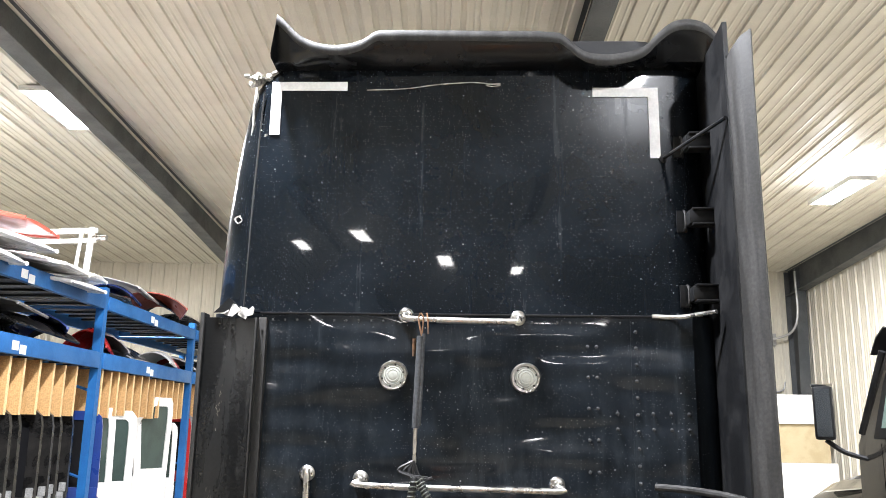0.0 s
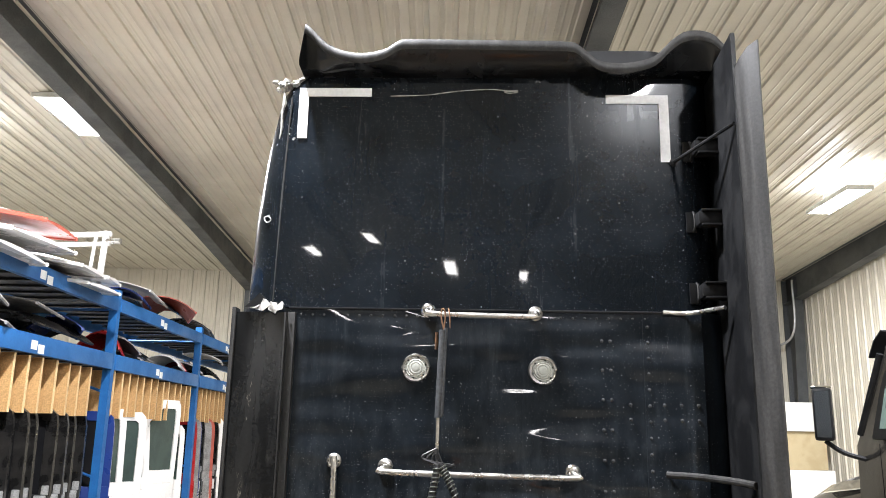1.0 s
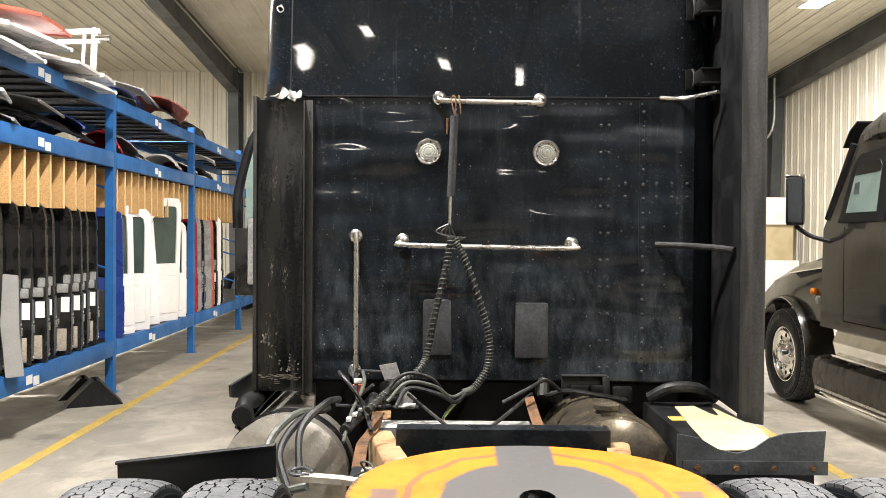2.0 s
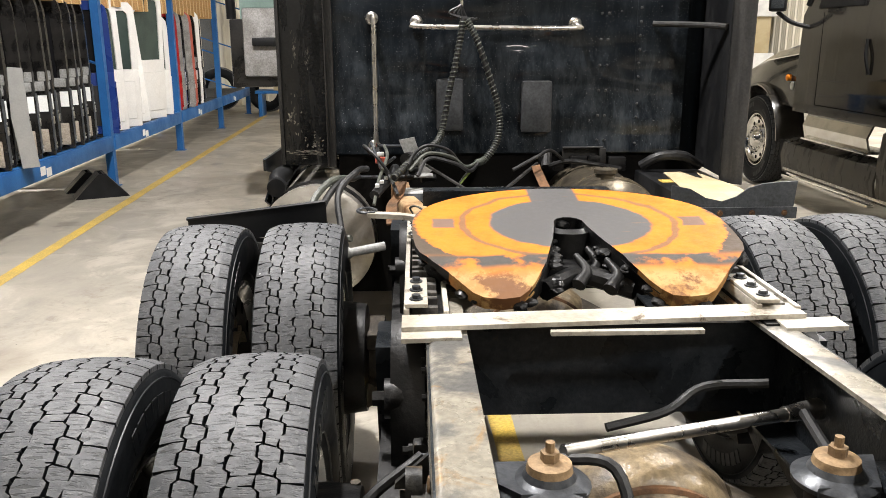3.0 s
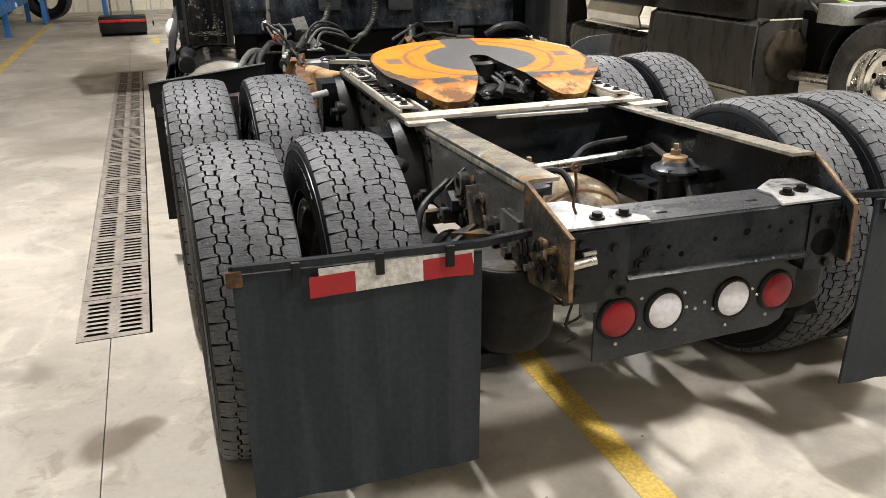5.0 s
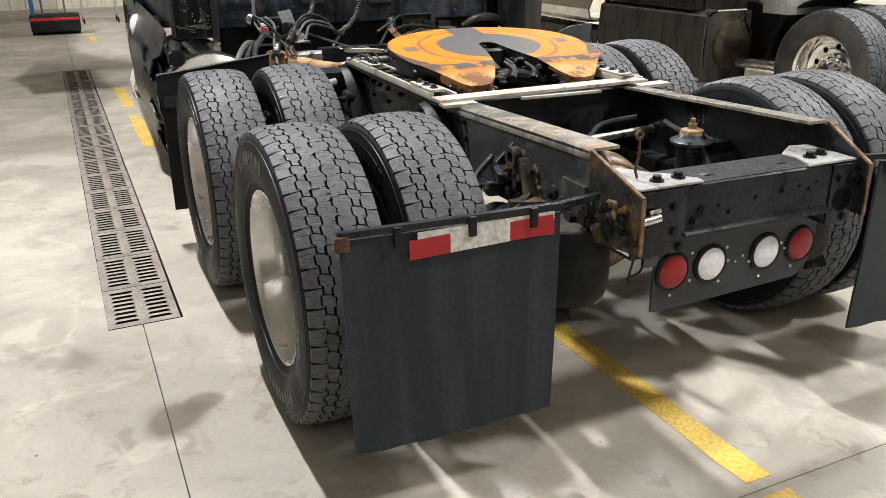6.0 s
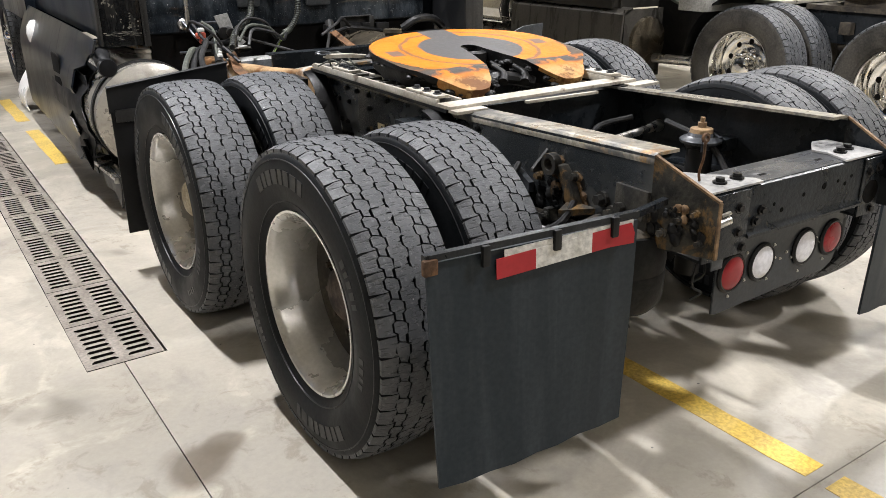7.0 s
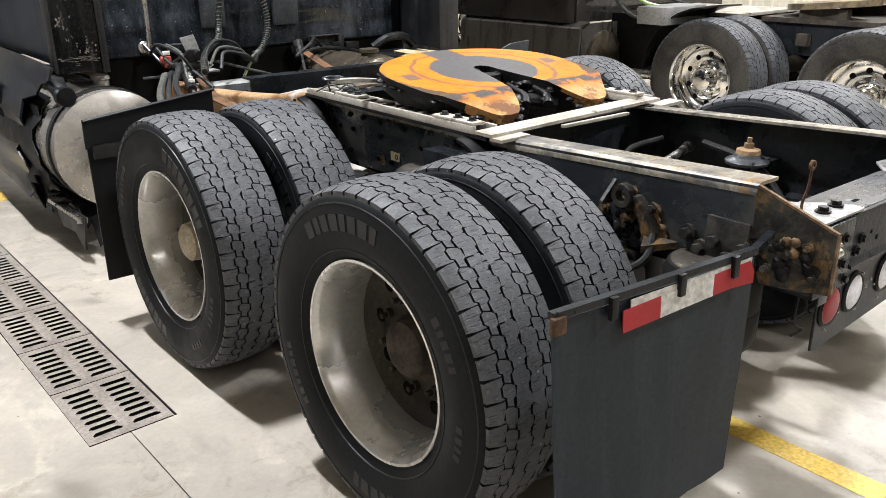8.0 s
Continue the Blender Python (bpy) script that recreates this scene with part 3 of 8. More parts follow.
def build_floor():
    floor = hall(tagged(new("floor", link_mesh("floor", boxes((WEST, -1.64, SOUTH, NORTH, -0.3, -0.012), (-1.31, EAST, SOUTH, NORTH, -0.3, -0.012),
                                                                (-1.64, -1.31, SOUTH, 1.43, -0.3, -0.012), (-1.64, -1.31, 9.62, NORTH, -0.3, -0.012)), M["joint"], 0)),
                        "worn stained grey concrete workshop floor with saw-cut joints", "floor", kind="structure"))
    ys = (SOUTH, -18.5, -12.5, -6.5, -0.53)
    rects = [(x0, x1, y0, y1) for y0, y1 in zip(ys, ys[1:]) for x0, x1 in ((WEST, -5.9), (-5.9, -1.485), (-1.485, 3.9), (3.9, EAST))]
    rects += [(x0, x1, y0, y1) for y0, y1 in ((-0.53, 5.5), (5.5, 9.62)) for x0, x1 in ((WEST, -5.9), (3.9, EAST))] + [(-5.9, -1.626, 5.5, 9.62), (-1.314, 3.9, 5.5, 9.62)]
    # the two slabs that meet at the drain's end
    for far, near in ((-5.9, -1.628), (3.9, -1.313)):
        s = 0.002 if far > near else -0.002
        bm = prism(bmesh.new(), [(far - s, -0.528), (-1.485 + s, -0.528), (-1.485 + s, 1.496), (near, 1.496), (near, 5.498), (far - s, 5.498)], -0.03, 0, "z")
        part("slab", bm, M["concrete"], floor, smooth=0)
    rects += [(x0, x1, y0, y1) for y0, y1 in ((9.62, 15), (15, NORTH)) for x0, x1 in ((WEST, -5.9), (-5.9, -1.485), (-1.485, 3.9), (3.9, EAST))]
    for x0, x1, y0, y1 in rects:
        part("slab", boxes((x0 + 0.002, x1 - 0.002, y0 + 0.002, y1 - 0.002, -0.03, 0)), M["concrete"], floor, smooth=0)
    # near-black trench under the grates, its shade put into the colour
    part("drain_trench", boxes((-1.64, -1.31, 1.43, 9.62, -0.3, -0.26), (-1.66, -1.64, 1.43, 9.62, -0.3, -0.01), (-1.31, -1.29, 1.43, 9.62, -0.3, -0.01)), M["recess_shade"], floor, smooth=0)
    for i, (x0, x1, y0, y1) in enumerate(((-3.19, -3.08, -3.0, 17.5), (0.08, 0.185, -0.49, 3.3), (0.08, 0.185, -4.2, -0.56), (-1.13, -1.02, 4.9, 6.25), (-1.13, -1.02, 6.7, 8.0), (-1.13, -1.02, 12.9, 13.7), (3.05, 3.16, 1.5, 7.0))):
        bm = bmesh.new()
        n = max(2, int((y1 - y0) / 0.12))
        left = [(x0 + random.uniform(-0.004, 0.004), y0 + (y1 - y0) * k / n) for k in range(n + 1)]
        right = [(x1 + random.uniform(-0.004, 0.004), y0 + (y1 - y0) * k / n) for k in range(n, -1, -1)]
        prism(bm, left + right, -0.001, 0.0022, "z")
        part("painted_line", bm, M["yellow"], floor, "worn yellow painted floor line", 0)
    return floor


def shade_sides(me):
    """Near-black on all faces but the trodden top, painting in the shade of the slots."""
    me.materials.append(M["recess_shade"])
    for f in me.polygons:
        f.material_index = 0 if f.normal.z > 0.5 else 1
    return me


def build_grates(length=0.448):
    """Cast iron trench grates: two rows of eight round-ended slots in a flat plate."""
    x0, x1, y1 = -1.625, -1.322, length - 0.005
    mid, r, n = (x0 + x1) / 2, 0.0124, 8
    pitch = (y1 - 0.062) / n
    holes = [(x0 + 0.03, mid - 0.02), (mid + 0.02, x1 - 0.03)]
    edges = [x0, holes[0][0], holes[0][1], holes[1][0], holes[1][1], x1]
    bm = bmesh.new()
    for a, b in ((0, 1), (2, 3), (4, 5)):
        box(bm, edges[a], edges[b], 0, y1, -0.024, 0.002)
    for a, b in holes:
        box(bm, a, b, 0, 0.031 + pitch / 2 - r, -0.024, 0.002)
        box(bm, a, b, y1 - 0.031 - pitch / 2 + r, y1, -0.024, 0.002)
    plate = shade_sides(link_mesh("frame", bm, M["grate"], 0))
    a, b = holes[0]
    bm = bmesh.new()
    h = pitch / 2 - r                    # a bar between two slots, flared where the slots' ends are round
    out = [(a, -pitch / 2), (a + 0.35 * r, -pitch / 2 + 0.6 * r * 0.5), (a + r, -h), (b - r, -h), (b - 0.35 * r, -pitch / 2 + 0.6 * r * 0.5), (b, -pitch / 2)]
    prism(bm, out + [(x, -y) for x, y in out[::-1]], -0.009, 0.0019, "z")
    bar = shade_sides(link_mesh("bar", bm, M["grate"], 0))
    for k in range(18):
        ob = tagged(new("drain_grate"), "slotted cast iron grate over the floor drain", "drain grate", "trench drain grates")
        ob.matrix_basis = FLOORPLAN @ pose(random.uniform(-0.003, 0.003), 1.5 + k * length, random.uniform(-0.001, 0.001))
        again("frame", plate, ob)
        for i in range(1, n):
            for dx in (0, holes[1][0] - holes[0][0]):
                again("bar", bar, ob, pose(dx, 0.031 + pitch * i, 0))


def ribbed(width, pitch=0.34, rib=0.034, minor=0.008):
    out, x = [], 0.0
    while x < width:
        out += [(x, 0), (x + 0.02, rib), (x + 0.06, rib), (x + 0.08, 0), (x + pitch * 0.45, 0), (x + pitch * 0.45 + 0.012, minor), (x + pitch * 0.45 + 0.03, 0),
                (x + pitch * 0.73, 0), (x + pitch * 0.73 + 0.012, minor), (x + pitch * 0.73 + 0.03, 0)]
        x += pitch
    return out


def build_shell():
    prof = ribbed(EAST - WEST)
    bm = bmesh.new()
    sheet(bm, [[(WEST + x, y, ceiling_z(y) - d) for x, d in prof] for y in (SOUTH, RIDGE, NORTH)], -0.06)
    hall(tagged(part("ceiling", bm, M["sheet"], smooth=0), "cream ribbed sheet metal ceiling rising from the eaves", "ceiling", kind="structure"))
    for name, y, s in (("wall_north", NORTH, 1), ("wall_south", SOUTH, -1)):
        bm = bmesh.new()
        sheet(bm, [[(WEST + x, y - s * d, z) for x, d in prof] for z in (-0.05, ceiling_z(y) + 0.1)], -0.2 * s)
        hall(tagged(part(name, bm, M["wallsheet"], smooth=0), "cream ribbed sheet metal wall", "wall", kind="structure"))
    prof = ribbed(NORTH - SOUTH)
    for name, x, s in (("wall_east", EAST, 1), ("wall_west", WEST, -1)):
        bm = bmesh.new()
        sheet(bm, [[(x - s * d, SOUTH + y, z) for y, d in prof] for z in (-0.05, 7.4)], 0.2 * s)
        hall(tagged(part(name, bm, M["wallsheet"], smooth=0), "cream ribbed sheet metal end wall", "wall", kind="structure"))


def build_steel():
    for x in (-4.85, 1.75, 9.0):
        f = hall(thing("roof_frame", "dark grey primed steel rafter on a tapered column", "steel frame", "roof frames", "structure"))
        for run in ((NORTH - 0.05, 18.5, 15.5, 13.0, RIDGE), (RIDGE, -18.5, -21.0, -24.0, SOUTH + 0.05)):
            deep = [0.42 + 0.26 * max(0.0, (abs(y - RIDGE) - 17.5) / 7.0) for y in run]      # deeper towards the eaves
            bm = bmesh.new()
            for a, b, lo, hi in ((-0.13, 0.13, 0.0, 0.025), (-0.13, 0.13, None, 0.025), (-0.012, 0.012, 0.02, None)):
                rings = []
                for y, d in zip(run, deep):
                    t0, t1 = (d, d + hi) if lo is None else (lo, d + 0.005) if hi is None else (lo, hi)
                    rings.append([(x + a, y, ceiling_z(y) - 0.04 - t1), (x + b, y, ceiling_z(y) - 0.04 - t1), (x + b, y, ceiling_z(y) - 0.04 - t0), (x + a, y, ceiling_z(y) - 0.04 - t0)])
                loft(bm, rings)
            part("rafter", bm, M["steel"], f, smooth=0)
        for y, s in ((NORTH - 0.04, -1), (SOUTH + 0.04, 1)):
            bm = bmesh.new()
            top = ceiling_z(y) - 0.1
            for a, b, c, d in ((-0.13, 0.13, 0, 0.025), (-0.012, 0.012, 0.02, 0.6)):
                loft(bm, [[(x + a, y + s * c, z), (x + b, y + s * c, z), (x + b, y + s * (d if d < 0.1 else w), z), (x + a, y + s * (d if d < 0.1 else w), z)] for z, w in ((0, 0.3), (top, 0.65))])
            loft(bm, [[(x - 0.13, y + s * w, z), (x + 0.13, y + s * w, z), (x + 0.13, y + s * (w + 0.025), z), (x - 0.13, y + s * (w + 0.025), z)] for z, w in ((0, 0.3), (top, 0.65))])
            part("column", bm, M["steel"], f, smooth=0)


def build_lamps():
    w, l = 0.22, 0.76
    case = boxes((-w, w, -l, l, 0.03, 0.06), (-w, -w + 0.03, -l, l, -0.01, 0.03), (w - 0.03, w, -l, l, -0.01, 0.03), (-w + 0.03, w - 0.03, -l, -l + 0.03, -0.01, 0.03), (-w + 0.03, w - 0.03, l - 0.03, l, -0.01, 0.03))
    case = link_mesh("case", case, M["lampcase"], 0)
    lens = link_mesh("diffuser", boxes((-w + 0.035, w - 0.035, -l + 0.035, l - 0.035, 0.005, 0.028)), M["tube"], 0)
    wire = link_mesh("hanger", boxes((-0.004, 0.004, -0.004, 0.004, 0.0, 1.0)), M["conduit"], 0)
    for x, y, drop, down, up in LAMPS:
        z = ceiling_z(y) - drop
        f = thing("ceiling_light", "long white ceiling light hung below the roof sheets", "ceiling light", "ceiling lights")
        f.matrix_basis = FLOORPLAN @ pose(x, y, z) @ Matrix.Diagonal((0.7, 0.6, 1, 1) if drop > 2 else (1, 1, 1, 1))
        again("case", case, f)
        again("diffuser", lens, f)
        for yy in (-0.5, 0.5):
            again("hanger", wire, f, Matrix.Translation((0, yy, 0.06)) @ Matrix.Diagonal((1, 1, drop - 0.06, 1)))
        # the uplight above the closed case is added to brighten the ceiling
        for name, watts, turn, dz in (("lamp", down, 0, -0.015), ("uplight", up, 180, 0.07)):
            if not watts:
                continue
            lamp = bpy.data.lights.new(name, "AREA")
            lamp.shape, lamp.size, lamp.size_y, lamp.energy, lamp.color = "RECTANGLE", 0.2, 0.7, watts, (0.955, 0.98, 1.055)
            new(name, lamp).matrix_basis = FLOORPLAN @ pose(x, y, z + dz, turn)


def build_conduits():
    runs = [([(-0.15, 7.6), (-0.95, 9.4), (-2.1, 12.0)], 0.007), ([(6.9, 7.0), (6.9, 11.5), (6.2, 11.9)], 0.012), ([(-4.9, 6.0), (-3.2, 10.2)], 0.006)]
    for pts, r in runs:
        bm = bmesh.new()
        tube(bm, [(x, y, ceiling_z(y) - 0.045) for x, y in pts], r, 6)
        hall(tagged(part("ceiling_cable", bm, M["steel"]), "thin dark cable run under the ceiling sheets", "cable"))
    bm = bmesh.new()
    tube(bm, bend([(8.85, 19.75, 5.9), (8.8, 19.75, 4.6), (8.4, 20.1, 4.25), (7.3, 20.42, 4.2)]), 0.03, 8)
    tube(bm, [(8.3, 20.42, 4.25), (8.3, 20.42, 1.2)], 0.022, 8)
    tube(bm, bend([(8.7, 20.42, 3.2), (8.5, 20.4, 2.95), (7.4, 20.42, 2.95)]), 0.022, 8)
    box(bm, 8.15, 8.5, 20.3, 20.45, 4.1, 4.4, 0.02)
    hall(tagged(part("wall_conduit", bm, M["conduit"]), "grey conduit pipes and junction box on the wall", "conduit"))
    cab = hall(thing("storage_box", "large white boxed panels stacked against the wall", "boxed panels"))
    part("panel", boxes((6.2, 8.9, 18.4, 19.3, 2.15, 2.8), bevel=0.02), M["wallwhite"], cab)
    part("panel", boxes((6.3, 8.8, 18.5, 19.3, 1.3, 2.15), bevel=0.02), M["card"], cab)
    part("panel", boxes((6.2, 8.9, 18.4, 19.3, 0.0, 1.3), bevel=0.02), M["wallwhite"], cab)


build_floor()
build_grates()
build_shell()
build_steel()
build_lamps()
build_conduits()


# ---- wheels ----
R_TYRE, HALF = 0.512, 0.129


def tread_mesh(pitches=54):
    """Lugs at the shoulders, a row of small blocks, and wavy ribs with short sipes between."""
    bm = bmesh.new()
    edges = (-0.131, -0.086, -0.052, 0.0, 0.052, 0.086, 0.131)
    pitch = 2 * math.pi * R_TYRE / pitches

    def wave(b, s):
        if b in (0, 6):
            return edges[b]
        u = (s / pitch + b * 0.37) % 1.0
        return edges[b] + 0.0045 * max(-1, min(1, 5 * (1 - 4 * abs(u - 0.5))))

    def put(s, x, depth):
        a = s / R_TYRE
        r = R_TYRE - depth - 0.012 * (x / HALF) ** 2 - (0.006 if abs(x) > 0.124 else 0)
        return (x, r * math.cos(a), r * math.sin(a))

    for i in range(6):
        lug, small = i in (0, 5), i in (1, 4)
        gap = 0.0029
        for k in range(pitches):
            s0 = (k + 0.31 * i) * pitch
            cut = 0.0034 if small else 0.0
            skew = 0.006 if small else 0.0
            def stops(b, off):
                turns = {0.2, 0.3, 0.7, 0.8}
                line = [s0 + cut / 2 + off, s0 + pitch - cut / 2 + off]
                line += [p for p in ((n + u - b * 0.37) * pitch for n in range(k - 2, k + 6) for u in turns) if line[0] + 0.0015 < p < line[1] - 0.0015]
                return sorted(line)
            lo = [(s, wave(i, s) + (gap if i else 0)) for s in stops(i, 0)]
            hi = [(s, wave(i + 1, s) - (gap if i < 5 else 0)) for s in stops(i + 1, skew)]
            if lug:                  # slots open to the sidewall, closed by a hairline further in
                c, d = 0.0045, 0.0014
                mid = (edges[i] + edges[i + 1]) / 2 + (-0.004 if i else 0.004)
                for line, w in ((lo, c if i == 0 else d), (hi, d if i == 0 else c)):
                    line[0], line[-1] = (s0 + w, line[0][1]), (s0 + pitch - w, line[-1][1])
                neck = [[(s0 + d, mid)], [(s0 + pitch - d, mid)]]
                if i:
                    hi = neck[0] + hi + neck[1]
                else:
                    lo = neck[0] + lo + neck[1]
            elif not small:          # short sipes from alternate sides
                w = 0.002
                for side, m0, deep in ((0, 0.2 + 0.1 * ((k * 7 + i) % 3), 0.018 + 0.006 * ((k + i) % 2)), (1, 0.62 + 0.09 * ((k * 5 + i) % 3), 0.016 + 0.007 * ((k + i + 1) % 2)), (0, 0.72 + 0.07 * ((k * 3 + i) % 3), 0.011), (1, 0.18 + 0.08 * ((k * 4 + i) % 3), 0.012)):
                    m = s0 + pitch * m0
                    if side == 0:
                        x = wave(i, m) + gap
                        lo = [p for p in lo if p[0] < m - 0.004] + [(m - w, x), (m - 0.0014, x + deep), (m + 0.0014, x + deep), (m + w, x)] + [p for p in lo if p[0] > m + 0.004]
                    else:
                        x = wave(i + 1, m) - gap
                        hi = [p for p in hi if p[0] < m - 0.004] + [(m - w, x), (m - 0.0014, x - deep), (m + 0.0014, x - deep), (m + w, x)] + [p for p in hi if p[0] > m + 0.004]
            ring = lo + hi[::-1]
            top = [bm.verts.new(put(s, x, 0)) for s, x in ring]
            low = [bm.verts.new(put(s, x, 0.022)) for s, x in ring]
            n = len(ring)
            bm.faces.new(top)
            for j in range(n):
                if lug or small or j not in (len(lo) - 1, n - 1):
                    bm.faces.new((top[j], low[j], low[(j + 1) % n], top[(j + 1) % n]))
    bmesh.ops.triangulate(bm, faces=[f for f in bm.faces if len(f.verts) > 4])
    me = link_mesh("tread", bm, M["tread"], 0)
    me.materials.append(M["rubber"])                 # groove walls stay black rubber, which also deepens the grooves' shade
    for f in me.polygons:
        c = Vector((0, f.center.y, f.center.z)).normalized()
        f.material_index = 0 if abs(f.normal.dot(c)) > 0.7 or abs(f.center.x) > 0.127 else 1
    return me


def casing_mesh(material):
    bm = bmesh.new()
    half = [(0.286, 0.088), (0.293, 0.103), (0.31, 0.117), (0.34, 0.132), (0.38, 0.142), (0.42, 0.143), (0.455, 0.139), (0.475, 0.135), (0.484, 0.13), (0.488, 0.122), (0.492, 0.06), (0.494, 0)]
    prof = half + [(r, -x) for r, x in half[-2::-1]]
    lathe(bm, prof, 72, "x")
    return link_mesh("tyre", bm, material, 40)


def lettering_mesh(material):
    """Raised blocks round both sidewalls where the moulded writing stands."""
    bm = bmesh.new()
    for side in (1, -1):
        for start, count, w0, r0, r1 in ((0.55, 8, 0.085, 0.388, 0.434), (3.65, 8, 0.085, 0.388, 0.434), (2.05, 5, 0.05, 0.39, 0.418), (2.75, 4, 0.045, 0.39, 0.414), (5.2, 7, 0.05, 0.39, 0.418)):
            a = start
            for k in range(count):
                w = w0 * (0.75, 1.0, 1.12)[(k * 7 + count) % 3]
                steps = [(r0, a), (r0, a + w), ((r0 + r1) / 2, a + w), (r1, a + w), (r1, a), ((r0 + r1) / 2, a)]
                lo, hi = ([bm.verts.new((side * h, rr * math.cos(aa), rr * math.sin(aa))) for rr, aa in steps] for h in (0.136, 0.144))
                bm.faces.new(hi)
                for j in range(6):
                    bm.faces.new((lo[j], lo[(j + 1) % 6], hi[(j + 1) % 6], hi[j]))
                a += w + 0.028
        for r, x in ((0.332, 0.128), (0.464, 0.1365)):
            lathe(bm, [(r - 0.003, side * (x - 0.004)), (r - 0.0015, side * (x + 0.003)), (r + 0.0015, side * (x + 0.003)), (r + 0.003, side * (x - 0.004))], 72, "x")
    return link_mesh("sidewall_lettering", bm, material, 40)


def rim_mesh(material):
    """A rim: flanges and a dropped barrel."""
    bm = bmesh.new()
    outer = [(0.302, -0.104), (0.302, -0.119), (0.294, -0.119), (0.285, -0.108), (0.28, -0.096), (0.274, -0.07), (0.266, -0.05), (0.262, 0.0), (0.262, 0.05), (0.27, 0.08), (0.28, 0.1), (0.294, 0.119), (0.302, 0.119), (0.302, 0.104)]
    lathe(bm, outer, 64, "x")
    return link_mesh("rim", bm, material, 40)


def disc_mesh(material, depth):
    """A dished wheel disc, and black round discs on it that paint in the shade of its hand holes."""
    x = -0.119 + depth
    bm = bmesh.new()
    prof = [(0.1, x - 0.012), (0.155, x - 0.012), (0.168, x - 0.002), (0.19, x + 0.006), (0.225, x + 0.006), (0.248, x - 0.004), (0.263, x - 0.022)]
    lathe(bm, prof + [(r, h + 0.012) for r, h in prof[::-1]], 64, "x", closed=True)
    holes = bmesh.new()
    for k in range(10):
        a = 2 * math.pi * (k + 0.5) / 10
        for h in (x + 0.0048, x + 0.0192):
            lathe(holes, [(0.024, h - 0.0007), (0.012, h - 0.0008), (0.001, h - 0.0008)] if h < x + 0.01 else [(0.024, h), (0.012, h), (0.001, h)], 16, "x", (0, 0.207 * math.cos(a), 0.207 * math.sin(a)))
    return link_mesh("wheel_disc", bm, material, 40), link_mesh("hand_hole_shade", holes, M["recess_shade"], 0)


def hub_mesh(material, depth, out=0.07, r=0.085):
    bm = bmesh.new()
    x = -0.119 + depth
    lathe(bm, [(0.115, x + 0.03), (0.115, x - 0.012), (r + 0.012, x - 0.02), (r, x - out), (r * 0.8, x - out - 0.012), (r * 0.3, x - out - 0.02), (0.02, x - out - 0.02)], 32, "x")
    nuts = bmesh.new()
    for k in range(10):
        a = 2 * math.pi * k / 10
        y, z = 0.143 * math.cos(a), 0.143 * math.sin(a)
        tube(nuts, [(x + 0.01, y, z), (x - 0.03, y, z)], 0.0165, 6)
        tube(nuts, [(x - 0.03, y, z), (x - 0.05, y, z)], 0.01, 6)
    return link_mesh("hub", bm, material, 40), link_mesh("wheel_nut", nuts, material, 40)


TREAD, CASING, LETTERS = tread_mesh(), casing_mesh(M["rubber"]), lettering_mesh(M["lettering"])
CASING_DUSTY, LETTERS_DUSTY = casing_mesh(M["dustyrubber"]), lettering_mesh(M["dustyrubber"])
RIM_DULL, RIM_SHINY = rim_mesh(M["rim"]), rim_mesh(M["polish"])
DISC_DEEP, DISC_FLAT, DISC_SHINE, DISC_FRONT = disc_mesh(M["disc_grime_shade"], 0.195), disc_mesh(M["hub"], 0.03), disc_mesh(M["polish"], 0.15), disc_mesh(M["polish"], 0.02)
RIM_DEEP, RIM_FLAT, RIM_SHINE, RIM_FRONT = (RIM_DULL, DISC_DEEP), (RIM_DULL, DISC_FLAT), (RIM_SHINY, DISC_SHINE), (RIM_SHINY, DISC_FRONT)
HUB_RUST, HUB_TAN, HUB_SHINE, HUB_FRONT = hub_mesh(M["hub"], 0.195), hub_mesh(M["hubcap"], 0.195, 0.12, 0.075), hub_mesh(M["polish"], 0.15, 0.12, 0.09), hub_mesh(M["polish"], 0.02, 0.05, 0.09)


def wheel(parent, x, y, z, rim, hub=None, flip=False, turn=0.0, label="", toe=0.0, dusty=False):
    w = tagged(new("wheel"), label)
    w.parent = parent
    w.matrix_basis = pose(x, y, z, 0, 0, (180 if flip else 0) + toe) @ pose(0, 0, 0, turn, 0, 0)
    again("tread", TREAD, w)
    again("tyre", CASING_DUSTY if dusty else CASING, w)
    tagged(again("sidewall_lettering", LETTERS_DUSTY if dusty else LETTERS, w), kind="stuff")
    again("rim", rim[0], w)
    again("wheel_disc", rim[1][0], w)
    tagged(again("hand_hole_shade", rim[1][1], w), kind="stuff")
    if hub:
        again("hub", hub[0], w)
        tagged(again("wheel_nut", hub[1], w), kind="stuff")
    return w


# ---- the truck seen from behind ----
def rail_top(y):
    return 1.01 - 0.045 * (min(y, 1.0) + 0.1)


def bolt(bm, p, axis, r=0.012, h=0.014):
    d = Vector({"x": (1, 0, 0), "y": (0, 1, 0), "z": (0, 0, 1)}[axis.strip("-")]) * (-1 if axis[0] == "-" else 1)
    p = Vector(p)
    tube(bm, [p - d * 0.004, p + d * h * 0.3], r * 1.5, 10)
    tube(bm, [p, p + d * h], r, 6)


TRUCK = thing("semi_truck", "dismantled black semi truck tractor with bare chassis and orange fifth wheel", "truck")


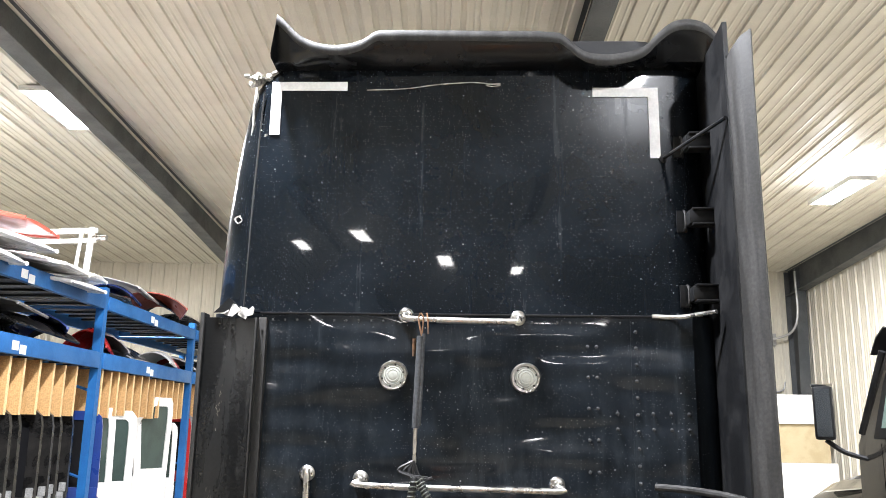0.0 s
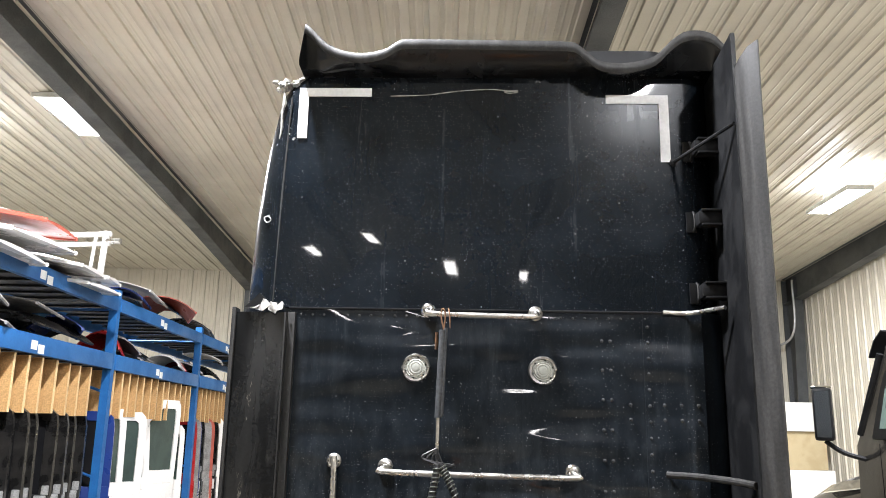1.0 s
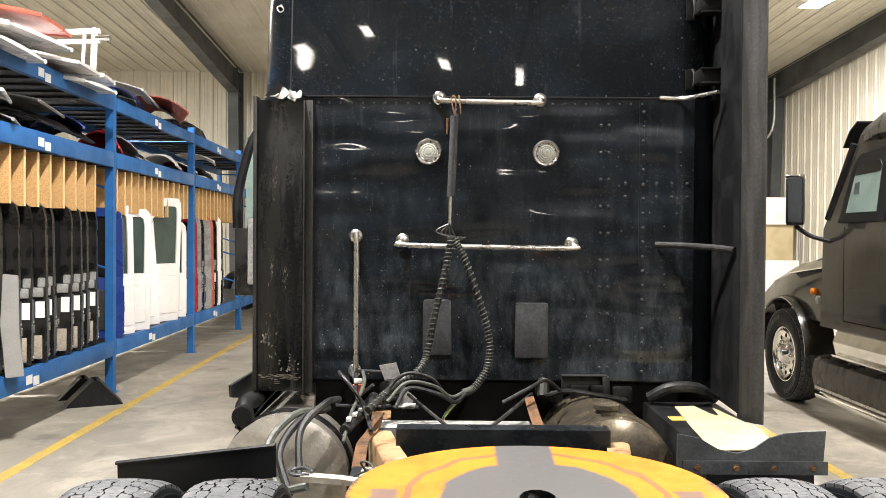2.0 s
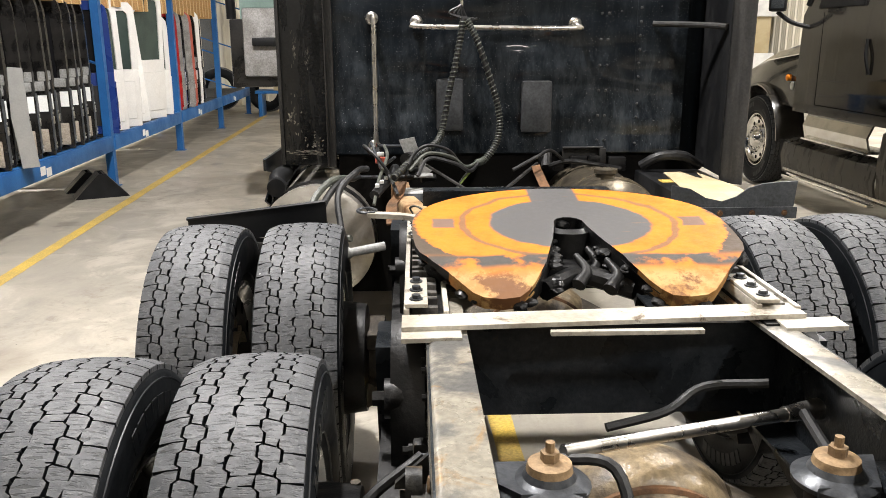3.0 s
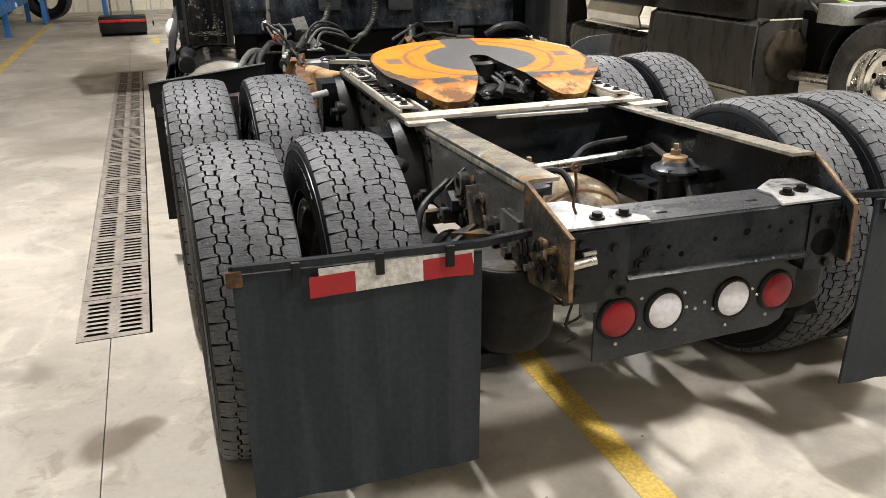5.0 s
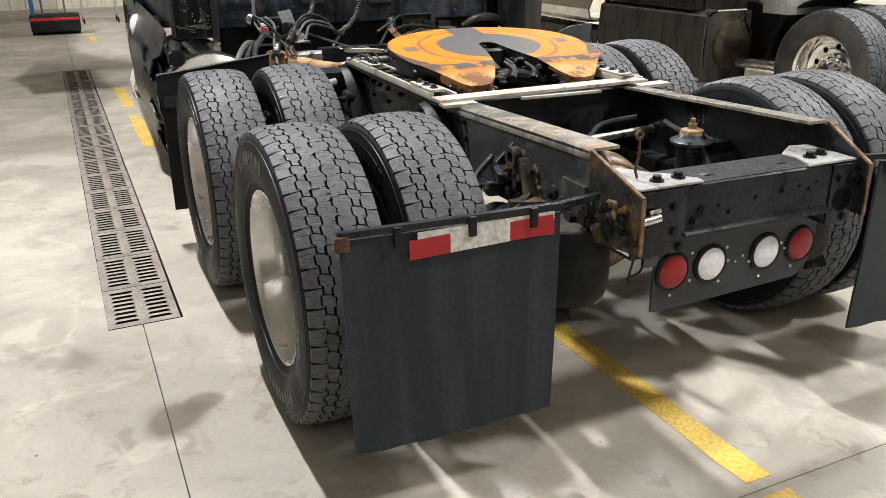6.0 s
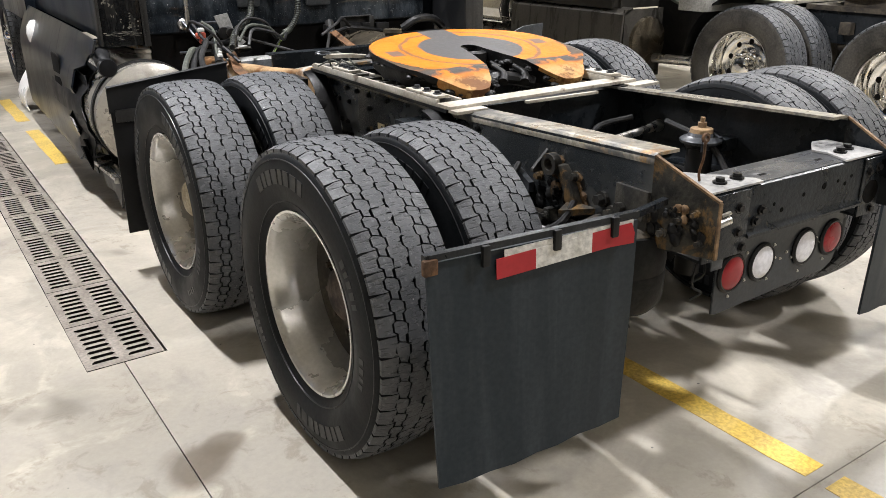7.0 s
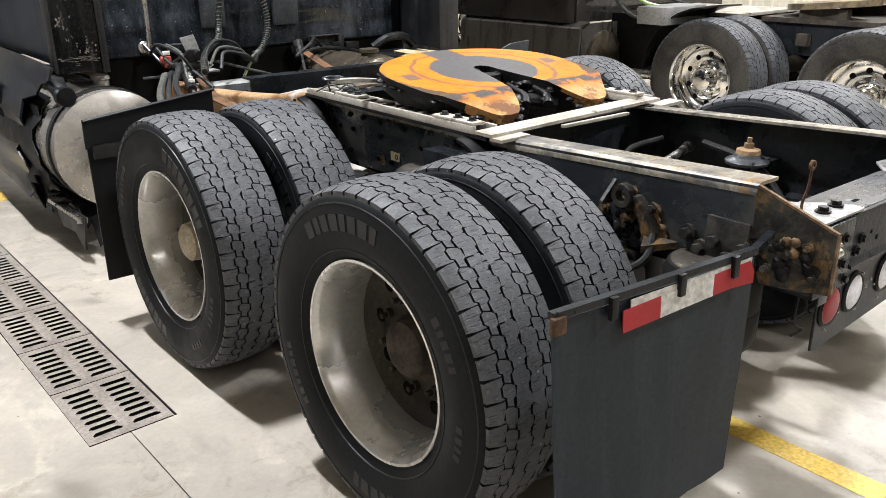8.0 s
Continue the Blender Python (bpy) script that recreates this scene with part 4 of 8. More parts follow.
def build_chassis(T):
    for name, xo, xi in (("frame_rail", -0.285, -0.185), ("frame_rail", 0.645, 0.555)):
        s = 1 if xi > xo else -1
        rail = bmesh.new()
        lo = 0.275
        ys = (-0.1, 0.4, 1.0, 2.25)
        side = [(y, rail_top(y) - 0.004) for y in ys] + [(y, rail_top(y) - lo) for y in ys[::-1]]
        prism(rail, side, xo, xo + s * 0.009, "x")
        for a, b in zip((-0.1, 0.4, 1.0), (0.4, 1.0, 2.25)):
            za, zb = rail_top(a) - lo, rail_top(b) - lo
            loft(rail, [[(xo, a, za), (xi, a, za), (xi, a, za + 0.009), (xo, a, za + 0.009)], [(xo, b, zb), (xi, b, zb), (xi, b, zb + 0.009), (xo, b, zb + 0.009)]])
        r = part(name, rail, M["railweb" if s > 0 else "frame"], T, "worn black steel frame rail with rust patches")
        # the web runs on past the flange, cut on a slope and leaning a little inwards
        rail = bmesh.new()
        loft(rail, [[(x, y, z0), (x + s * 0.009, y, z0), (x + s * 0.009, y, z1), (x, y, z1)] for x, y, z0, z1 in ((xo, -0.1, 0.735, 1.004), (xo + s * 0.034, -0.31, 0.752, 0.914))])
        part("web_end", rail, M["railend" if s > 0 else "frame"], r, "grimy brown sloped rail end" if s > 0 else "")
        top = bmesh.new()
        arc = [(0.022 - 0.0235 * math.sin(a), -0.02 + 0.024 * math.cos(a)) for a in (math.pi / 2 * k / 4 for k in range(5))]
        def flange(bm, stops):
            return loft(bm, [[(xi, y, rail_top(y) - 0.006), (xi, y, rail_top(y) + 0.004)] + [(xo + s * u, y, rail_top(y) + v) for u, v in arc] + [(xo - s * 0.0015, y, rail_top(y) - 0.03), (xo + s * 0.004, y, rail_top(y) - 0.03), (xo + s * 0.012, y, rail_top(y) - 0.006)] for y in stops])
        flange(top, (-0.1, 0.4, 1.0, 2.25))
        part("top_flange", top, M["frametop"], r, "rubbed bare top flange")
        # ahead of the fifth wheel the rail sinks and spreads under the cab
        rings = []
        for y, out_by, z in ((2.252, 0.0, 0.958), (2.36, 0.004, 0.945), (2.5, 0.015, 0.915), (2.65, 0.035, 0.895), (2.85, 0.075, 0.883), (3.2, 0.14, 0.87), (3.7, 0.17, 0.86), (6.2, 0.17, 0.86)):
            x = xo - s * out_by
            rings.append([(x + s * 0.1, y, z - 0.012), (x + s * 0.1, y, z)] + [(x + s * (u + 0.01 * (u > 0.01)), y, z + v) for u, v in arc] + [(x - s * 0.001, y, z - 0.22), (x + s * 0.01, y, z - 0.22), (x + s * 0.014, y, z - 0.012)])
        part("front_rail", loft(bmesh.new(), rings), M["rustyrail"], r, "rusty front rail with remains of white paint", 50)
        rust = bmesh.new()
        ends = [Vector((xo, -0.1, 1.006)), Vector((xo + s * 0.034, -0.311, 0.916)), Vector((xo + s * 0.034, -0.313, 0.752))]
        for p, q, up in zip(ends, ends[1:], (Vector((0, -0.002, 0.004)), Vector((0, -0.004, 0)))):
            loft(rust, [[v - up * 0.5, v + up, v + up + Vector((s * 0.011, 0, 0)), v - up * 0.5 + Vector((s * 0.011, 0, 0))] for v in (p, q)])
        part("end_edge", rust, M["rustedge"], r, "rusty cut end edge")
        bm = bmesh.new()
        for k in range(26):
            y = 0.05 + 0.1 * k
            for z in (0.05, 0.11, 0.21):
                if random.random() < 0.55 and (s < 0 or y > 0.75):
                    bolt(bm, (xo - s * 0.001, y + random.uniform(-0.02, 0.02), rail_top(y) - z), "-x" if s > 0 else "x", 0.0085, 0.012)
        small("rail_bolt", bm, M["grease"], r)
    # brackets and crusted rust on the left rail's web
    crust = random.Random(31)
    for name, mat, label, spots in (("rust_crust", "rustedge", "crust of rust on the web", ((0.315, 0.885, 0.03), (0.29, 0.84, 0.034), (0.215, 0.845, 0.03), (0.195, 0.8, 0.026), (0.25, 0.775, 0.02), (-0.2, 0.865, 0.02))),
                                    ("grime_lump", "grease", "greasy fittings at the rail's end", ((-0.05, 0.78, 0.026), (-0.09, 0.82, 0.03), (-0.14, 0.815, 0.034), (-0.19, 0.8, 0.028), (-0.235, 0.84, 0.022), (-0.17, 0.86, 0.018), (-0.26, 0.8, 0.018), (-0.11, 0.765, 0.022), (0.34, 0.79, 0.034), (0.27, 0.81, 0.03), (0.38, 0.76, 0.03)))):
        bm = bmesh.new()
        for y, z, size in spots:
            x = -0.286 + (0.034 * max(0, -0.1 - y) / 0.21)
            for k in range(5):
                r = size * crust.uniform(0.35, 0.75)
                at = Matrix.Translation((x - 0.003, y + crust.uniform(-size, size), z + crust.uniform(-size, size))) @ Matrix.Diagonal((crust.uniform(0.15, 0.4), 1, crust.uniform(0.7, 1.3), 1))
                for v in bmesh.ops.create_icosphere(bm, subdivisions=2, radius=r, matrix=at)["verts"]:
                    v.co += Vector([crust.uniform(-0.1, 0.1) * r for _ in range(3)])
        tagged(small(name, bm, M[mat], T), label)
    bm = bmesh.new()
    for y, z, r in ((-0.06, 0.775, 0.009), (-0.1, 0.845, 0.008), (-0.15, 0.79, 0.01), (-0.2, 0.84, 0.009), (-0.25, 0.87, 0.008), (-0.27, 0.79, 0.008), (0.31, 0.8, 0.012), (0.22, 0.87, 0.012), (0.4, 0.83, 0.012), (0.48, 0.79, 0.012)):
        bolt(bm, (-0.288 + (0.034 * max(0, -0.1 - y) / 0.21), y, z), "-x", r, 0.02)
    small("bracket_bolt", bm, M["railend"], T)
    bm = prism(bmesh.new(), [(0.64, 0.765), (0.43, 0.765), (0.43, 0.8), (0.52, 0.845)], -0.31, -0.287, "x")
    part("web_bracket", bm, M["castgrey"], T, "grey triangular bracket on the web")
    lab = part("rail_label", boxes((-0.2885, -0.2855, 1.50, 1.56, 0.762, 0.799)), M["card"], T, "small tan label with a black ring", 0)
    bm = bmesh.new()
    lathe(bm, [(0.006, -0.2884), (0.006, -0.2896), (0.011, -0.2896), (0.011, -0.2884)], 16, "x", (0, 1.518, 0.78), closed=True)
    part("ring_mark", bm, M["ink"], lab)
    # rear cross member: a shallow channel with a ragged rolled lip, bolted gusset plates and end brackets
    y0, y1 = -0.262, -0.10
    cm = bmesh.new()
    prism(cm, [(y0 + 0.012, 0.917), (y0 + 0.004, 0.914), (y0, 0.905), (y0, 0.792), (y0 - 0.004, 0.78), (y0 - 0.014, 0.772), (y0 - 0.014, 0.764), (y0 + 0.004, 0.768), (y0 + 0.012, 0.784), (y0 + 0.012, 0.906), (y1, 0.907), (y1, 0.917)], -0.06, 0.50, "x")
    cross = part("rear_cross_member", cm, M["frame"], T, "black steel rear cross member with bolt holes")
    part("top_flange", boxes((-0.06, 0.5, y0 + 0.014, y1 - 0.001, 0.9172, 0.919)), M["scuffed"], cross, "rubbed grey top face", 0)
    for x0, x1 in ((-0.243, -0.06), (0.5, 0.604)):
        bm = boxes((x0, x1, y0 - 0.006, y0 + 0.004, 0.72, 0.915), (x0, x1, y0 + 0.0045, y1, 0.72, 0.73), (x0, x1, y0 + 0.0045, y1 - 0.01, 0.905, 0.9165), bevel=0.003)
        pieces("end_bracket", bm, M["frame"], cross, "black bolted end bracket")
    # black discs on the uncut brackets, for the shade in their holes
    bm = bmesh.new()
    for x, z, r in ((-0.195, 0.845, 0.03), (0.555, 0.80, 0.04)):
        lathe(bm, [(r, y0 - 0.0062), (r, y0 - 0.0072), (0.004, y0 - 0.0072)], 20, "y", (x, 0, z))
    pieces("bracket_hole_shade", bm, M["recess_shade"], cross)
    bm = bmesh.new()
    prism(bm, [(-0.242, y0 + 0.003), (0.0, y0 + 0.003), (0.005, -0.225), (-0.02, -0.2), (-0.04, -0.16), (-0.08, -0.125), (-0.12, -0.07), (-0.14, -0.045), (-0.242, -0.04)], 0.92, 0.926, "z")
    prism(bm, [(0.405, y0 + 0.003), (0.6, y0 + 0.003), (0.6, -0.06), (0.53, -0.05), (0.47, -0.09), (0.43, -0.12), (0.44, -0.17)], 0.92, 0.926, "z")
    pieces("gusset_plate", bm, M["wornpaint"], cross, "bare bolted gusset plate")
    bm = bmesh.new()
    for x, y in ((-0.125, -0.205), (-0.045, -0.2), (0.475, -0.19), (0.535, -0.175)):
        bolt(bm, (x, y, 0.927), "z", 0.014, 0.016)
    for x, z in ((-0.205, 0.76), (-0.2, 0.885), (-0.105, 0.865), (-0.1, 0.79), (-0.075, 0.74), (0.53, 0.87), (0.58, 0.88), (0.57, 0.74), (0.0, 0.84), (-0.025, 0.81)):
        bolt(bm, (x, y0 - 0.004, z), "-y", 0.011, 0.012)
    small("bolt", bm, M["grease"], cross)
    # black spots and bars on the steel, for shaded bolt holes and slots
    bm = bmesh.new()
    for x, z, r in ((0.06, 0.845, 0.006), (0.1, 0.82, 0.008), (0.2, 0.85, 0.007), (0.3, 0.86, 0.011), (0.37, 0.865, 0.006), (0.41, 0.85, 0.007), (0.44, 0.87, 0.006)):
        lathe(bm, [(r, y0 - 0.0002), (r, y0 - 0.0012), (0.001, y0 - 0.0012)], 10, "y", (x, 0, z))
    small("bolt_hole_shade", bm, M["recess_shade"], cross)
    bm = bmesh.new()
    for x, y in ((0.07, -0.2), (0.36, -0.19)):
        box(bm, x - 0.016, x + 0.016, y - 0.006, y + 0.006, 0.9192, 0.92)
    small("slot_shade", bm, M["recess_shade"], cross)
    bm = bmesh.new()
    tube(bm, [(-0.235, y0 - 0.018, 0.835), (-0.165, y0 - 0.022, 0.845)], 0.013, 12)
    tube(bm, [(-0.2, y0 - 0.02, 0.862), (-0.165, y0 - 0.022, 0.866)], 0.006, 8)
    part("air_fitting", bm, M["chrome"], cross, "bare metal air fitting")
    # tail lamp panel under the channel, its outer end set a little forward
    turn = Matrix.Translation((-0.061, -0.222, 0)) @ Matrix.Rotation(radians(2.2), 4, "Z") @ Matrix.Translation((0.061, 0.222, 0))
    bm = bmesh.new()
    prism(bm, [(-0.13, 0.522), (-0.11, 0.516), (0.46, 0.527), (0.5, 0.545), (0.535, 0.62), (0.535, 0.70), (0.49, 0.762), (-0.12, 0.762), (-0.13, 0.74)], -0.232, -0.224, "y")
    bmesh.ops.bevel(bm, geom=[e for e in bm.edges if abs(e.verts[0].co.y - e.verts[1].co.y) < 1e-6], offset=0.002, segments=1, affect="EDGES")
    panel = part("tail_lamp_panel", bm, M["lamppanel"], T, "black steel tail lamp panel")
    panel.matrix_basis = turn
    for x, lens in ((-0.061, "redlens"), (0.087, "whitelens"), (0.313, "whitelens"), (0.466, "redlens")):
        bm = bmesh.new()
        lathe(bm, [(0.064, -0.231), (0.064, -0.237), (0.058, -0.243), (0.053, -0.242), (0.051, -0.235)], 32, "y", (x, 0, 0.643), closed=True)
        lamp = part("tail_lamp", bm, M["plastic"], panel, "round tail lamp in a rubber ring")
        bm = bmesh.new()
        lathe(bm, [(0.053, -0.232), (0.053, -0.24), (0.042, -0.2455), (0.022, -0.248), (0.004, -0.2485)], 32, "y", (x, 0, 0.643))
        part("lens", bm, M[lens], lamp, "red lens" if "red" in lens else "white reversing lens")
    bm = bmesh.new()
    for x, z in ((0.012, 0.69), (0.012, 0.6), (0.15, 0.685), (0.16, 0.64), (0.19, 0.63), (0.22, 0.645), (0.25, 0.62), (0.38, 0.66), (0.4, 0.64), (0.13, 0.575), (0.3, 0.56), (0.44, 0.57), (-0.06, 0.565)):
        bolt(bm, (x, -0.2315, z), "-y", 0.0035, 0.005)
    small("screw", bm, M["chrome"], panel)
    # pale bent tab and a yellow tag beside the panel
    part("panel_tab", boxes((-0.19, -0.14, -0.262, -0.256, 0.685, 0.72), bevel=0.004), M["castgrey"], T, "pale bent tab under the rail end")
    # hanging wires under the panel
    bm = bmesh.new()
    tube(bm, bend([(-0.17, -0.2, 0.72), (-0.2, -0.21, 0.63), (-0.17, -0.22, 0.6), (-0.19, -0.2, 0.575)]), 0.004, 6)
    tube(bm, bend([(-0.15, -0.2, 0.71), (-0.165, -0.22, 0.66), (-0.2, -0.2, 0.63)]), 0.004, 6)
    part("loose_wire", bm, M["hose"], T)
    # tall inner cross member behind the fifth wheel and another ahead
    for y, z0, z1 in ((0.98, 0.70, 0.95), (2.2, 0.7, 0.93), (2.85, 0.72, 0.955)):
        bm = prism(bmesh.new(), [(y, z0), (y, z1), (y + 0.1, z1), (y + 0.1, z1 - 0.01), (y + 0.012, z1 - 0.01), (y + 0.012, z0 + 0.01), (y + 0.1, z0 + 0.01), (y + 0.1, z0)], -0.275, 0.635, "x")
        part("cross_member", bm, M["frame"], T)
    bm = bmesh.new()
    prism(bm, [(3.17, 0.77), (3.168, 0.872), (3.176, 0.886), (3.19, 0.892), (3.29, 0.892), (3.29, 0.882), (3.182, 0.878), (3.18, 0.77)], -0.404, 0.335, "x")
    support = part("deck_support", bm, M["greyplastic"], T, "dusty black perforated support channel")
    part("dusty_top", prism(bmesh.new(), [(3.172, 0.884), (3.188, 0.8945), (3.288, 0.8945), (3.288, 0.8925), (3.19, 0.8925), (3.176, 0.8865)], -0.4, 0.33, "x"), M["palegrey"], support, "dust on the channel's top")
    # black spots on the solid channel stand for its shaded holes
    bm = bmesh.new()
    for k in range(16):
        lathe(bm, [(0.009, 3.1685), (0.009, 3.1675), (0.001, 3.1675)], 10, "y", (-0.37 + 0.044 * k, 0, 0.835))
    small("punched_hole_shade", bm, M["recess_shade"], support)


def build_axles(T):
    for y, cx, toe, left, right, hubs in ((0.57, 0.18, 2.1, (-0.997, -0.645), (1.01, 1.355), (HUB_RUST, HUB_TAN)), (1.86, 0.125, 1.9, (-1.06, -0.705), (0.97, 1.315), (HUB_TAN, HUB_TAN))):
        skew = math.tan(radians(toe))                   # both axles sit a little askew under the frame
        for i, x in enumerate(left):
            wheel(T, x, y + skew * (x - cx), 0.512, RIM_DEEP if i == 0 else RIM_FLAT, hubs[0] if i == 0 else None, False, 17 * i + 40 * y, "", toe)
        for i, x in enumerate(right):
            wheel(T, x, y + skew * (x - cx), 0.512, RIM_DEEP if i else RIM_FLAT, hubs[1] if i else None, True, 23 * i + 31 * y, "", toe)
        bm = bmesh.new()
        tube(bm, [(x, y + skew * (x - cx), z) for x, z in ((left[0] + 0.1, 0.512), (-0.35, 0.512), (-0.1, 0.52), (0.45, 0.52), (0.7, 0.512), (right[1] - 0.1, 0.512))], [0.075, 0.08, 0.11, 0.11, 0.08, 0.075], 20)
        part("axle_beam", bm, M["axle"], T)
        # the banjo housing: a bowl seen from behind, with its cover
        bm = bmesh.new()
        lathe(bm, [(0.18, 0.14), (0.225, 0.11), (0.247, 0.05), (0.25, 0.0), (0.24, -0.05), (0.225, -0.075), (0.215, -0.08)], 48, "y", (cx, y, 0.555))
        df = part("differential", bm, M["diff"], T, "dusty tan differential housing")
        for e in (-1, 1):
            bm = bmesh.new()
            tube(bm, bend([(cx + e * 0.14, y - 0.02, 0.66), (cx + e * 0.3, y - 0.02, 0.585), (cx + e * 0.58, y, 0.53)]), [0.085] * 6 + [0.075] * 6 + [0.072], 16)
            part("axle_arm", bm, M["axle"], df, "grimy axle arm")
        bm = bmesh.new()
        lathe(bm, [(0.216, -0.072), (0.212, -0.095), (0.19, -0.12), (0.14, -0.15), (0.08, -0.168), (0.02, -0.172)], 48, "y", (cx, y, 0.555))
        part("rear_cover", bm, M["diff"], df)
        bm = bmesh.new()
        lathe(bm, [(0.213, -0.078), (0.222, -0.076), (0.222, -0.088), (0.213, -0.094)], 48, "y", (cx, y, 0.555), closed=True)
        part("weld_ring", bm, M["rust"], df, "rusty weld seam ring")
        # brake drums and chambers
        for x in (left[1] + 0.22, right[0] - 0.22):
            s = 1 if x < 0 else -1
            bm = bmesh.new()
            lathe(bm, [(0.205, 0.0), (0.21, 0.1), (0.2, 0.18), (0.1, 0.19), (0.02, 0.19)], 32, "x", (x - (0.19 if s > 0 else 0.0), y, 0.512))
            part("brake_drum", bm, M["grease"], T)
            bm = bmesh.new()
            cxx = x + s * 0.12
            lathe(bm, [(0.02, -0.06), (0.07, -0.055), (0.078, -0.01), (0.088, -0.006), (0.088, 0.006), (0.078, 0.01), (0.078, 0.12), (0.07, 0.15), (0.02, 0.155)], 24, "y", (cxx, y - 0.25, 0.62))
            tube(bm, [(cxx, y - 0.1, 0.62), (cxx, y + 0.05, 0.6)], 0.012, 8)
            part("brake_chamber", bm, M["grease"], T, "black round brake chamber")
    # leaf-like trailing arms, air springs behind each axle
    for ya in (0.55, 1.86):
        for s, x in ((1, -0.36), (-1, 0.71)):
            bm = bmesh.new()
            prism(bm, [(ya + 0.55, 0.6), (ya + 0.5, 0.67), (ya + 0.1, 0.66), (ya - 0.5, 0.51), (ya - 0.62, 0.505), (ya - 0.64, 0.47), (ya - 0.45, 0.44), (ya - 0.1, 0.41), (ya + 0.5, 0.58)], x - 0.045, x + 0.045, "x")
            part("trailing_arm", bm, M["grease"], T)
            bm = bmesh.new()
            prism(bm, [(ya + 0.62, 0.9), (ya + 0.42, 0.9), (ya + 0.44, 0.72), (ya + 0.52, 0.52), (ya + 0.6, 0.56)], x - 0.055, x + 0.055, "x")
            part("hanger_bracket", bm, M["frame"], T)
            bm = bmesh.new()
            cy = ya - 0.55
            lathe(bm, [(0.02, 0.775), (0.1, 0.773), (0.125, 0.765), (0.137, 0.74), (0.139, 0.67), (0.136, 0.645), (0.139, 0.64), (0.137, 0.56), (0.128, 0.535), (0.11, 0.515), (0.09, 0.505), (0.02, 0.503)], 32, "z", (x + s * 0.07, cy, 0))
            part("air_spring", bm, M["bag"], T, "black rubber air spring under the frame")
            bm = bmesh.new()
            lathe(bm, [(0.02, 0.783), (0.085, 0.782), (0.108, 0.776), (0.118, 0.768), (0.112, 0.76)], 32, "z", (x + s * 0.07, cy, 0))
            part("spring_plate", bm, M["axle"], T, "dusty tan air spring top plate")
    # upright shock absorbers on inboard brackets
    for x, s in ((-0.06, -1), (0.49, 1)):
        bm = bmesh.new()
        lathe(bm, [(0.02, 0.30), (0.05, 0.302), (0.05, 0.82), (0.058, 0.825), (0.058, 0.84), (0.02, 0.842)], 24, "z", (x, 0.385, 0))
        sh = part("shock_absorber", bm, M["plastic"], T, "black upright shock absorber with rusty top bolt")
        bm = bmesh.new()
        lathe(bm, [(0.02, 0.838), (0.06, 0.838), (0.078, 0.843), (0.08, 0.853), (0.074, 0.858), (0.052, 0.868), (0.045, 0.88), (0.02, 0.88)], 24, "z", (x, 0.385, 0))
        prism(bm, [(x - 0.06, 0.33), (x + 0.06, 0.33), (x + 0.06 + 0.05 * s, 0.45), (x - 0.06 + 0.12 * s, 0.45)], 0.82, 0.862, "z")
        part("upper_mount", bm, M["castgrey"], sh, "grey cast upper mount")
        bm = bmesh.new()
        lathe(bm, [(0.02, 0.878), (0.045, 0.88), (0.042, 0.895), (0.025, 0.9), (0.02, 0.9)], 20, "z", (x, 0.385, 0))
        tube(bm, [(x, 0.385, 0.895), (x, 0.385, 0.918)], 0.018, 6)
        tube(bm, [(x, 0.385, 0.918), (x, 0.385, 0.938)], 0.009, 8)
        part("top_bolt", bm, M["ochre"], sh, "rusty tan washer and nut")
    bm = bmesh.new()
    box(bm, 0.5, 0.645, 0.33, 0.45, 0.80, 0.85, 0.01)
    box(bm, -0.28, -0.05, 0.34, 0.45, 0.80, 0.85, 0.01)
    pieces("shock_bracket", bm, M["frame"], T)
    # torque rod, levelling rod with a ring, brake hoses
    bm = bmesh.new()
    tube(bm, [(-0.02, 0.46, 0.875), (0.56, 0.7, 0.83)], 0.015, 14)
    tube(bm, [(0.53, 0.69, 0.832), (0.63, 0.73, 0.825)], [0.018, 0.026], 14)
    part("torque_rod", bm, M["chrome"], T, "bare steel torque rod")
    bm = bmesh.new()
    tube(bm, bend([(-0.183, -0.186, 1.05), (-0.176, -0.18, 1.0), (-0.178, -0.172, 0.96), (-0.165, -0.165, 0.93)]), 0.004, 8)
    lathe(bm, [(0.007, -0.004), (0.014, -0.004), (0.014, 0.004), (0.007, 0.004)], 16, "y", (-0.184, -0.187, 1.062), closed=True)
    part("levelling_rod", bm, M["rust"], T)
    for pts, r in (([(-0.03, 0.46, 0.86), (0.07, 0.4, 0.87), (0.1, 0.3, 0.75), (0.14, 0.2, 0.68), (0.2, 0.18, 0.63)], 0.012), ([(-0.17, 0.2, 0.86), (-0.09, 0.15, 0.8), (0.0, 0.12, 0.77), (0.1, 0.2, 0.75), (0.3, 0.25, 0.7)], 0.011),
                   ([(-0.18, 0.3, 0.8), (-0.08, 0.22, 0.76), (0.02, 0.18, 0.79), (0.18, 0.1, 0.74)], 0.01), ([(0.53, 0.6, 0.88), (0.5, 0.35, 0.84), (0.48, 0.2, 0.72), (0.5, 0.1, 0.68)], 0.012),
                   ([(-0.3, 0.5, 0.85), (-0.42, 0.42, 0.78), (-0.45, 0.35, 0.65)], 0.012), ([(-0.3, 0.2, 0.8), (-0.42, 0.15, 0.75), (-0.48, 0.3, 0.66)], 0.012), ([(0.54, 0.8, 0.86), (0.4, 0.85, 0.83), (0.3, 0.82, 0.78), (0.15, 0.8, 0.75)], 0.012)):
        bm = bmesh.new()
        tube(bm, bend(pts), r, 8)
        part("brake_hose", bm, M["hose"], T)
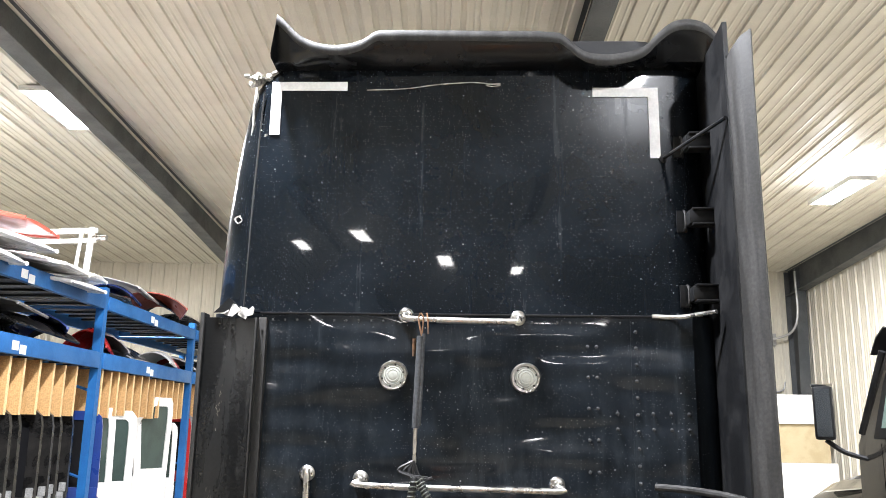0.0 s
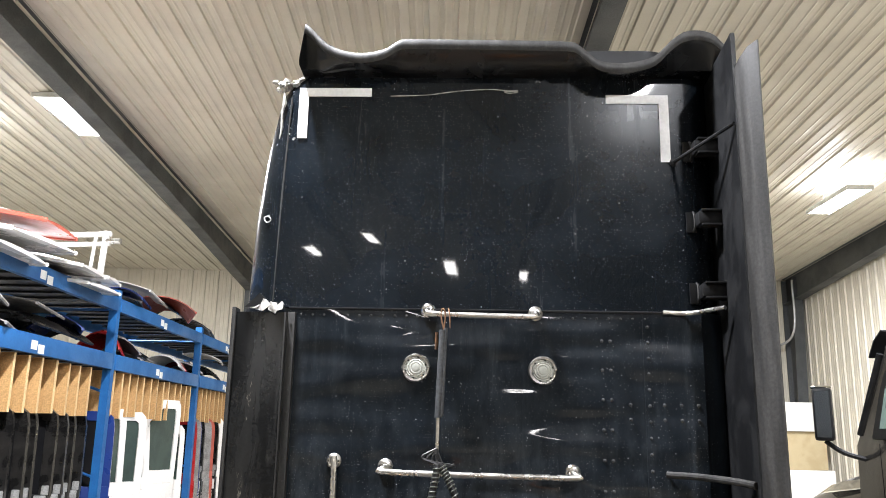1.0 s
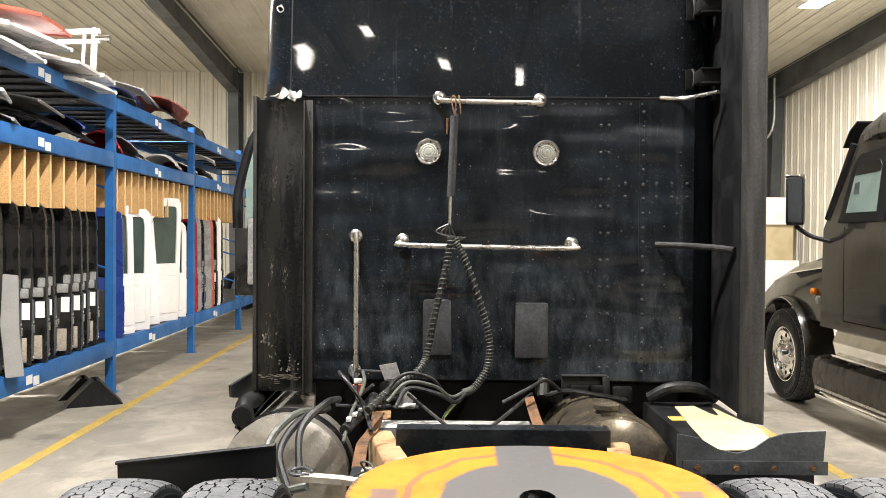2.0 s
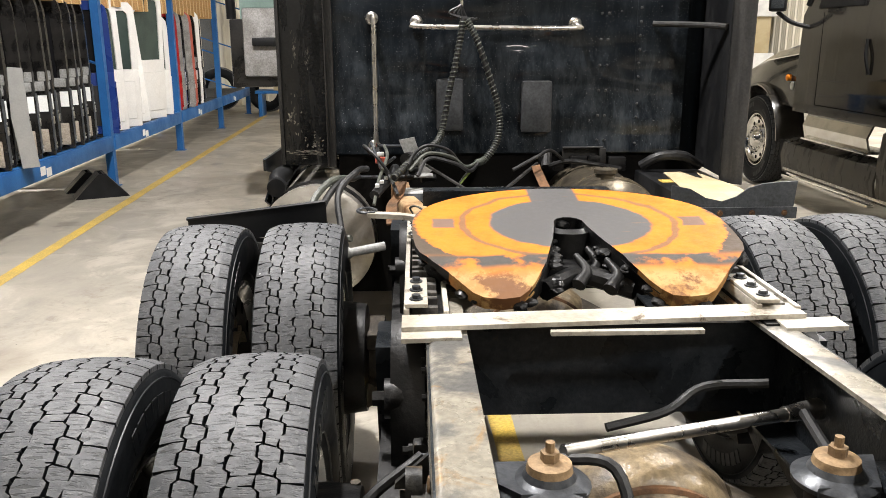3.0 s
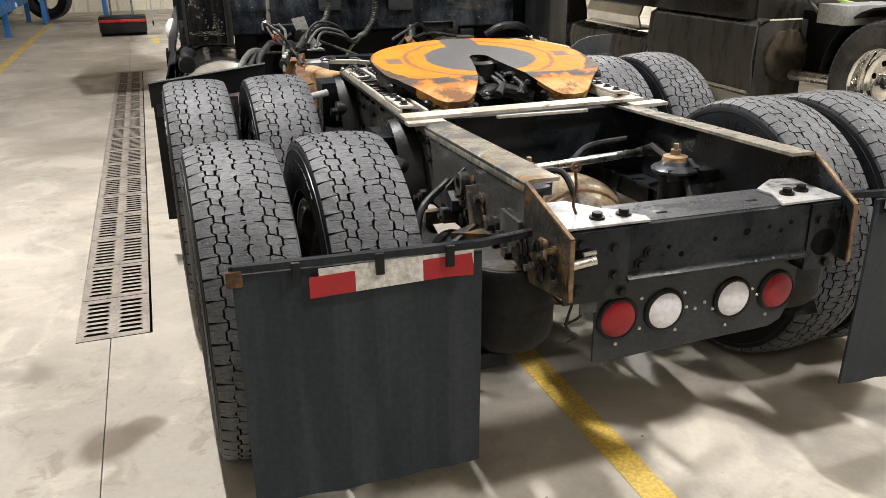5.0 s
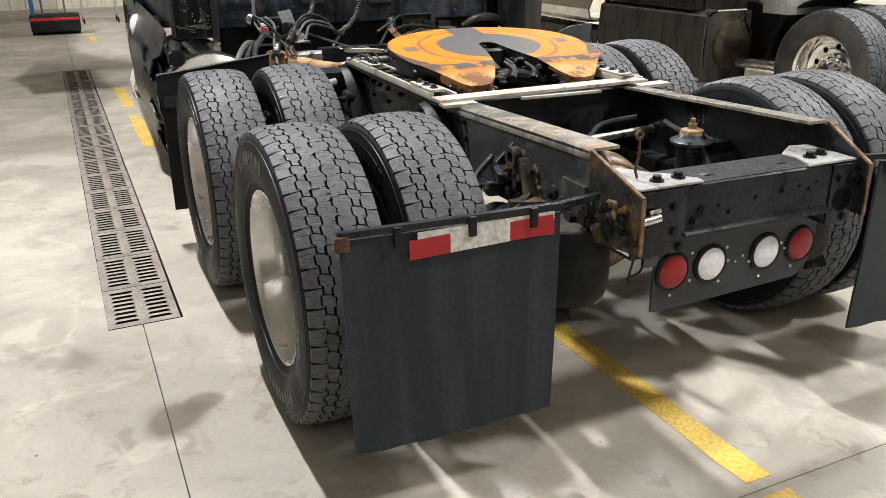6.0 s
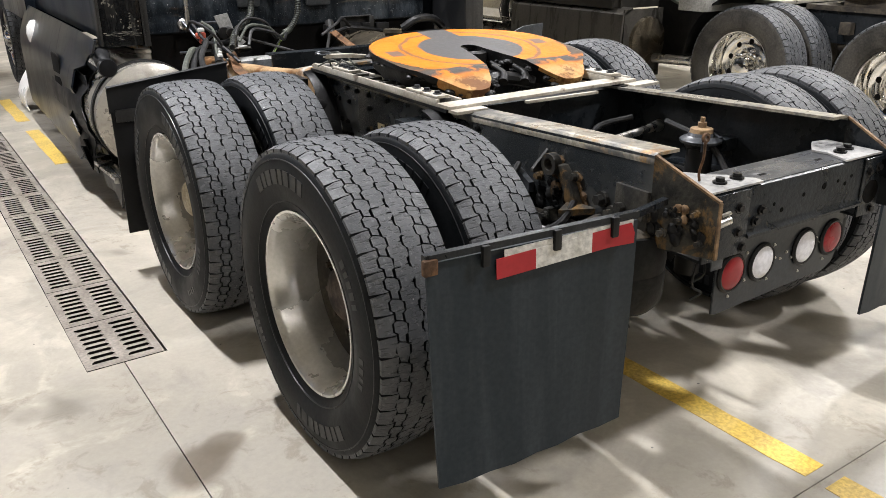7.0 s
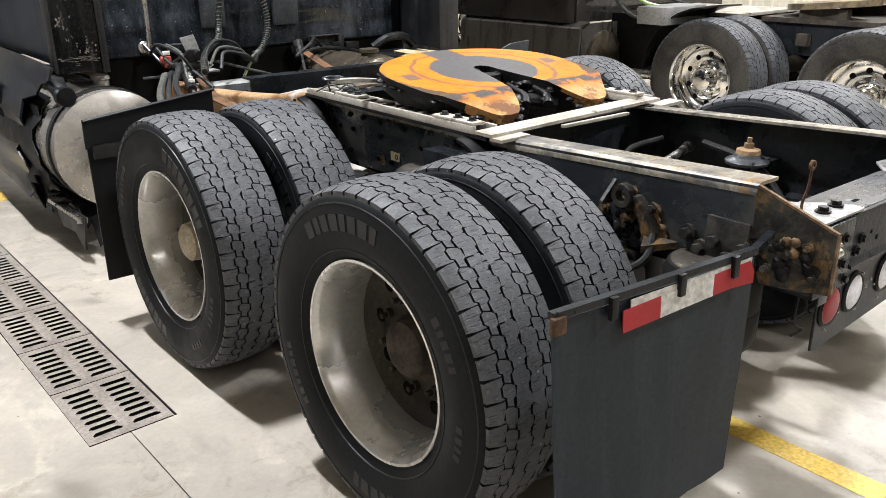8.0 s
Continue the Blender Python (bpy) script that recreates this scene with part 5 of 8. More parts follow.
    # curved hanger leaves outside the rails
    for s, x in ((-1, -0.29), (1, 0.65)):
        for y in (1.0, 2.15):
            bm = bmesh.new()
            arc = [(y + 0.02 - 0.24 * math.sin(a), 0.95 - 0.42 * (1 - math.cos(a))) for a in (math.radians(d) for d in range(0, 91, 9))]
            sheet(bm, [[(x, yy, zz), (x + s * 0.04, yy, zz), (x + s * 0.08, yy + 0.01, zz - 0.01)] for yy, zz in arc], 0.014)
            part("hanger_leaf", bm, M["grease"], T, "curved cast spring hanger")
            bm = bmesh.new()
            tube(bm, [(x + s * 0.02, y - 0.12, 0.8), (x + s * 0.1, y - 0.12, 0.8)], 0.05, 16)
            tube(bm, [(x + s * 0.09, y - 0.12, 0.8), (x + s * 0.13, y - 0.12, 0.8)], 0.02, 6)
            part("bushing", bm, M["grease"], T)
    # brackets and clutter outside the left rail, in front of the air spring
    bm = bmesh.new()
    for k in range(5):
        y = 0.3 + 0.15 * k
        z = 0.74 + 0.03 * math.sin(k * 2.1)
        box(bm, -0.32 - 0.015 * (k % 3), -0.285, y, y + 0.04, z - 0.05, z, 0.008)
        bolt(bm, (-0.325, y + 0.02, z - 0.025), "-x", 0.011, 0.02)
    prism(bm, [(-0.29, 0.12), (-0.40, 0.17), (-0.29, 0.24)], 0.77, 0.79, "z")
    part("web_gusset", prism(bmesh.new(), [(-0.288, 0.93), (-0.35, 0.872), (-0.352, 0.86), (-0.288, 0.858)], 0.36, 0.372, "y"), M["railend"], T, "worn triangular gusset on the rail")
    lathe(bm, [(0.02, -0.3), (0.02, -0.33), (0.036, -0.33), (0.036, -0.3)], 16, "x", (0, 0.31, 0.895), closed=True)
    loft(bm, [[(x, y, z) for x, y in ((-0.286, c), (-0.32, c), (-0.32, c + 0.05), (-0.286, c + 0.05))] for z, c in ((0.9, 0.26), (0.84, 0.2), (0.76, 0.17))])
    pieces("bracket", bm, M["railend"], T, "greasy suspension bracket bolted to the rail")
    bm = bmesh.new()
    for k in range(5):
        y = -0.09 + 0.045 * k
        bolt(bm, (-0.29, y, 0.83 - 0.035 * (k % 2)), "-x", 0.017, 0.03)
        bolt(bm, (-0.288, y, 0.765), "-x", 0.015, 0.025)
    small("flap_bolt", bm, M["railend"], T)
    part("flap_bracket", boxes((-0.30, -0.286, -0.1, 0.03, 0.77, 0.9), bevel=0.004), M["railend"], T, "worn bolted flap bracket")
    bm = bmesh.new()
    for s, x in ((1, -0.5), (-1, 0.86)):
        tube(bm, [(x, 0.42, 0.42), (x, 0.72, 0.42)], 0.05, 12)
        box(bm, x - 0.07, x + 0.07, 0.45, 0.68, 0.58, 0.64, 0.01)
        for yy in (0.47, 0.66):
            for dx in (-0.05, 0.05):
                tube(bm, [(x + dx, yy, 0.36), (x + dx, yy, 0.7)], 0.012, 8)
        tube(bm, [(x, 1.72, 0.42), (x, 2.02, 0.42)], 0.05, 12)
        box(bm, x - 0.07, x + 0.07, 1.75, 1.98, 0.58, 0.64, 0.01)
    pieces("axle_clamp", bm, M["axle"], T)


def build_fifth_wheel(T):
    """Top plate with a throat open to the rear, sloping horns, a skirt below, slide rails and a mount plate."""
    cx, cy, z, R, TIP = 0.172, 1.487, 1.107, 0.492, 7.4   # the plate rests tipped back on its pivots
    fw = tagged(new("fifth_wheel"), "orange painted fifth wheel coupling plate with greasy grey middle")
    fw.parent = T
    out = []
    for k in range(41):                                   # round the front, from the left side to the right
        a = math.radians(180 - 180 * k / 40)
        out.append((R * math.cos(a), 0.345 * math.sin(a) ** 0.92))
    side = [(0.492, -0.05), (0.489, -0.12), (0.482, -0.19), (0.468, -0.24), (0.437, -0.285), (0.398, -0.33), (0.357, -0.385), (0.328, -0.422), (0.3, -0.44), (0.25, -0.448), (0.205, -0.442), (0.18, -0.42), (0.156, -0.385), (0.115, -0.3), (0.075, -0.15), (0.05, -0.03)]
    out += side
    out += [(0.047 * math.cos(a), 0.047 * math.sin(a)) for a in (math.radians(d) for d in range(15, 180, 30))]
    out += [(-x, y) for x, y in side[::-1]]

    def drop(x, y):
        """The horns ramp down behind the plate's flat."""
        d = -0.265 - 0.02 * (1 - min(1, abs(x) / 0.45)) - y
        return 0.0 if d < 0 else -0.24 * d - 0.25 * d * d
    bm = bmesh.new()
    prism(bm, out, -0.018, 0.0, "z")
    for c in (-0.265, -0.285, -0.31, -0.34, -0.37, -0.4, -0.43):
        bmesh.ops.bisect_plane(bm, geom=bm.verts[:] + bm.edges[:] + bm.faces[:], plane_co=(0, c, 0), plane_no=(0, 1, 0))
    for c in (-0.3, -0.16, 0.16, 0.3):
        bmesh.ops.bisect_plane(bm, geom=bm.verts[:] + bm.edges[:] + bm.faces[:], plane_co=(c, 0, 0), plane_no=(1, 0, 0))
    for v in bm.verts:
        low = v.co.z < -0.01
        fall = drop(v.co.x, v.co.y)
        if low and fall < 0:                           # the horns are thick cast noses
            v.co.z -= 0.02 * min(1, -fall / 0.02)
            v.co.y += 0.01
        v.co.z += fall
    bmesh.ops.triangulate(bm, faces=[f for f in bm.faces if len(f.verts) > 4])
    top = part("top_plate", bm, M["orange"], fw, smooth=20)
    top.data.materials.append(M["grease"])                # the cut edge is black but for the rubbed noses
    for f in top.data.polygons:
        f.material_index = 1 if abs(f.normal.z) < 0.5 and f.center.y > -0.34 else 0
    top.matrix_basis = pose(cx, cy, z, TIP)
    # cast body below, black and ragged with grease
    bm = bmesh.new()
    rag = random.Random(5)
    inner = [(x * 0.988, y * 0.985) for x, y in out]
    prism(bm, inner, -0.09, -0.0175, "z")
    for c in (-0.265, -0.33, -0.39):
        bmesh.ops.bisect_plane(bm, geom=bm.verts[:] + bm.edges[:] + bm.faces[:], plane_co=(0, c, 0), plane_no=(0, 1, 0))
    for v in bm.verts:
        low = v.co.z < -0.05
        v.co.z += drop(v.co.x, v.co.y) * (0.15 if low else 1)
        if low:
            v.co.x *= 0.96
            v.co.y = v.co.y * 0.95 + 0.01
            v.co.z += rag.uniform(-0.008, 0.016)
    bmesh.ops.triangulate(bm, faces=[f for f in bm.faces if len(f.verts) > 4])
    skirt = part("skirt", bm, M["grease"], fw, "black greasy underside", 25)
    skirt.matrix_basis = pose(cx, cy, z, TIP)
    # grease pushed out in lumps under the rim and along the throat
    bm = bmesh.new()
    for k in range(70):
        if k < 46:
            i = rag.randrange(len(out))
            x, y = out[i]
            p = Vector((x * 0.985, y * 0.98, -0.024 + drop(x, y) - rag.uniform(0, 0.02)))
        else:
            y = rag.uniform(-0.33, -0.04)
            p = Vector((rag.choice((-1, 1)) * (0.055 - 0.12 * (y + 0.05) * (y < -0.05)), y, -0.02 + drop(0.1, y) - rag.uniform(0, 0.05)))
        r = rag.uniform(0.008, 0.02)
        vs = bmesh.ops.create_icosphere(bm, subdivisions=2, radius=r, matrix=Matrix.Translation(p) @ Matrix.Diagonal((1.3, 1.3, rag.uniform(0.4, 0.9), 1)))["verts"]
        for v in vs:
            v.co += Vector([rag.uniform(-0.13, 0.13) * r for _ in range(3)])
    lumps = tagged(small("grease_lump", bm, M["grease"], fw), "lumps of black grease")
    lumps.matrix_basis = pose(cx, cy, z, TIP)
    # jaws in the throat
    bm = bmesh.new()
    lathe(bm, [(0.05, -0.012), (0.075, -0.022), (0.075, -0.1), (0.05, -0.1)], 24, "z", (cx, cy, z), closed=True)
    tube(bm, bend([(cx - 0.12, cy - 0.3, z - 0.13), (cx, cy - 0.22, z - 0.11), (cx + 0.14, cy - 0.3, z - 0.13)]), 0.03, 10)
    box(bm, cx - 0.2, cx + 0.2, cy - 0.16, cy + 0.2, z - 0.15, z - 0.1, 0.01)
    for x, y in ((0.03, -0.2), (-0.02, -0.28), (0.06, -0.33)):
        tube(bm, bend([(cx + x, cy + y, z - 0.12), (cx + x + 0.03, cy + y + 0.04, z - 0.09), (cx + x + 0.01, cy + y + 0.1, z - 0.06)]), [0.022 - 0.001 * i for i in range(13)], 12)
    part("locking_jaw", bm, M["grease"], fw, "black greasy locking jaws")
    # pivots, slide base
    bm = bmesh.new()
    for s in (-1, 1):
        prism(bm, [(cy - 0.16, 0.985), (cy + 0.16, 0.985), (cy + 0.06, z - 0.05), (cy - 0.06, z - 0.05)], cx + s * 0.36 - 0.03, cx + s * 0.36 + 0.03, "x")
    tube(bm, [(cx - 0.46, cy, z - 0.07), (cx + 0.46, cy, z - 0.07)], 0.03, 12)
    pieces("pivot_bracket", bm, M["grease"], fw)
    for s in (-1, 1):
        x = cx + s * 0.455
        bm = bmesh.new()
        box(bm, x - 0.06, x + 0.06, 0.9, 2.15, 0.962, 0.974)
        rail = part("slide_rail", bm, M["grease"], fw, "greasy black slide rail with locking teeth")
        bm = boxes((x - 0.058, x - 0.044, 0.97, 2.12, 0.974, 1.002), (x + 0.044, x + 0.058, 0.97, 2.12, 0.974, 0.996), bevel=0.002)
        pieces("guide_bar", bm, M["plate"], rail, "bare rubbed guide bar")
        bm = bmesh.new()
        for k in range(17):
            y = 1.0 + 0.063 * k
            box(bm, x - 0.038, x + 0.03, y, y + 0.024, 0.974, 0.996 + 0.004 * (k % 2), 0.003)
        small("locking_tooth", bm, M["slide"], rail)
        for y0, y1 in ((0.975, 1.21), (1.72, 1.9)):
            bm = boxes((x - 0.056, x + 0.004, y0, y1, 1.003, 1.014), bevel=0.003)
            clamp = part("clamp_bar", bm, M["plate"], rail, "bright bolted clamp bar")
            bm = bmesh.new()
            for k in range(3):
                bolt(bm, (x - 0.026, y0 + 0.04 + (y1 - y0 - 0.08) * k / 2, 1.014), "z", 0.012, 0.013)
            small("bolt", bm, M["castgrey"], clamp)
    # loose wires and scraps in front of the plate's left side
    for pts in ([(-0.3, 2.0, 1.0), (-0.33, 1.96, 1.06), (-0.29, 1.9, 1.07), (-0.25, 1.84, 1.02)], [(-0.34, 1.9, 1.0), (-0.31, 1.86, 1.04), (-0.33, 1.8, 1.05), (-0.27, 1.75, 1.01)], [(-0.36, 2.02, 1.0), (-0.3, 1.98, 1.03), (-0.27, 1.94, 1.0)]):
        bm = bmesh.new()
        tube(bm, bend(pts, 5), 0.004, 6)
        part("loose_wire", bm, M["hosegrey"], fw)
    bm = bmesh.new()
    tube(bm, [(-0.29, 2.55, 0.89), (-0.09, 2.565, 0.904)], 0.02, 12)
    part("air_pipe", bm, M["palegrey"], fw, "pale dusty pipe ahead of the plate")
    bm = bmesh.new()
    loft(bm, [[(x, y - 0.02, z - 0.008), (x, y + 0.02, z - 0.008), (x, y + 0.02, z + 0.008), (x, y - 0.02, z + 0.008)] for x, y, z in ((-0.47, 1.69, 1.094), (-0.36, 1.68, 1.09), (-0.2, 1.67, 1.07))])
    handle = part("release_handle", bm, M["plate"], fw, "tan flat release handle sticking out sideways")
    bm = bmesh.new()
    tube(bm, bend([(-0.44, 1.7, 1.106), (-0.465, 1.72, 1.11), (-0.495, 1.72, 1.108), (-0.505, 1.698, 1.105), (-0.485, 1.68, 1.102), (-0.445, 1.685, 1.103)], 5), 0.005, 8)
    part("pull_ring", bm, M["castgrey"], handle, "dull steel pull ring")
    bm = bmesh.new()
    tube(bm, [(-0.57, 2.0, 0.878), (-0.43, 2.04, 0.895)], 0.017, 12)
    tube(bm, [(-0.58, 1.998, 0.876), (-0.56, 2.003, 0.88)], 0.023, 12)
    part("torque_rod", bm, M["palegrey"], fw, "pale dusty rod end beside the rail")
    bm = bmesh.new()
    prism(bm, [(-0.345, 0.87), (0.68, 0.93), (0.68, 1.02), (-0.345, 0.96)], 0.978, 0.99, "z")
    prism(bm, [(-0.345, 0.82), (-0.345, 0.88), (-0.2, 0.885), (-0.2, 0.825)], 0.968, 0.979, "z")
    prism(bm, [(0.6, 0.86), (0.76, 0.87), (0.76, 0.94), (0.6, 0.93)], 0.966, 0.978, "z")
    box(bm, 0.02, 0.4, 0.868, 0.886, 0.962, 0.974, 0.002)
    pieces("mount_plate", bm, M["plate"], fw, "bare tan-white steel mounting plate across the rails")
    bm = bmesh.new()
    box(bm, -0.33, 0.66, 2.08, 2.16, 0.978, 0.99)
    pieces("front_mount_plate", bm, M["frametop"], fw)


def build_mud_flaps(T):
    for side in (-1, 1):
        def at(u, z, d=0.0):
            """u from the outer end (0) to the frame (1)."""
            if side < 0:
                return (-1.045 + 0.6 * u, -0.095 - 0.105 * u - d - 0.09 * (0.86 - z) * (1 - u), z)
            return (1.41 - 0.6 * u, -0.14 - 0.05 * u - d, z)
        fl = tagged(new("mud_flap"), "black rubber mud flap with red and white reflective strip")
        fl.parent = T
        bm = bmesh.new()
        rows = []
        for i in range(9):
            u = i / 8
            rows.append([Vector(at(u * 1.01, 0.845 + 0.03 * u - (0.625 + (0.006 * (i % 2))) * k / 8)) + Vector((0, 0.008 * math.sin(5 * u + 3 * k / 8) * (k / 8), 0)) for k in range(9)])
        sheet(bm, rows, 0.009 * side)
        part("rubber_sheet", bm, M["flap"], fl)
        bm = bmesh.new()
        a, b = Vector(at(-0.01, 0.862)), Vector(at(1.0, 0.895))
        inner = Vector((-0.288 if side < 0 else 0.648, b.y + 0.045, 0.89))
        for p, q in ((a, b), (b, inner)):
            d = (q - p).normalized()
            loft(bm, [[c + Vector((0, o, h)) for o, h in ((-0.012, -0.009), (0.008, -0.009), (0.008, 0.009), (-0.012, 0.009))] for c in (p, q)])
        part("hanger_bar", bm, M["frame"], fl, "worn black steel hanger bar")
        for u0, u1, m in ((0.30, 0.485, "red"), (0.485, 0.76, "white"), (0.76, 0.96, "red")):
            bm = bmesh.new()
            g = [[at(u, 0.768 + 0.062 * u + h + 0.0, 0.014 + (0.012 if u > 0.9 and h < 0.03 else 0)) for h in (0.048, 0.024, -0.006)] for u in (u0, (u0 + u1) / 2, u1)]
            sheet(bm, g, 0.003 * side)
            part("reflective_strip", bm, M[m], fl, "red reflective strip" if m == "red" else "white reflective strip")
        bm = bmesh.new()
        g = [[at(u, 0.822 + 0.045 * u + h, 0.012) for h in (0.018, -0.018)] for u in (0.34, 0.6, 0.86, 0.97)]
        sheet(bm, g, 0.003 * side)
        part("clamp_strip", bm, M["white"], fl, "dirty white clamp strip")
        bm = bmesh.new()
        for u in (0.25, 0.585, 0.87):
            p = Vector(at(u, 0.835 + 0.035 * u, 0.018))
            box(bm, p.x - 0.011, p.x + 0.011, p.y - 0.004, p.y + 0.01, p.z - 0.022, p.z + 0.034, 0.003)
        pieces("clip", bm, M["plastic"], fl, "black clip")
        p = Vector(at(0.0, 0.85, 0.015))
        part("end_clip", boxes((p.x - 0.015, p.x + 0.025, p.y - 0.006, p.y + 0.012, p.z - 0.03, p.z + 0.012), bevel=0.005), M["rust"], fl, "tan worn end clip")
    # the front quarter fenders: a flat strip with a rolled lip, a bracket and a hanging panel; the right one is broken out
    bm = bmesh.new()
    (xa, za), (xb, zb) = (-1.275, 0.935), (-0.69, 1.005)
    sheet(bm, [[(xa + (xb - xa) * u, 2.37 + d, za + (zb - za) * u + h) for d, h in ((0.0, 0.0), (0.012, 0.006), (0.03, 0.0), (0.034, -0.06), (0.038, -0.125))] for u in (0, 0.5, 1)], 0.008)
    f = part("quarter_fender", bm, M["plastic"], T, "black plastic quarter fender ahead of the wheels")
    part("fender_bracket", boxes((-1.25, -0.86, 2.385, 2.4, 0.765, 0.825), bevel=0.004), M["dullplastic"], f)
    part("hanging_panel", boxes((-1.265, -0.84, 2.415, 2.425, 0.2, 0.84), bevel=0.003), M["plastic"], f)
    bm = bmesh.new()
    prism(bm, [(0.78, 0.93), (1.31, 0.945), (1.32, 1.075), (1.25, 1.072), (1.17, 1.065), (1.11, 1.045), (1.06, 1.01), (1.0, 0.99), (0.93, 1.005), (0.86, 1.045), (0.78, 1.06)], 2.37, 2.379, "y")
    f = part("quarter_fender", bm, M["greyplastic"], T, "grey plastic quarter fender with a broken-out edge")
    part("fender_strip", boxes((0.8, 1.325, 2.36, 2.37, 0.915, 0.965), bevel=0.003), M["castgrey"], f, "worn grey clamping strip")
    bm = bmesh.new()
    for k in range(4):
        bolt(bm, (0.85 + 0.14 * k, 2.36, 0.94), "-y", 0.009, 0.008)
    small("bolt", bm, M["rust"], f)
    part("hanging_panel", boxes((0.9, 1.3, 2.415, 2.425, 0.18, 0.92), bevel=0.003), M["plastic"], f)


build_chassis(TRUCK)
build_axles(TRUCK)
build_fifth_wheel(TRUCK)
build_mud_flaps(TRUCK)


# ---- the truck's cab, tanks and hoses ----
def shards(bm, centre, size, n, thick=0.006, flat="y"):
    """Ragged broken pieces round a point."""
    c = Vector(centre)
    for _ in range(n):
        p = c + Vector([random.uniform(-1, 1) * s for s in size])
        r = random.uniform(0.25, 0.6) * max(size)
        a0 = random.uniform(0, 6.28)
        out = [(r * random.uniform(0.3, 1.0) * math.cos(a0 + k * 1.3), r * random.uniform(0.3, 1.0) * math.sin(a0 + k * 1.3)) for k in range(5)]
        m = Matrix.Translation(p) @ Euler((random.uniform(-0.6, 0.6), random.uniform(-0.6, 0.6), random.uniform(-0.6, 0.6))).to_matrix().to_4x4()
        prism(bm, out, -thick / 2, thick / 2, flat, m)
    return bm


def grab_handle(T, a, b, out=0.065, dip=0.025, r=0.0145):
    """A bent bar between two oval feet on the back wall."""
    a, b = Vector(a), Vector(b)
    o, d = Vector((0, -out, 0)), (b - a).normalized()
    drop = Vector((0, 0, -dip)) if abs(d.x) > 0.5 else Vector((dip, 0, 0))
    bm = bmesh.new()
    tube(bm, bend([a, a + o * 0.7 + drop * 0.3, a + o + drop + d * 0.045, b + o + drop - d * 0.045, b + o * 0.7 + drop * 0.3, b], 5), r, 12)
    h = part("grab_handle", bm, M["chrome"], T, "bare steel grab handle")
    for p in (a, b):
        bm = bmesh.new()
        lathe(bm, [(0.034, 0.004), (0.036, -0.006), (0.03, -0.014), (0.018, -0.02), (0.01, -0.02)], 20, "y", p)
        part("foot", bm, M["chrome"], h)
        bm = bmesh.new()
        for s in (-1, 1):
            bolt(bm, p + Vector((0.022 * s, -0.012, 0)), "-y", 0.005, 0.006)
        small("screw", bm, M["grease"], h)


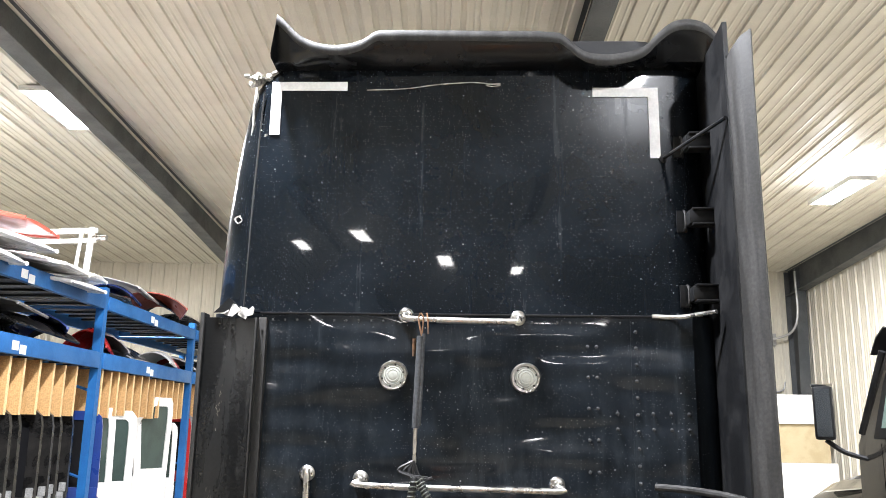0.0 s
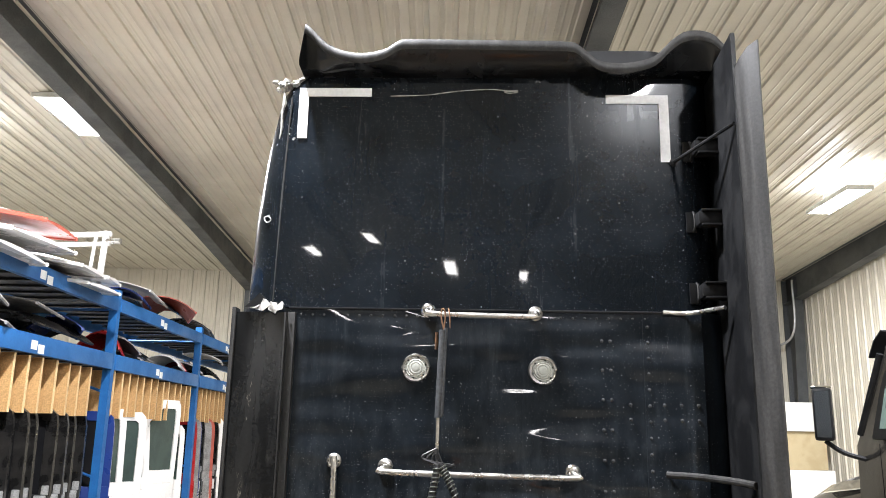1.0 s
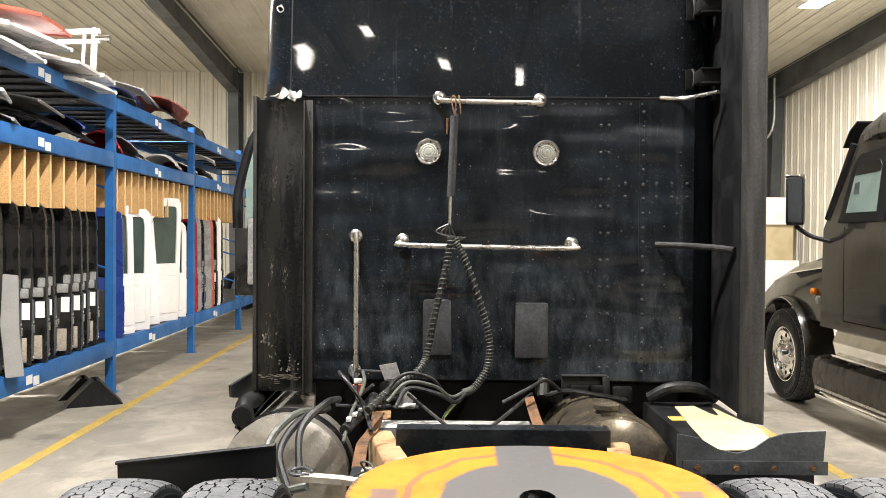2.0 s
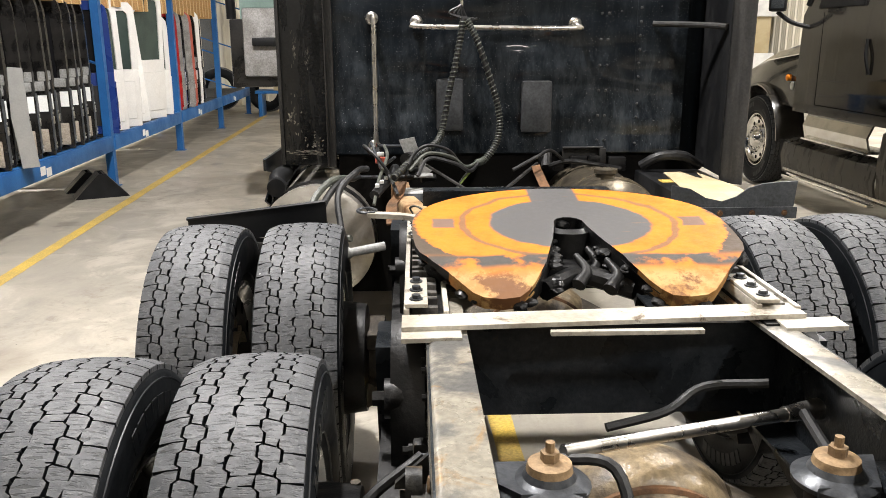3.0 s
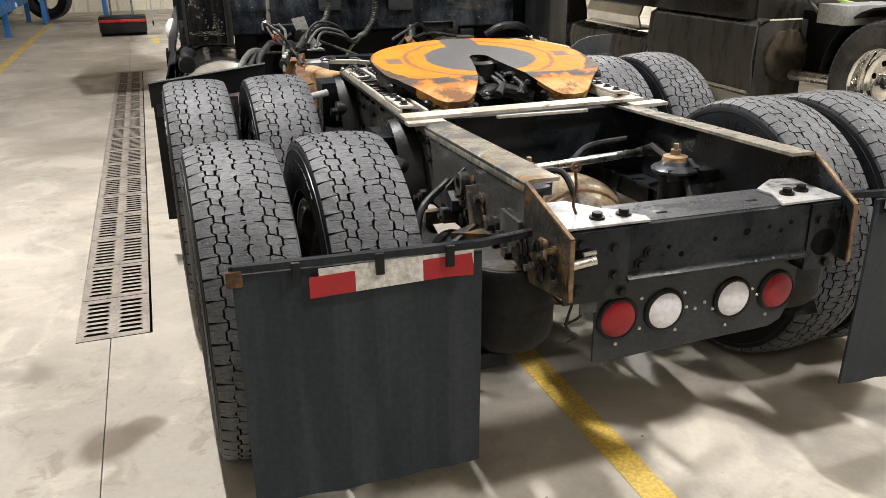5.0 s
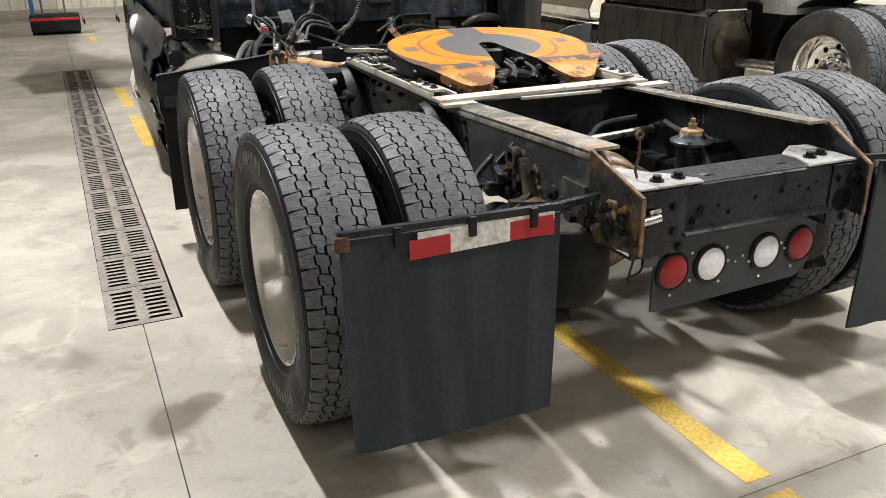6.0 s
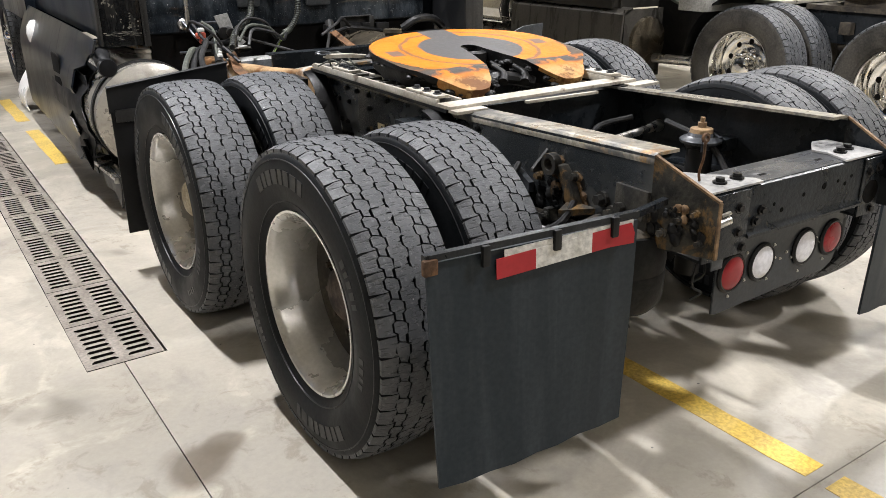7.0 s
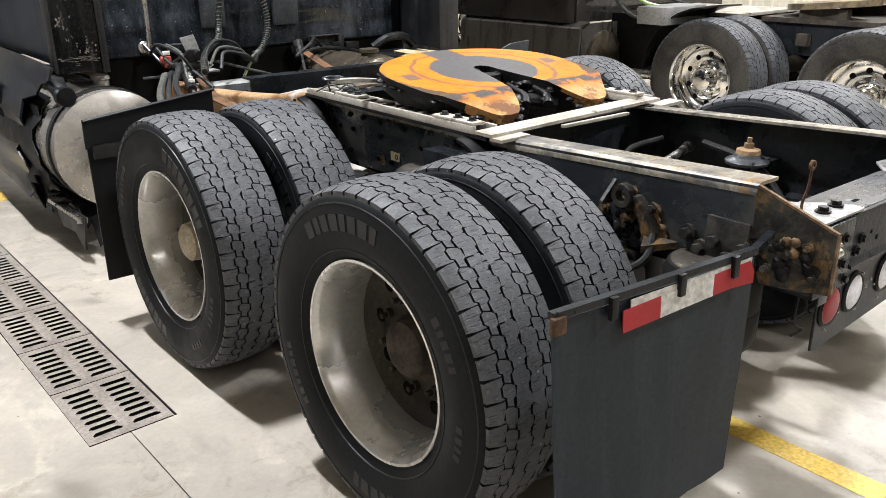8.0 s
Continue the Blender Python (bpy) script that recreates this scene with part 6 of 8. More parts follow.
def build_cab(T):
    Y = 3.64
    # lower body of the sleeper and the cab ahead of it
    bm = bmesh.new()

    def ring(z, xl, xr, yb, yf, r=0.1):
        pts = [(xl, yf, z)]
        pts += [(xl + r - r * math.cos(a), yb + r - r * math.sin(a), z) for a in (math.pi / 2 * k / 6 for k in range(7))]
        pts += [(xr - r + r * math.sin(a), yb + r - r * math.cos(a), z) for a in (math.pi / 2 * k / 6 for k in range(7))]
        return pts + [(xr, yf, z)]
    loft(bm, [ring(z, -1.04, 1.34, Y + 0.012, 6.4, 0.08) for z in (1.02, 1.3, 2.0, 2.5)])
    part("sleeper_body", bm, M["skirt"], T, "black painted sleeper body")
    bm = bmesh.new()
    levels = [(2.506, -1.045), (2.7, -1.04), (2.95, -1.03), (3.2, -1.005), (3.4, -0.98), (3.55, -0.955), (3.66, -0.93), (3.735, -0.88)]
    loft(bm, [ring(z, x, 1.34, Y + 0.003 + 0.012 * max(0, z - 3.4), 6.4 - 0.2 * (z - 2.5), 0.16) for z, x in levels])
    part("upper_body", bm, M["paint"], T, "glossy black upper sleeper panel with scratches and dust")
    bm = bmesh.new()
    loft(bm, [ring(z, x, 1.3 - 0.3 * (z - 3.7), Y + 0.12, 6.2 - (z - 3.7), 0.2) for z, x in ((3.7, -0.9), (3.85, -0.7), (3.95, -0.4))])
    part("roof_cap", bm, M["plastic"], T)
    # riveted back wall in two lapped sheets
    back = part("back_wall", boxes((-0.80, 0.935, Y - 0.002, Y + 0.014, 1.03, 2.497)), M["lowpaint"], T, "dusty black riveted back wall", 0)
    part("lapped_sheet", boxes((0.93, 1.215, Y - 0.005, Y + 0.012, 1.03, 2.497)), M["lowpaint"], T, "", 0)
    bm = bmesh.new()
    for x, z0 in ((0.732, 1.1), (0.772, 1.1), (0.952, 1.08)):
        z = z0
        while z < 2.48:
            lathe(bm, [(0.0085, Y + 0.001), (0.008, Y - 0.006), (0.004, Y - 0.0085), (0.001, Y - 0.009)], 8, "y", (x, -0.003 if x > 0.9 else 0, z))
            z += 0.075 if x > 0.9 else 0.14
    for z in (1.99, 2.06):
        for x in (0.86, 1.02, 1.1, 1.18):
            lathe(bm, [(0.0085, Y + 0.001), (0.008, Y - 0.006), (0.004, Y - 0.0085), (0.001, Y - 0.009)], 8, "y", (x, -0.003, z))
    for k in range(30):
        lathe(bm, [(0.006, Y + 0.001), (0.0055, Y - 0.005), (0.001, Y - 0.007)], 8, "y", (-0.74 + 0.058 * k, 0, 2.47))
    small("rivet", bm, M["rivet"], back)
    bm = bmesh.new()
    box(bm, -0.8, 1.035, Y - 0.01, Y + 0.006, 2.497, 2.506, 0.002)
    part("seam_trim", bm, M["plastic"], T)
    bm = bmesh.new()
    tube(bm, bend([(1.03, Y - 0.012, 2.502), (1.15, Y - 0.03, 2.497), (1.27, Y - 0.2, 2.5)]), 0.011, 8)
    part("seam_bracket", bm, M["chrome"], T, "bent steel seam bracket")
    bm = bmesh.new()
    tube(bm, bend([(1.015, Y - 0.02, 1.742), (1.14, Y - 0.1, 1.738), (1.24, Y - 0.28, 1.73), (1.29, Y - 0.4, 1.72)]), 0.016, 10)
    part("stay_bar", bm, M["dullplastic"], T, "grey steel stay bar to the side fairing")
    # broken left side fairing stub
    bm = boxes((-1.045, -0.805, 3.575, 3.59, 0.975, 2.47), bevel=0.003)
    plate = part("fairing_stub", bm, M["brownplate"], T, "grimy flat stub of the broken side fairing")
    bm = boxes((-1.06, -1.042, 3.56, 3.64, 0.98, 2.49), (-0.805, -0.797, 3.565, 3.64, 0.96, 2.47), (-0.797, -0.76, 3.6, 3.64, 0.96, 2.475), bevel=0.002)
    pieces("edge_strip", bm, M["dullplastic"], plate)
    bm = bmesh.new()
    for k in range(14):
        bolt(bm, (-0.778, 3.598, 1.05 + 0.105 * k), "-y", 0.004, 0.004)
    small("screw", bm, M["dullplastic"], plate)
    bm = bmesh.new()
    shards(bm, (-0.92, 3.56, 2.497), (0.1, 0.01, 0.006), 5, 0.004)
    shards(bm, (-0.89, 3.7, 3.715), (0.075, 0.035, 0.016), 16, 0.012, "z")
    shards(bm, (-0.9, 3.68, 3.69), (0.05, 0.01, 0.03), 8, 0.006)
    shards(bm, (-0.84, 3.635, 3.4), (0.02, 0.003, 0.02), 4, 0.004)
    tube(bm, bend([(-0.935, 3.66, 2.98), (-0.96, 3.655, 2.965), (-0.945, 3.652, 2.94), (-0.925, 3.655, 2.955), (-0.94, 3.655, 2.975)], 4), 0.0035, 5)
    tube(bm, bend([(-0.9, 3.652, 2.95), (-0.905, 3.65, 2.9), (-0.903, 3.65, 2.86)], 3), 0.003, 5)
    tube(bm, [(-0.905, 3.675, 3.66), (-0.898, 3.665, 3.6), (-0.91, 3.67, 3.54), (-0.905, 3.668, 3.46), (-0.915, 3.675, 3.4)], [0.004, 0.012, 0.006, 0.008, 0.003], 5)
    tagged(small("torn_edge", bm, M["torn"], T), "torn white fibreglass edges")
    bm = bmesh.new()
    tube(bm, [(-0.885, Y + 0.006, 2.53), (-0.875, Y + 0.006, 3.1), (-0.855, Y + 0.008, 3.62)], 0.005, 6)
    part("panel_seam", bm, M["dullplastic"], T, "raised seam beside the panel's edge")
    bm = bmesh.new()
    for x, z, w, h, n in ((-0.9, 1.045, 0.09, 0.012, 9), (-0.87, 1.1, 0.03, 0.035, 5), (-0.97, 1.6, 0.012, 0.07, 4), (-0.9, 1.55, 0.008, 0.06, 2), (-0.95, 2.05, 0.01, 0.05, 3), (-0.98, 1.25, 0.025, 0.05, 5)):
        for _ in range(n * 5):
            cx, cz, a0 = x + random.gauss(0, w * 0.75), z + random.gauss(0, h * 0.8), random.uniform(-0.5, 0.5)
            out = []
            for k in range(9):
                a = 2 * math.pi * k / 9
                u, v = random.uniform(0.06, 0.26) * w * math.cos(a), random.uniform(0.05, 0.24) * h * math.sin(a)
                out.append((min(-0.815, max(-1.035, cx + u + v * a0)), max(0.98, cz + v)))
            prism(bm, out, 3.5742, 3.576, "y")
    small("paint_scar", bm, M["scar"], T)
    bm = bmesh.new()
    prism(bm, [(-1.0, 2.49), (-0.93, 2.56), (-0.86, 2.5)], 3.56, 3.572, "y")
    part("broken_corner", bm, M["plastic"], T)
    # roof lip
    keys = [(-0.798, 3.79), (-0.777, 3.967), (-0.74, 3.936), (-0.657, 3.852), (-0.552, 3.808), (-0.448, 3.802), (-0.353, 3.826), (-0.291, 3.868), (-0.238, 3.878), (-0.008, 3.877), (0.305, 3.873), (0.577, 3.867), (0.64, 3.842),
            (0.724, 3.769), (0.807, 3.75), (0.912, 3.756), (1.016, 3.79), (1.089, 3.863), (1.163, 3.92), (1.246, 3.931), (1.319, 3.905), (1.377, 3.831), (1.398, 3.737)]
    keys = keys[:1] + [(p.x, p.z) for p in bend([(x, 0, z) for x, z in keys[1:]], 3)]
    bm = bmesh.new()
    loft(bm, [[(x, 3.505, z), (x, 3.5, z - 0.03), (x, 3.51, z - 0.048), (x, 3.57, min(z - 0.05, 3.745)), (x, 3.66, 3.733), (x, 3.95, 3.74), (x, 3.95, max(z, 3.78)), (x, 3.62, z + 0.01)] for x, z in keys])
    lip = part("roof_lip", bm, M["roof_lip"], T, "curved black plastic roof fairing lip", 50)
    bm = bmesh.new()
    sheet(bm, [[(x, 3.503, z + 0.004), (x, 3.496, z - 0.012), (x, 3.496, z - 0.034), (x, 3.504, z - 0.05)] for x, z in keys[1:]], -0.004)
    part("lip_edge", bm, M["dullplastic"], lip, "lighter grey front edge", 50)
    # right side fairing: inner skin and a flared rubber edge
    bm = bmesh.new()
    sheet(bm, [[(1.35, 4.3, z), (1.345, 3.75, z), (1.33, 3.45, z), (1.314, 3.2, z)] for z in (0.96, 1.6, 2.4, 3.2, 3.6, 3.76)], 0.02)
    ext = part("side_fairing", bm, M["plastic"], T, "black side fairing with flared rubber edge")
    bm = bmesh.new()
    sheet(bm, [[(1.312, 3.215, z - 0.1 * (z > 3.5)), (1.325, 3.18, z - 0.06 * (z > 3.5)), (1.35, 3.13, z - 0.02 * (z > 3.5)), (1.38 + 0.012 * max(0, z - 3.3), 3.10, z)] for z in (0.93, 1.5, 2.0, 2.6, 3.1, 3.4, 3.6, 3.67)], 0.014)
    part("rubber_edge", bm, M["dullplastic"], ext, "flared grey-black rubber edge")
    for z in (3.33, 2.96, 2.60):
        bm = boxes((1.2, 1.33, Y - 0.1, Y - 0.004, z - 0.036, z + 0.036), bevel=0.02)
        box(bm, 1.165, 1.215, Y - 0.012, Y + 0.002, z - 0.055, z + 0.05, 0.004)
        box(bm, 1.215, 1.32, Y - 0.11, Y - 0.04, z + 0.03, z + 0.042, 0.005)
        box(bm, 1.215, 1.32, Y - 0.11, Y - 0.04, z - 0.042, z - 0.03, 0.005)
        part("fairing_bracket", bm, M["plastic"], T, "moulded black fairing bracket")
        bm = bmesh.new()
        tube(bm, bend([(1.2, Y - 0.004, z + 0.05), (1.2, Y - 0.03, z + 0.03), (1.2, Y - 0.03, z - 0.03), (1.2, Y - 0.004, z - 0.05)]), 0.006, 6)
        part("bracket_clip", bm, M["dullplastic"], T)
    bm = bmesh.new()
    tube(bm, [(1.118, Y - 0.015, 3.272), (1.285, 3.2, 3.31)], 0.009, 8)
    bolt(bm, (1.118, Y - 0.004, 3.272), "-y", 0.014, 0.012)
    part("stay_rod", bm, M["plastic"], T, "thin black stay rod")
    # tape corners
    for xs in (((-0.815, -0.435, 3.625, 3.672), (-0.815, -0.765, 3.392, 3.625)), ((0.785, 1.105, 3.592, 3.64), (1.055, 1.105, 3.275, 3.592))):
        bm = boxes(*[(a, b, Y - 0.0028 + 0.012 * max(0, c - 3.4), Y + 0.004, c, d) for a, b, c, d in xs])
        part("tape_strip", bm, M["tape"], T, "white tape in an L at the panel corner", 0)
    bm = bmesh.new()
    tube(bm, bend([(-0.335, Y + 0.001, 3.628), (-0.15, Y + 0.001, 3.635), (0.0, Y + 0.001, 3.655), (0.1, Y + 0.001, 3.664), (0.2, Y + 0.001, 3.668), (0.28, Y + 0.001, 3.66), (0.33, Y + 0.001, 3.655), (0.29, Y + 0.001, 3.648), (0.26, Y + 0.001, 3.655), (0.33, Y + 0.001, 3.664)]), 0.0028, 5)
    part("scratch", bm, M["torn"], T, "white scratch through the paint")
    # work lamps
    for x, z in ((-0.165, 2.217), (0.446, 2.212)):
        bm = bmesh.new()
        lathe(bm, [(0.07, Y + 0.003), (0.07, Y - 0.008), (0.064, Y - 0.017), (0.055, Y - 0.016), (0.053, Y - 0.008)], 36, "y", (x, 0, z))
        w = part("work_lamp", bm, M["chrome"], T, "round clear work lamp with chrome bezel")
        bm = bmesh.new()
        lathe(bm, [(0.054, Y - 0.008), (0.048, Y - 0.013), (0.044, Y - 0.0115), (0.038, Y - 0.0165), (0.034, Y - 0.0145), (0.026, Y - 0.0185), (0.022, Y - 0.0165), (0.014, Y - 0.0195), (0.004, Y - 0.0185)], 32, "y", (x, 0, z))
        part("lens", bm, M["lens"], w)
        bm = bmesh.new()
        for k in range(6):
            a = k * math.pi / 3 + 0.3
            bolt(bm, (x + 0.05 * math.cos(a), Y - 0.012, z + 0.05 * math.sin(a)), "-y", 0.003, 0.004)
        small("screw", bm, M["grease"], w)
    grab_handle(T, (-0.112, Y, 2.497), (0.412, Y, 2.488))
    grab_handle(T, (-0.297, Y, 1.755), (0.582, Y, 1.744))
    grab_handle(T, (-0.542, Y, 1.775), (-0.542, Y, 1.075), dip=0.012)
    for x0, x1, z0, z1 in ((0.29, 0.462, 1.148, 1.437), (-0.188, -0.038, 1.16, 1.45)):
        part("vent_cover", boxes((x0, x1, Y - 0.045, Y + 0.003, z0, z1), bevel=0.018), M["pad"], T, "grey rounded plastic vent cover")


def build_hoses(T):
    # spring hanger and the wrapped hoses that hang from it
    bm = bmesh.new()
    tube(bm, [(-0.035, 3.545, 2.39), (-0.05, 3.55, 1.98)], 0.017, 14)
    tube(bm, [(-0.02, 3.54, 2.40), (-0.034, 3.545, 1.99)], 0.009, 8)
    h = part("hose_spring", bm, M["pad"], T, "grey hose support spring tube on a wire hook")
    bm = bmesh.new()
    tube(bm, bend([(-0.03, 3.545, 2.39), (-0.045, 3.56, 2.46), (-0.04, 3.57, 2.497), (-0.025, 3.56, 2.47), (-0.03, 3.545, 2.39)]), 0.004, 6)
    tube(bm, bend([(0.0, 3.545, 2.4), (-0.005, 3.56, 2.47), (-0.01, 3.58, 2.5)]), 0.004, 6)
    tube(bm, [(-0.065, 3.565, 2.38), (-0.065, 3.57, 2.3)], 0.008, 8)
    part("hook", bm, M["rust"], h, "rusty wire hook")
    bm = bmesh.new()
    tube(bm, [(-0.05, 3.55, 1.98), (-0.052, 3.55, 1.83)], 0.009, 8)
    part("rod", bm, M["chrome"], h)
    bm = bmesh.new()
    for k in range(5):
        tube(bm, bend([(-0.055, 3.54, 1.84), (-0.06 + 0.025 * k - 0.06, 3.53, 1.80 - 0.008 * k), (-0.05 + 0.02 * k, 3.52, 1.77), (-0.04, 3.52, 1.75)]), 0.007, 6)
    part("cord_knot", bm, M["hose"], h)
    routes = [([(-0.045, 3.5, 1.77), (-0.075, 3.48, 1.6), (-0.12, 3.46, 1.4), (-0.16, 3.44, 1.2), (-0.2, 3.38, 1.12), (-0.32, 3.3, 1.05), (-0.42, 3.1, 0.98)], 0.016),
              ([(-0.03, 3.5, 1.77), (0.03, 3.48, 1.65), (0.11, 3.46, 1.42), (0.15, 3.44, 1.25), (0.135, 3.42, 1.12), (0.07, 3.4, 1.03), (0.02, 3.38, 1.01)], 0.016)]
    for pts, r in routes:
        line = bend(pts, 14)
        bm = bmesh.new()
        tube(bm, line, r, 12)
        hose = part("air_hose", bm, M["hose"], T, "black hose bundle in spiral wrap")
        bm = bmesh.new()
        spiral = []
        for i in range(0, len(line) * 6):
            u = i / 6
            k = min(int(u), len(line) - 2)
            p = line[k].lerp(line[k + 1], u - k)
            d = (line[k + 1] - line[k]).normalized()
            e = d.orthogonal().normalized()
            f = d.cross(e)
            a = i * 0.62
            spiral.append(p + (r + 0.001) * (e * math.cos(a) + f * math.sin(a)))
        tube(bm, spiral, 0.0035, 5)
        part("spiral_wrap", bm, M["hosegrey"], hose)
    for pts, r, m in (([(0.02, 3.38, 1.01), (-0.05, 3.35, 0.99), (-0.13, 3.3, 1.09), (-0.25, 3.28, 1.12), (-0.33, 3.26, 1.06), (-0.36, 3.2, 0.97)], 0.009, "hose"), ([(0.03, 3.37, 1.02), (-0.04, 3.33, 1.0), (-0.12, 3.28, 1.06), (-0.25, 3.26, 1.08), (-0.34, 3.2, 1.0)], 0.009, "hosegrey"),
                      ([(0.03, 3.36, 1.01), (-0.02, 3.3, 0.98), (-0.1, 3.24, 1.03), (-0.24, 3.22, 1.06), (-0.3, 3.15, 0.98)], 0.01, "hose"), ([(0.02, 3.38, 1.0), (-0.03, 3.36, 0.95), (-0.075, 3.34, 0.9)], 0.008, "green"), ([(0.01, 3.37, 1.0), (-0.05, 3.35, 0.94), (-0.09, 3.33, 0.88)], 0.005, "hosegrey"),
                      ([(-0.075, 3.34, 0.9), (-0.09, 3.33, 0.86), (-0.08, 3.32, 0.84)], 0.003, "tape"), ([(-0.075, 3.34, 0.9), (-0.07, 3.33, 0.87), (-0.06, 3.32, 0.85)], 0.003, "yellow"),
                      ([(-0.62, 3.1, 0.98), (-0.72, 2.9, 1.0), (-0.8, 2.75, 0.9), (-0.72, 2.6, 0.78), (-0.6, 2.55, 0.8)], 0.0165, "hosegrey"), ([(-0.6, 3.1, 0.99), (-0.69, 2.92, 0.98), (-0.75, 2.75, 0.88), (-0.68, 2.6, 0.75)], 0.0165, "hose"), ([(-0.56, 3.15, 1.02), (-0.6, 3.0, 1.03), (-0.68, 2.85, 0.95), (-0.66, 2.7, 0.8)], 0.0165, "hose"),
                      ([(-0.52, 3.5, 1.08), (-0.5, 3.35, 1.0), (-0.45, 3.2, 0.98), (-0.4, 3.05, 0.9)], 0.0095, "hose"), ([(-0.48, 3.45, 1.1), (-0.46, 3.3, 1.06), (-0.5, 3.15, 0.96), (-0.52, 3.0, 0.86)], 0.009, "hosegrey"), ([(-0.56, 3.5, 1.05), (-0.58, 3.3, 1.12), (-0.5, 3.2, 1.06), (-0.42, 3.2, 0.94)], 0.009, "hose"), ([(0.2, 3.2, 1.0), (0.33, 3.25, 1.06), (0.42, 3.35, 1.08), (0.5, 3.4, 1.02)], 0.0095, "hose")):
        bm = bmesh.new()
        tube(bm, bend(pts, 8), r, 8)
        part("air_line", bm, M[m], T)
    # connector block and bent bracket left of the hoses
    bm = bmesh.new()
    prism(bm, [(-0.4, 1.13), (-0.315, 1.145), (-0.285, 1.05), (-0.255, 1.0), (-0.21, 0.965), (-0.245, 0.94), (-0.31, 0.945), (-0.36, 1.03)], 3.45, 3.46, "y")
    box(bm, -0.32, -0.215, 3.36, 3.45, 0.935, 0.945, 0.002)
    bmesh.ops.triangulate(bm, faces=[f for f in bm.faces if len(f.verts) > 4])
    part("hose_bracket", bm, M["palegrey"], T, "bent bare steel hose bracket")
    bm = bmesh.new()
    for a, b, r in (((-0.36, 3.4, 1.03), (-0.345, 3.46, 1.03), 0.036), ((-0.33, 3.36, 1.035), (-0.32, 3.45, 1.04), 0.026), ((-0.43, 3.38, 0.97), (-0.3, 3.42, 0.975), 0.02), ((-0.46, 3.36, 0.93), (-0.3, 3.4, 0.94), 0.016), ((-0.28, 3.4, 0.92), (-0.2, 3.42, 0.925), 0.018)):
        tube(bm, [a, b], r, 12)
    pieces("air_coupling", bm, M["grease"], T, "black air coupling")
    bm = bmesh.new()
    for a, b in (((-0.56, 3.6, 1.1), (-0.5, 3.45, 0.98)), ((-0.56, 3.6, 1.08), (-0.33, 3.5, 1.09)), ((-0.62, 3.5, 0.92), (-0.4, 3.42, 0.93)), ((-0.5, 3.42, 0.98), (-0.42, 3.36, 1.05))):
        tube(bm, [a, b], 0.008, 8)
    pieces("stay_wire", bm, M["castgrey"], T, "grey steel stay")
    part("red_valve", boxes((-0.53, -0.47, 3.42, 3.45, 1.005, 1.04), (-0.512, -0.488, 3.422, 3.446, 0.975, 1.005), bevel=0.008), M["salmon"], T, "red and white valve knob")
    part("valve_tag", boxes((-0.52, -0.48, 3.41, 3.422, 1.047, 1.07), bevel=0.003), M["paper"], T)
    # drooping steel straps either side, black stay legs
    for pts, w, m in (([(-0.385, 3.25, 0.93), (-0.4, 3.12, 0.885), (-0.43, 2.98, 0.86), (-0.42, 2.7, 0.83)], 0.055, "rust"), ([(0.335, 3.32, 1.0), (0.35, 3.08, 0.93), (0.385, 2.85, 0.872), (0.4, 2.7, 0.85)], 0.045, "rust")):
        bm = bmesh.new()
        line = bend(pts, 5)
        sheet(bm, [[p + Vector((-w / 2, 0, 0)), p + Vector((w / 2, 0, 0.01))] for p in line], 0.008)
        part("steel_strap", bm, M[m], T, "rusty bent steel strap")
    bm = bmesh.new()
    tube(bm, [(-0.25, 3.38, 1.0), (-0.03, 2.92, 0.93)], 0.008, 8)
    tube(bm, [(0.36, 3.42, 1.0), (0.1, 2.92, 0.925)], 0.009, 8)
    tube(bm, [(0.43, 3.55, 0.96), (0.44, 3.6, 1.04)], 0.03, 10)
    pieces("support_strut", bm, M["dullplastic"], T)
    bm = bmesh.new()
    for x, y, z, s in ((0.43, 3.58, 1.0, 0.035), (0.5, 3.55, 0.97, 0.03), (0.62, 3.58, 0.99, 0.045), (0.71, 3.58, 1.0, 0.03), (0.84, 3.58, 0.98, 0.05)):
        box(bm, x - s, x + s, y - 0.02, y + 0.03, z - s, z + s * 0.6, 0.008)
    tube(bm, bend([(0.44, 3.52, 0.97), (0.55, 3.5, 1.0), (0.7, 3.5, 0.98), (0.85, 3.52, 0.95)]), 0.014, 8)
    pieces("valve_block", bm, M["grease"], T, "greasy black valve below the back wall")
    bm = bmesh.new()
    tube(bm, bend([(-0.42, 3.42, 0.98), (-0.46, 3.25, 0.94), (-0.52, 3.05, 0.9)]), 0.026, 10)
    tag = part("cable_sleeve", bm, M["hose"], T, "black cable sleeve with white marks")
    bm = bmesh.new()
    for k in range(3):
        box(bm, -0.475 - 0.02 * k, -0.455 - 0.02 * k, 3.2 - 0.07 * k, 3.24 - 0.07 * k, 0.953 - 0.008 * k, 0.967 - 0.008 * k)
    small("printed_mark", bm, M["paper"], tag)
    bm = boxes((0.533, 0.765, 3.615, 3.62, 0.985, 1.06), (0.533, 0.765, 3.58, 3.62, 1.06, 1.066), bevel=0.002)
    box(bm, 0.74, 0.775, 3.57, 3.61, 0.96, 1.06, 0.004)
    part("lower_bracket", bm, M["dullplastic"], T, "scuffed steel bracket under the back wall")
    # near-black sheet added for the shade below the back wall
    part("underbody_shade", boxes((-0.75, 1.33, 3.66, 3.69, 0.2, 1.03)), M["recess_shade"], T)
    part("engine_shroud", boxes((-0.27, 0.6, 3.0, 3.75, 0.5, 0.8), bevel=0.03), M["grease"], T)


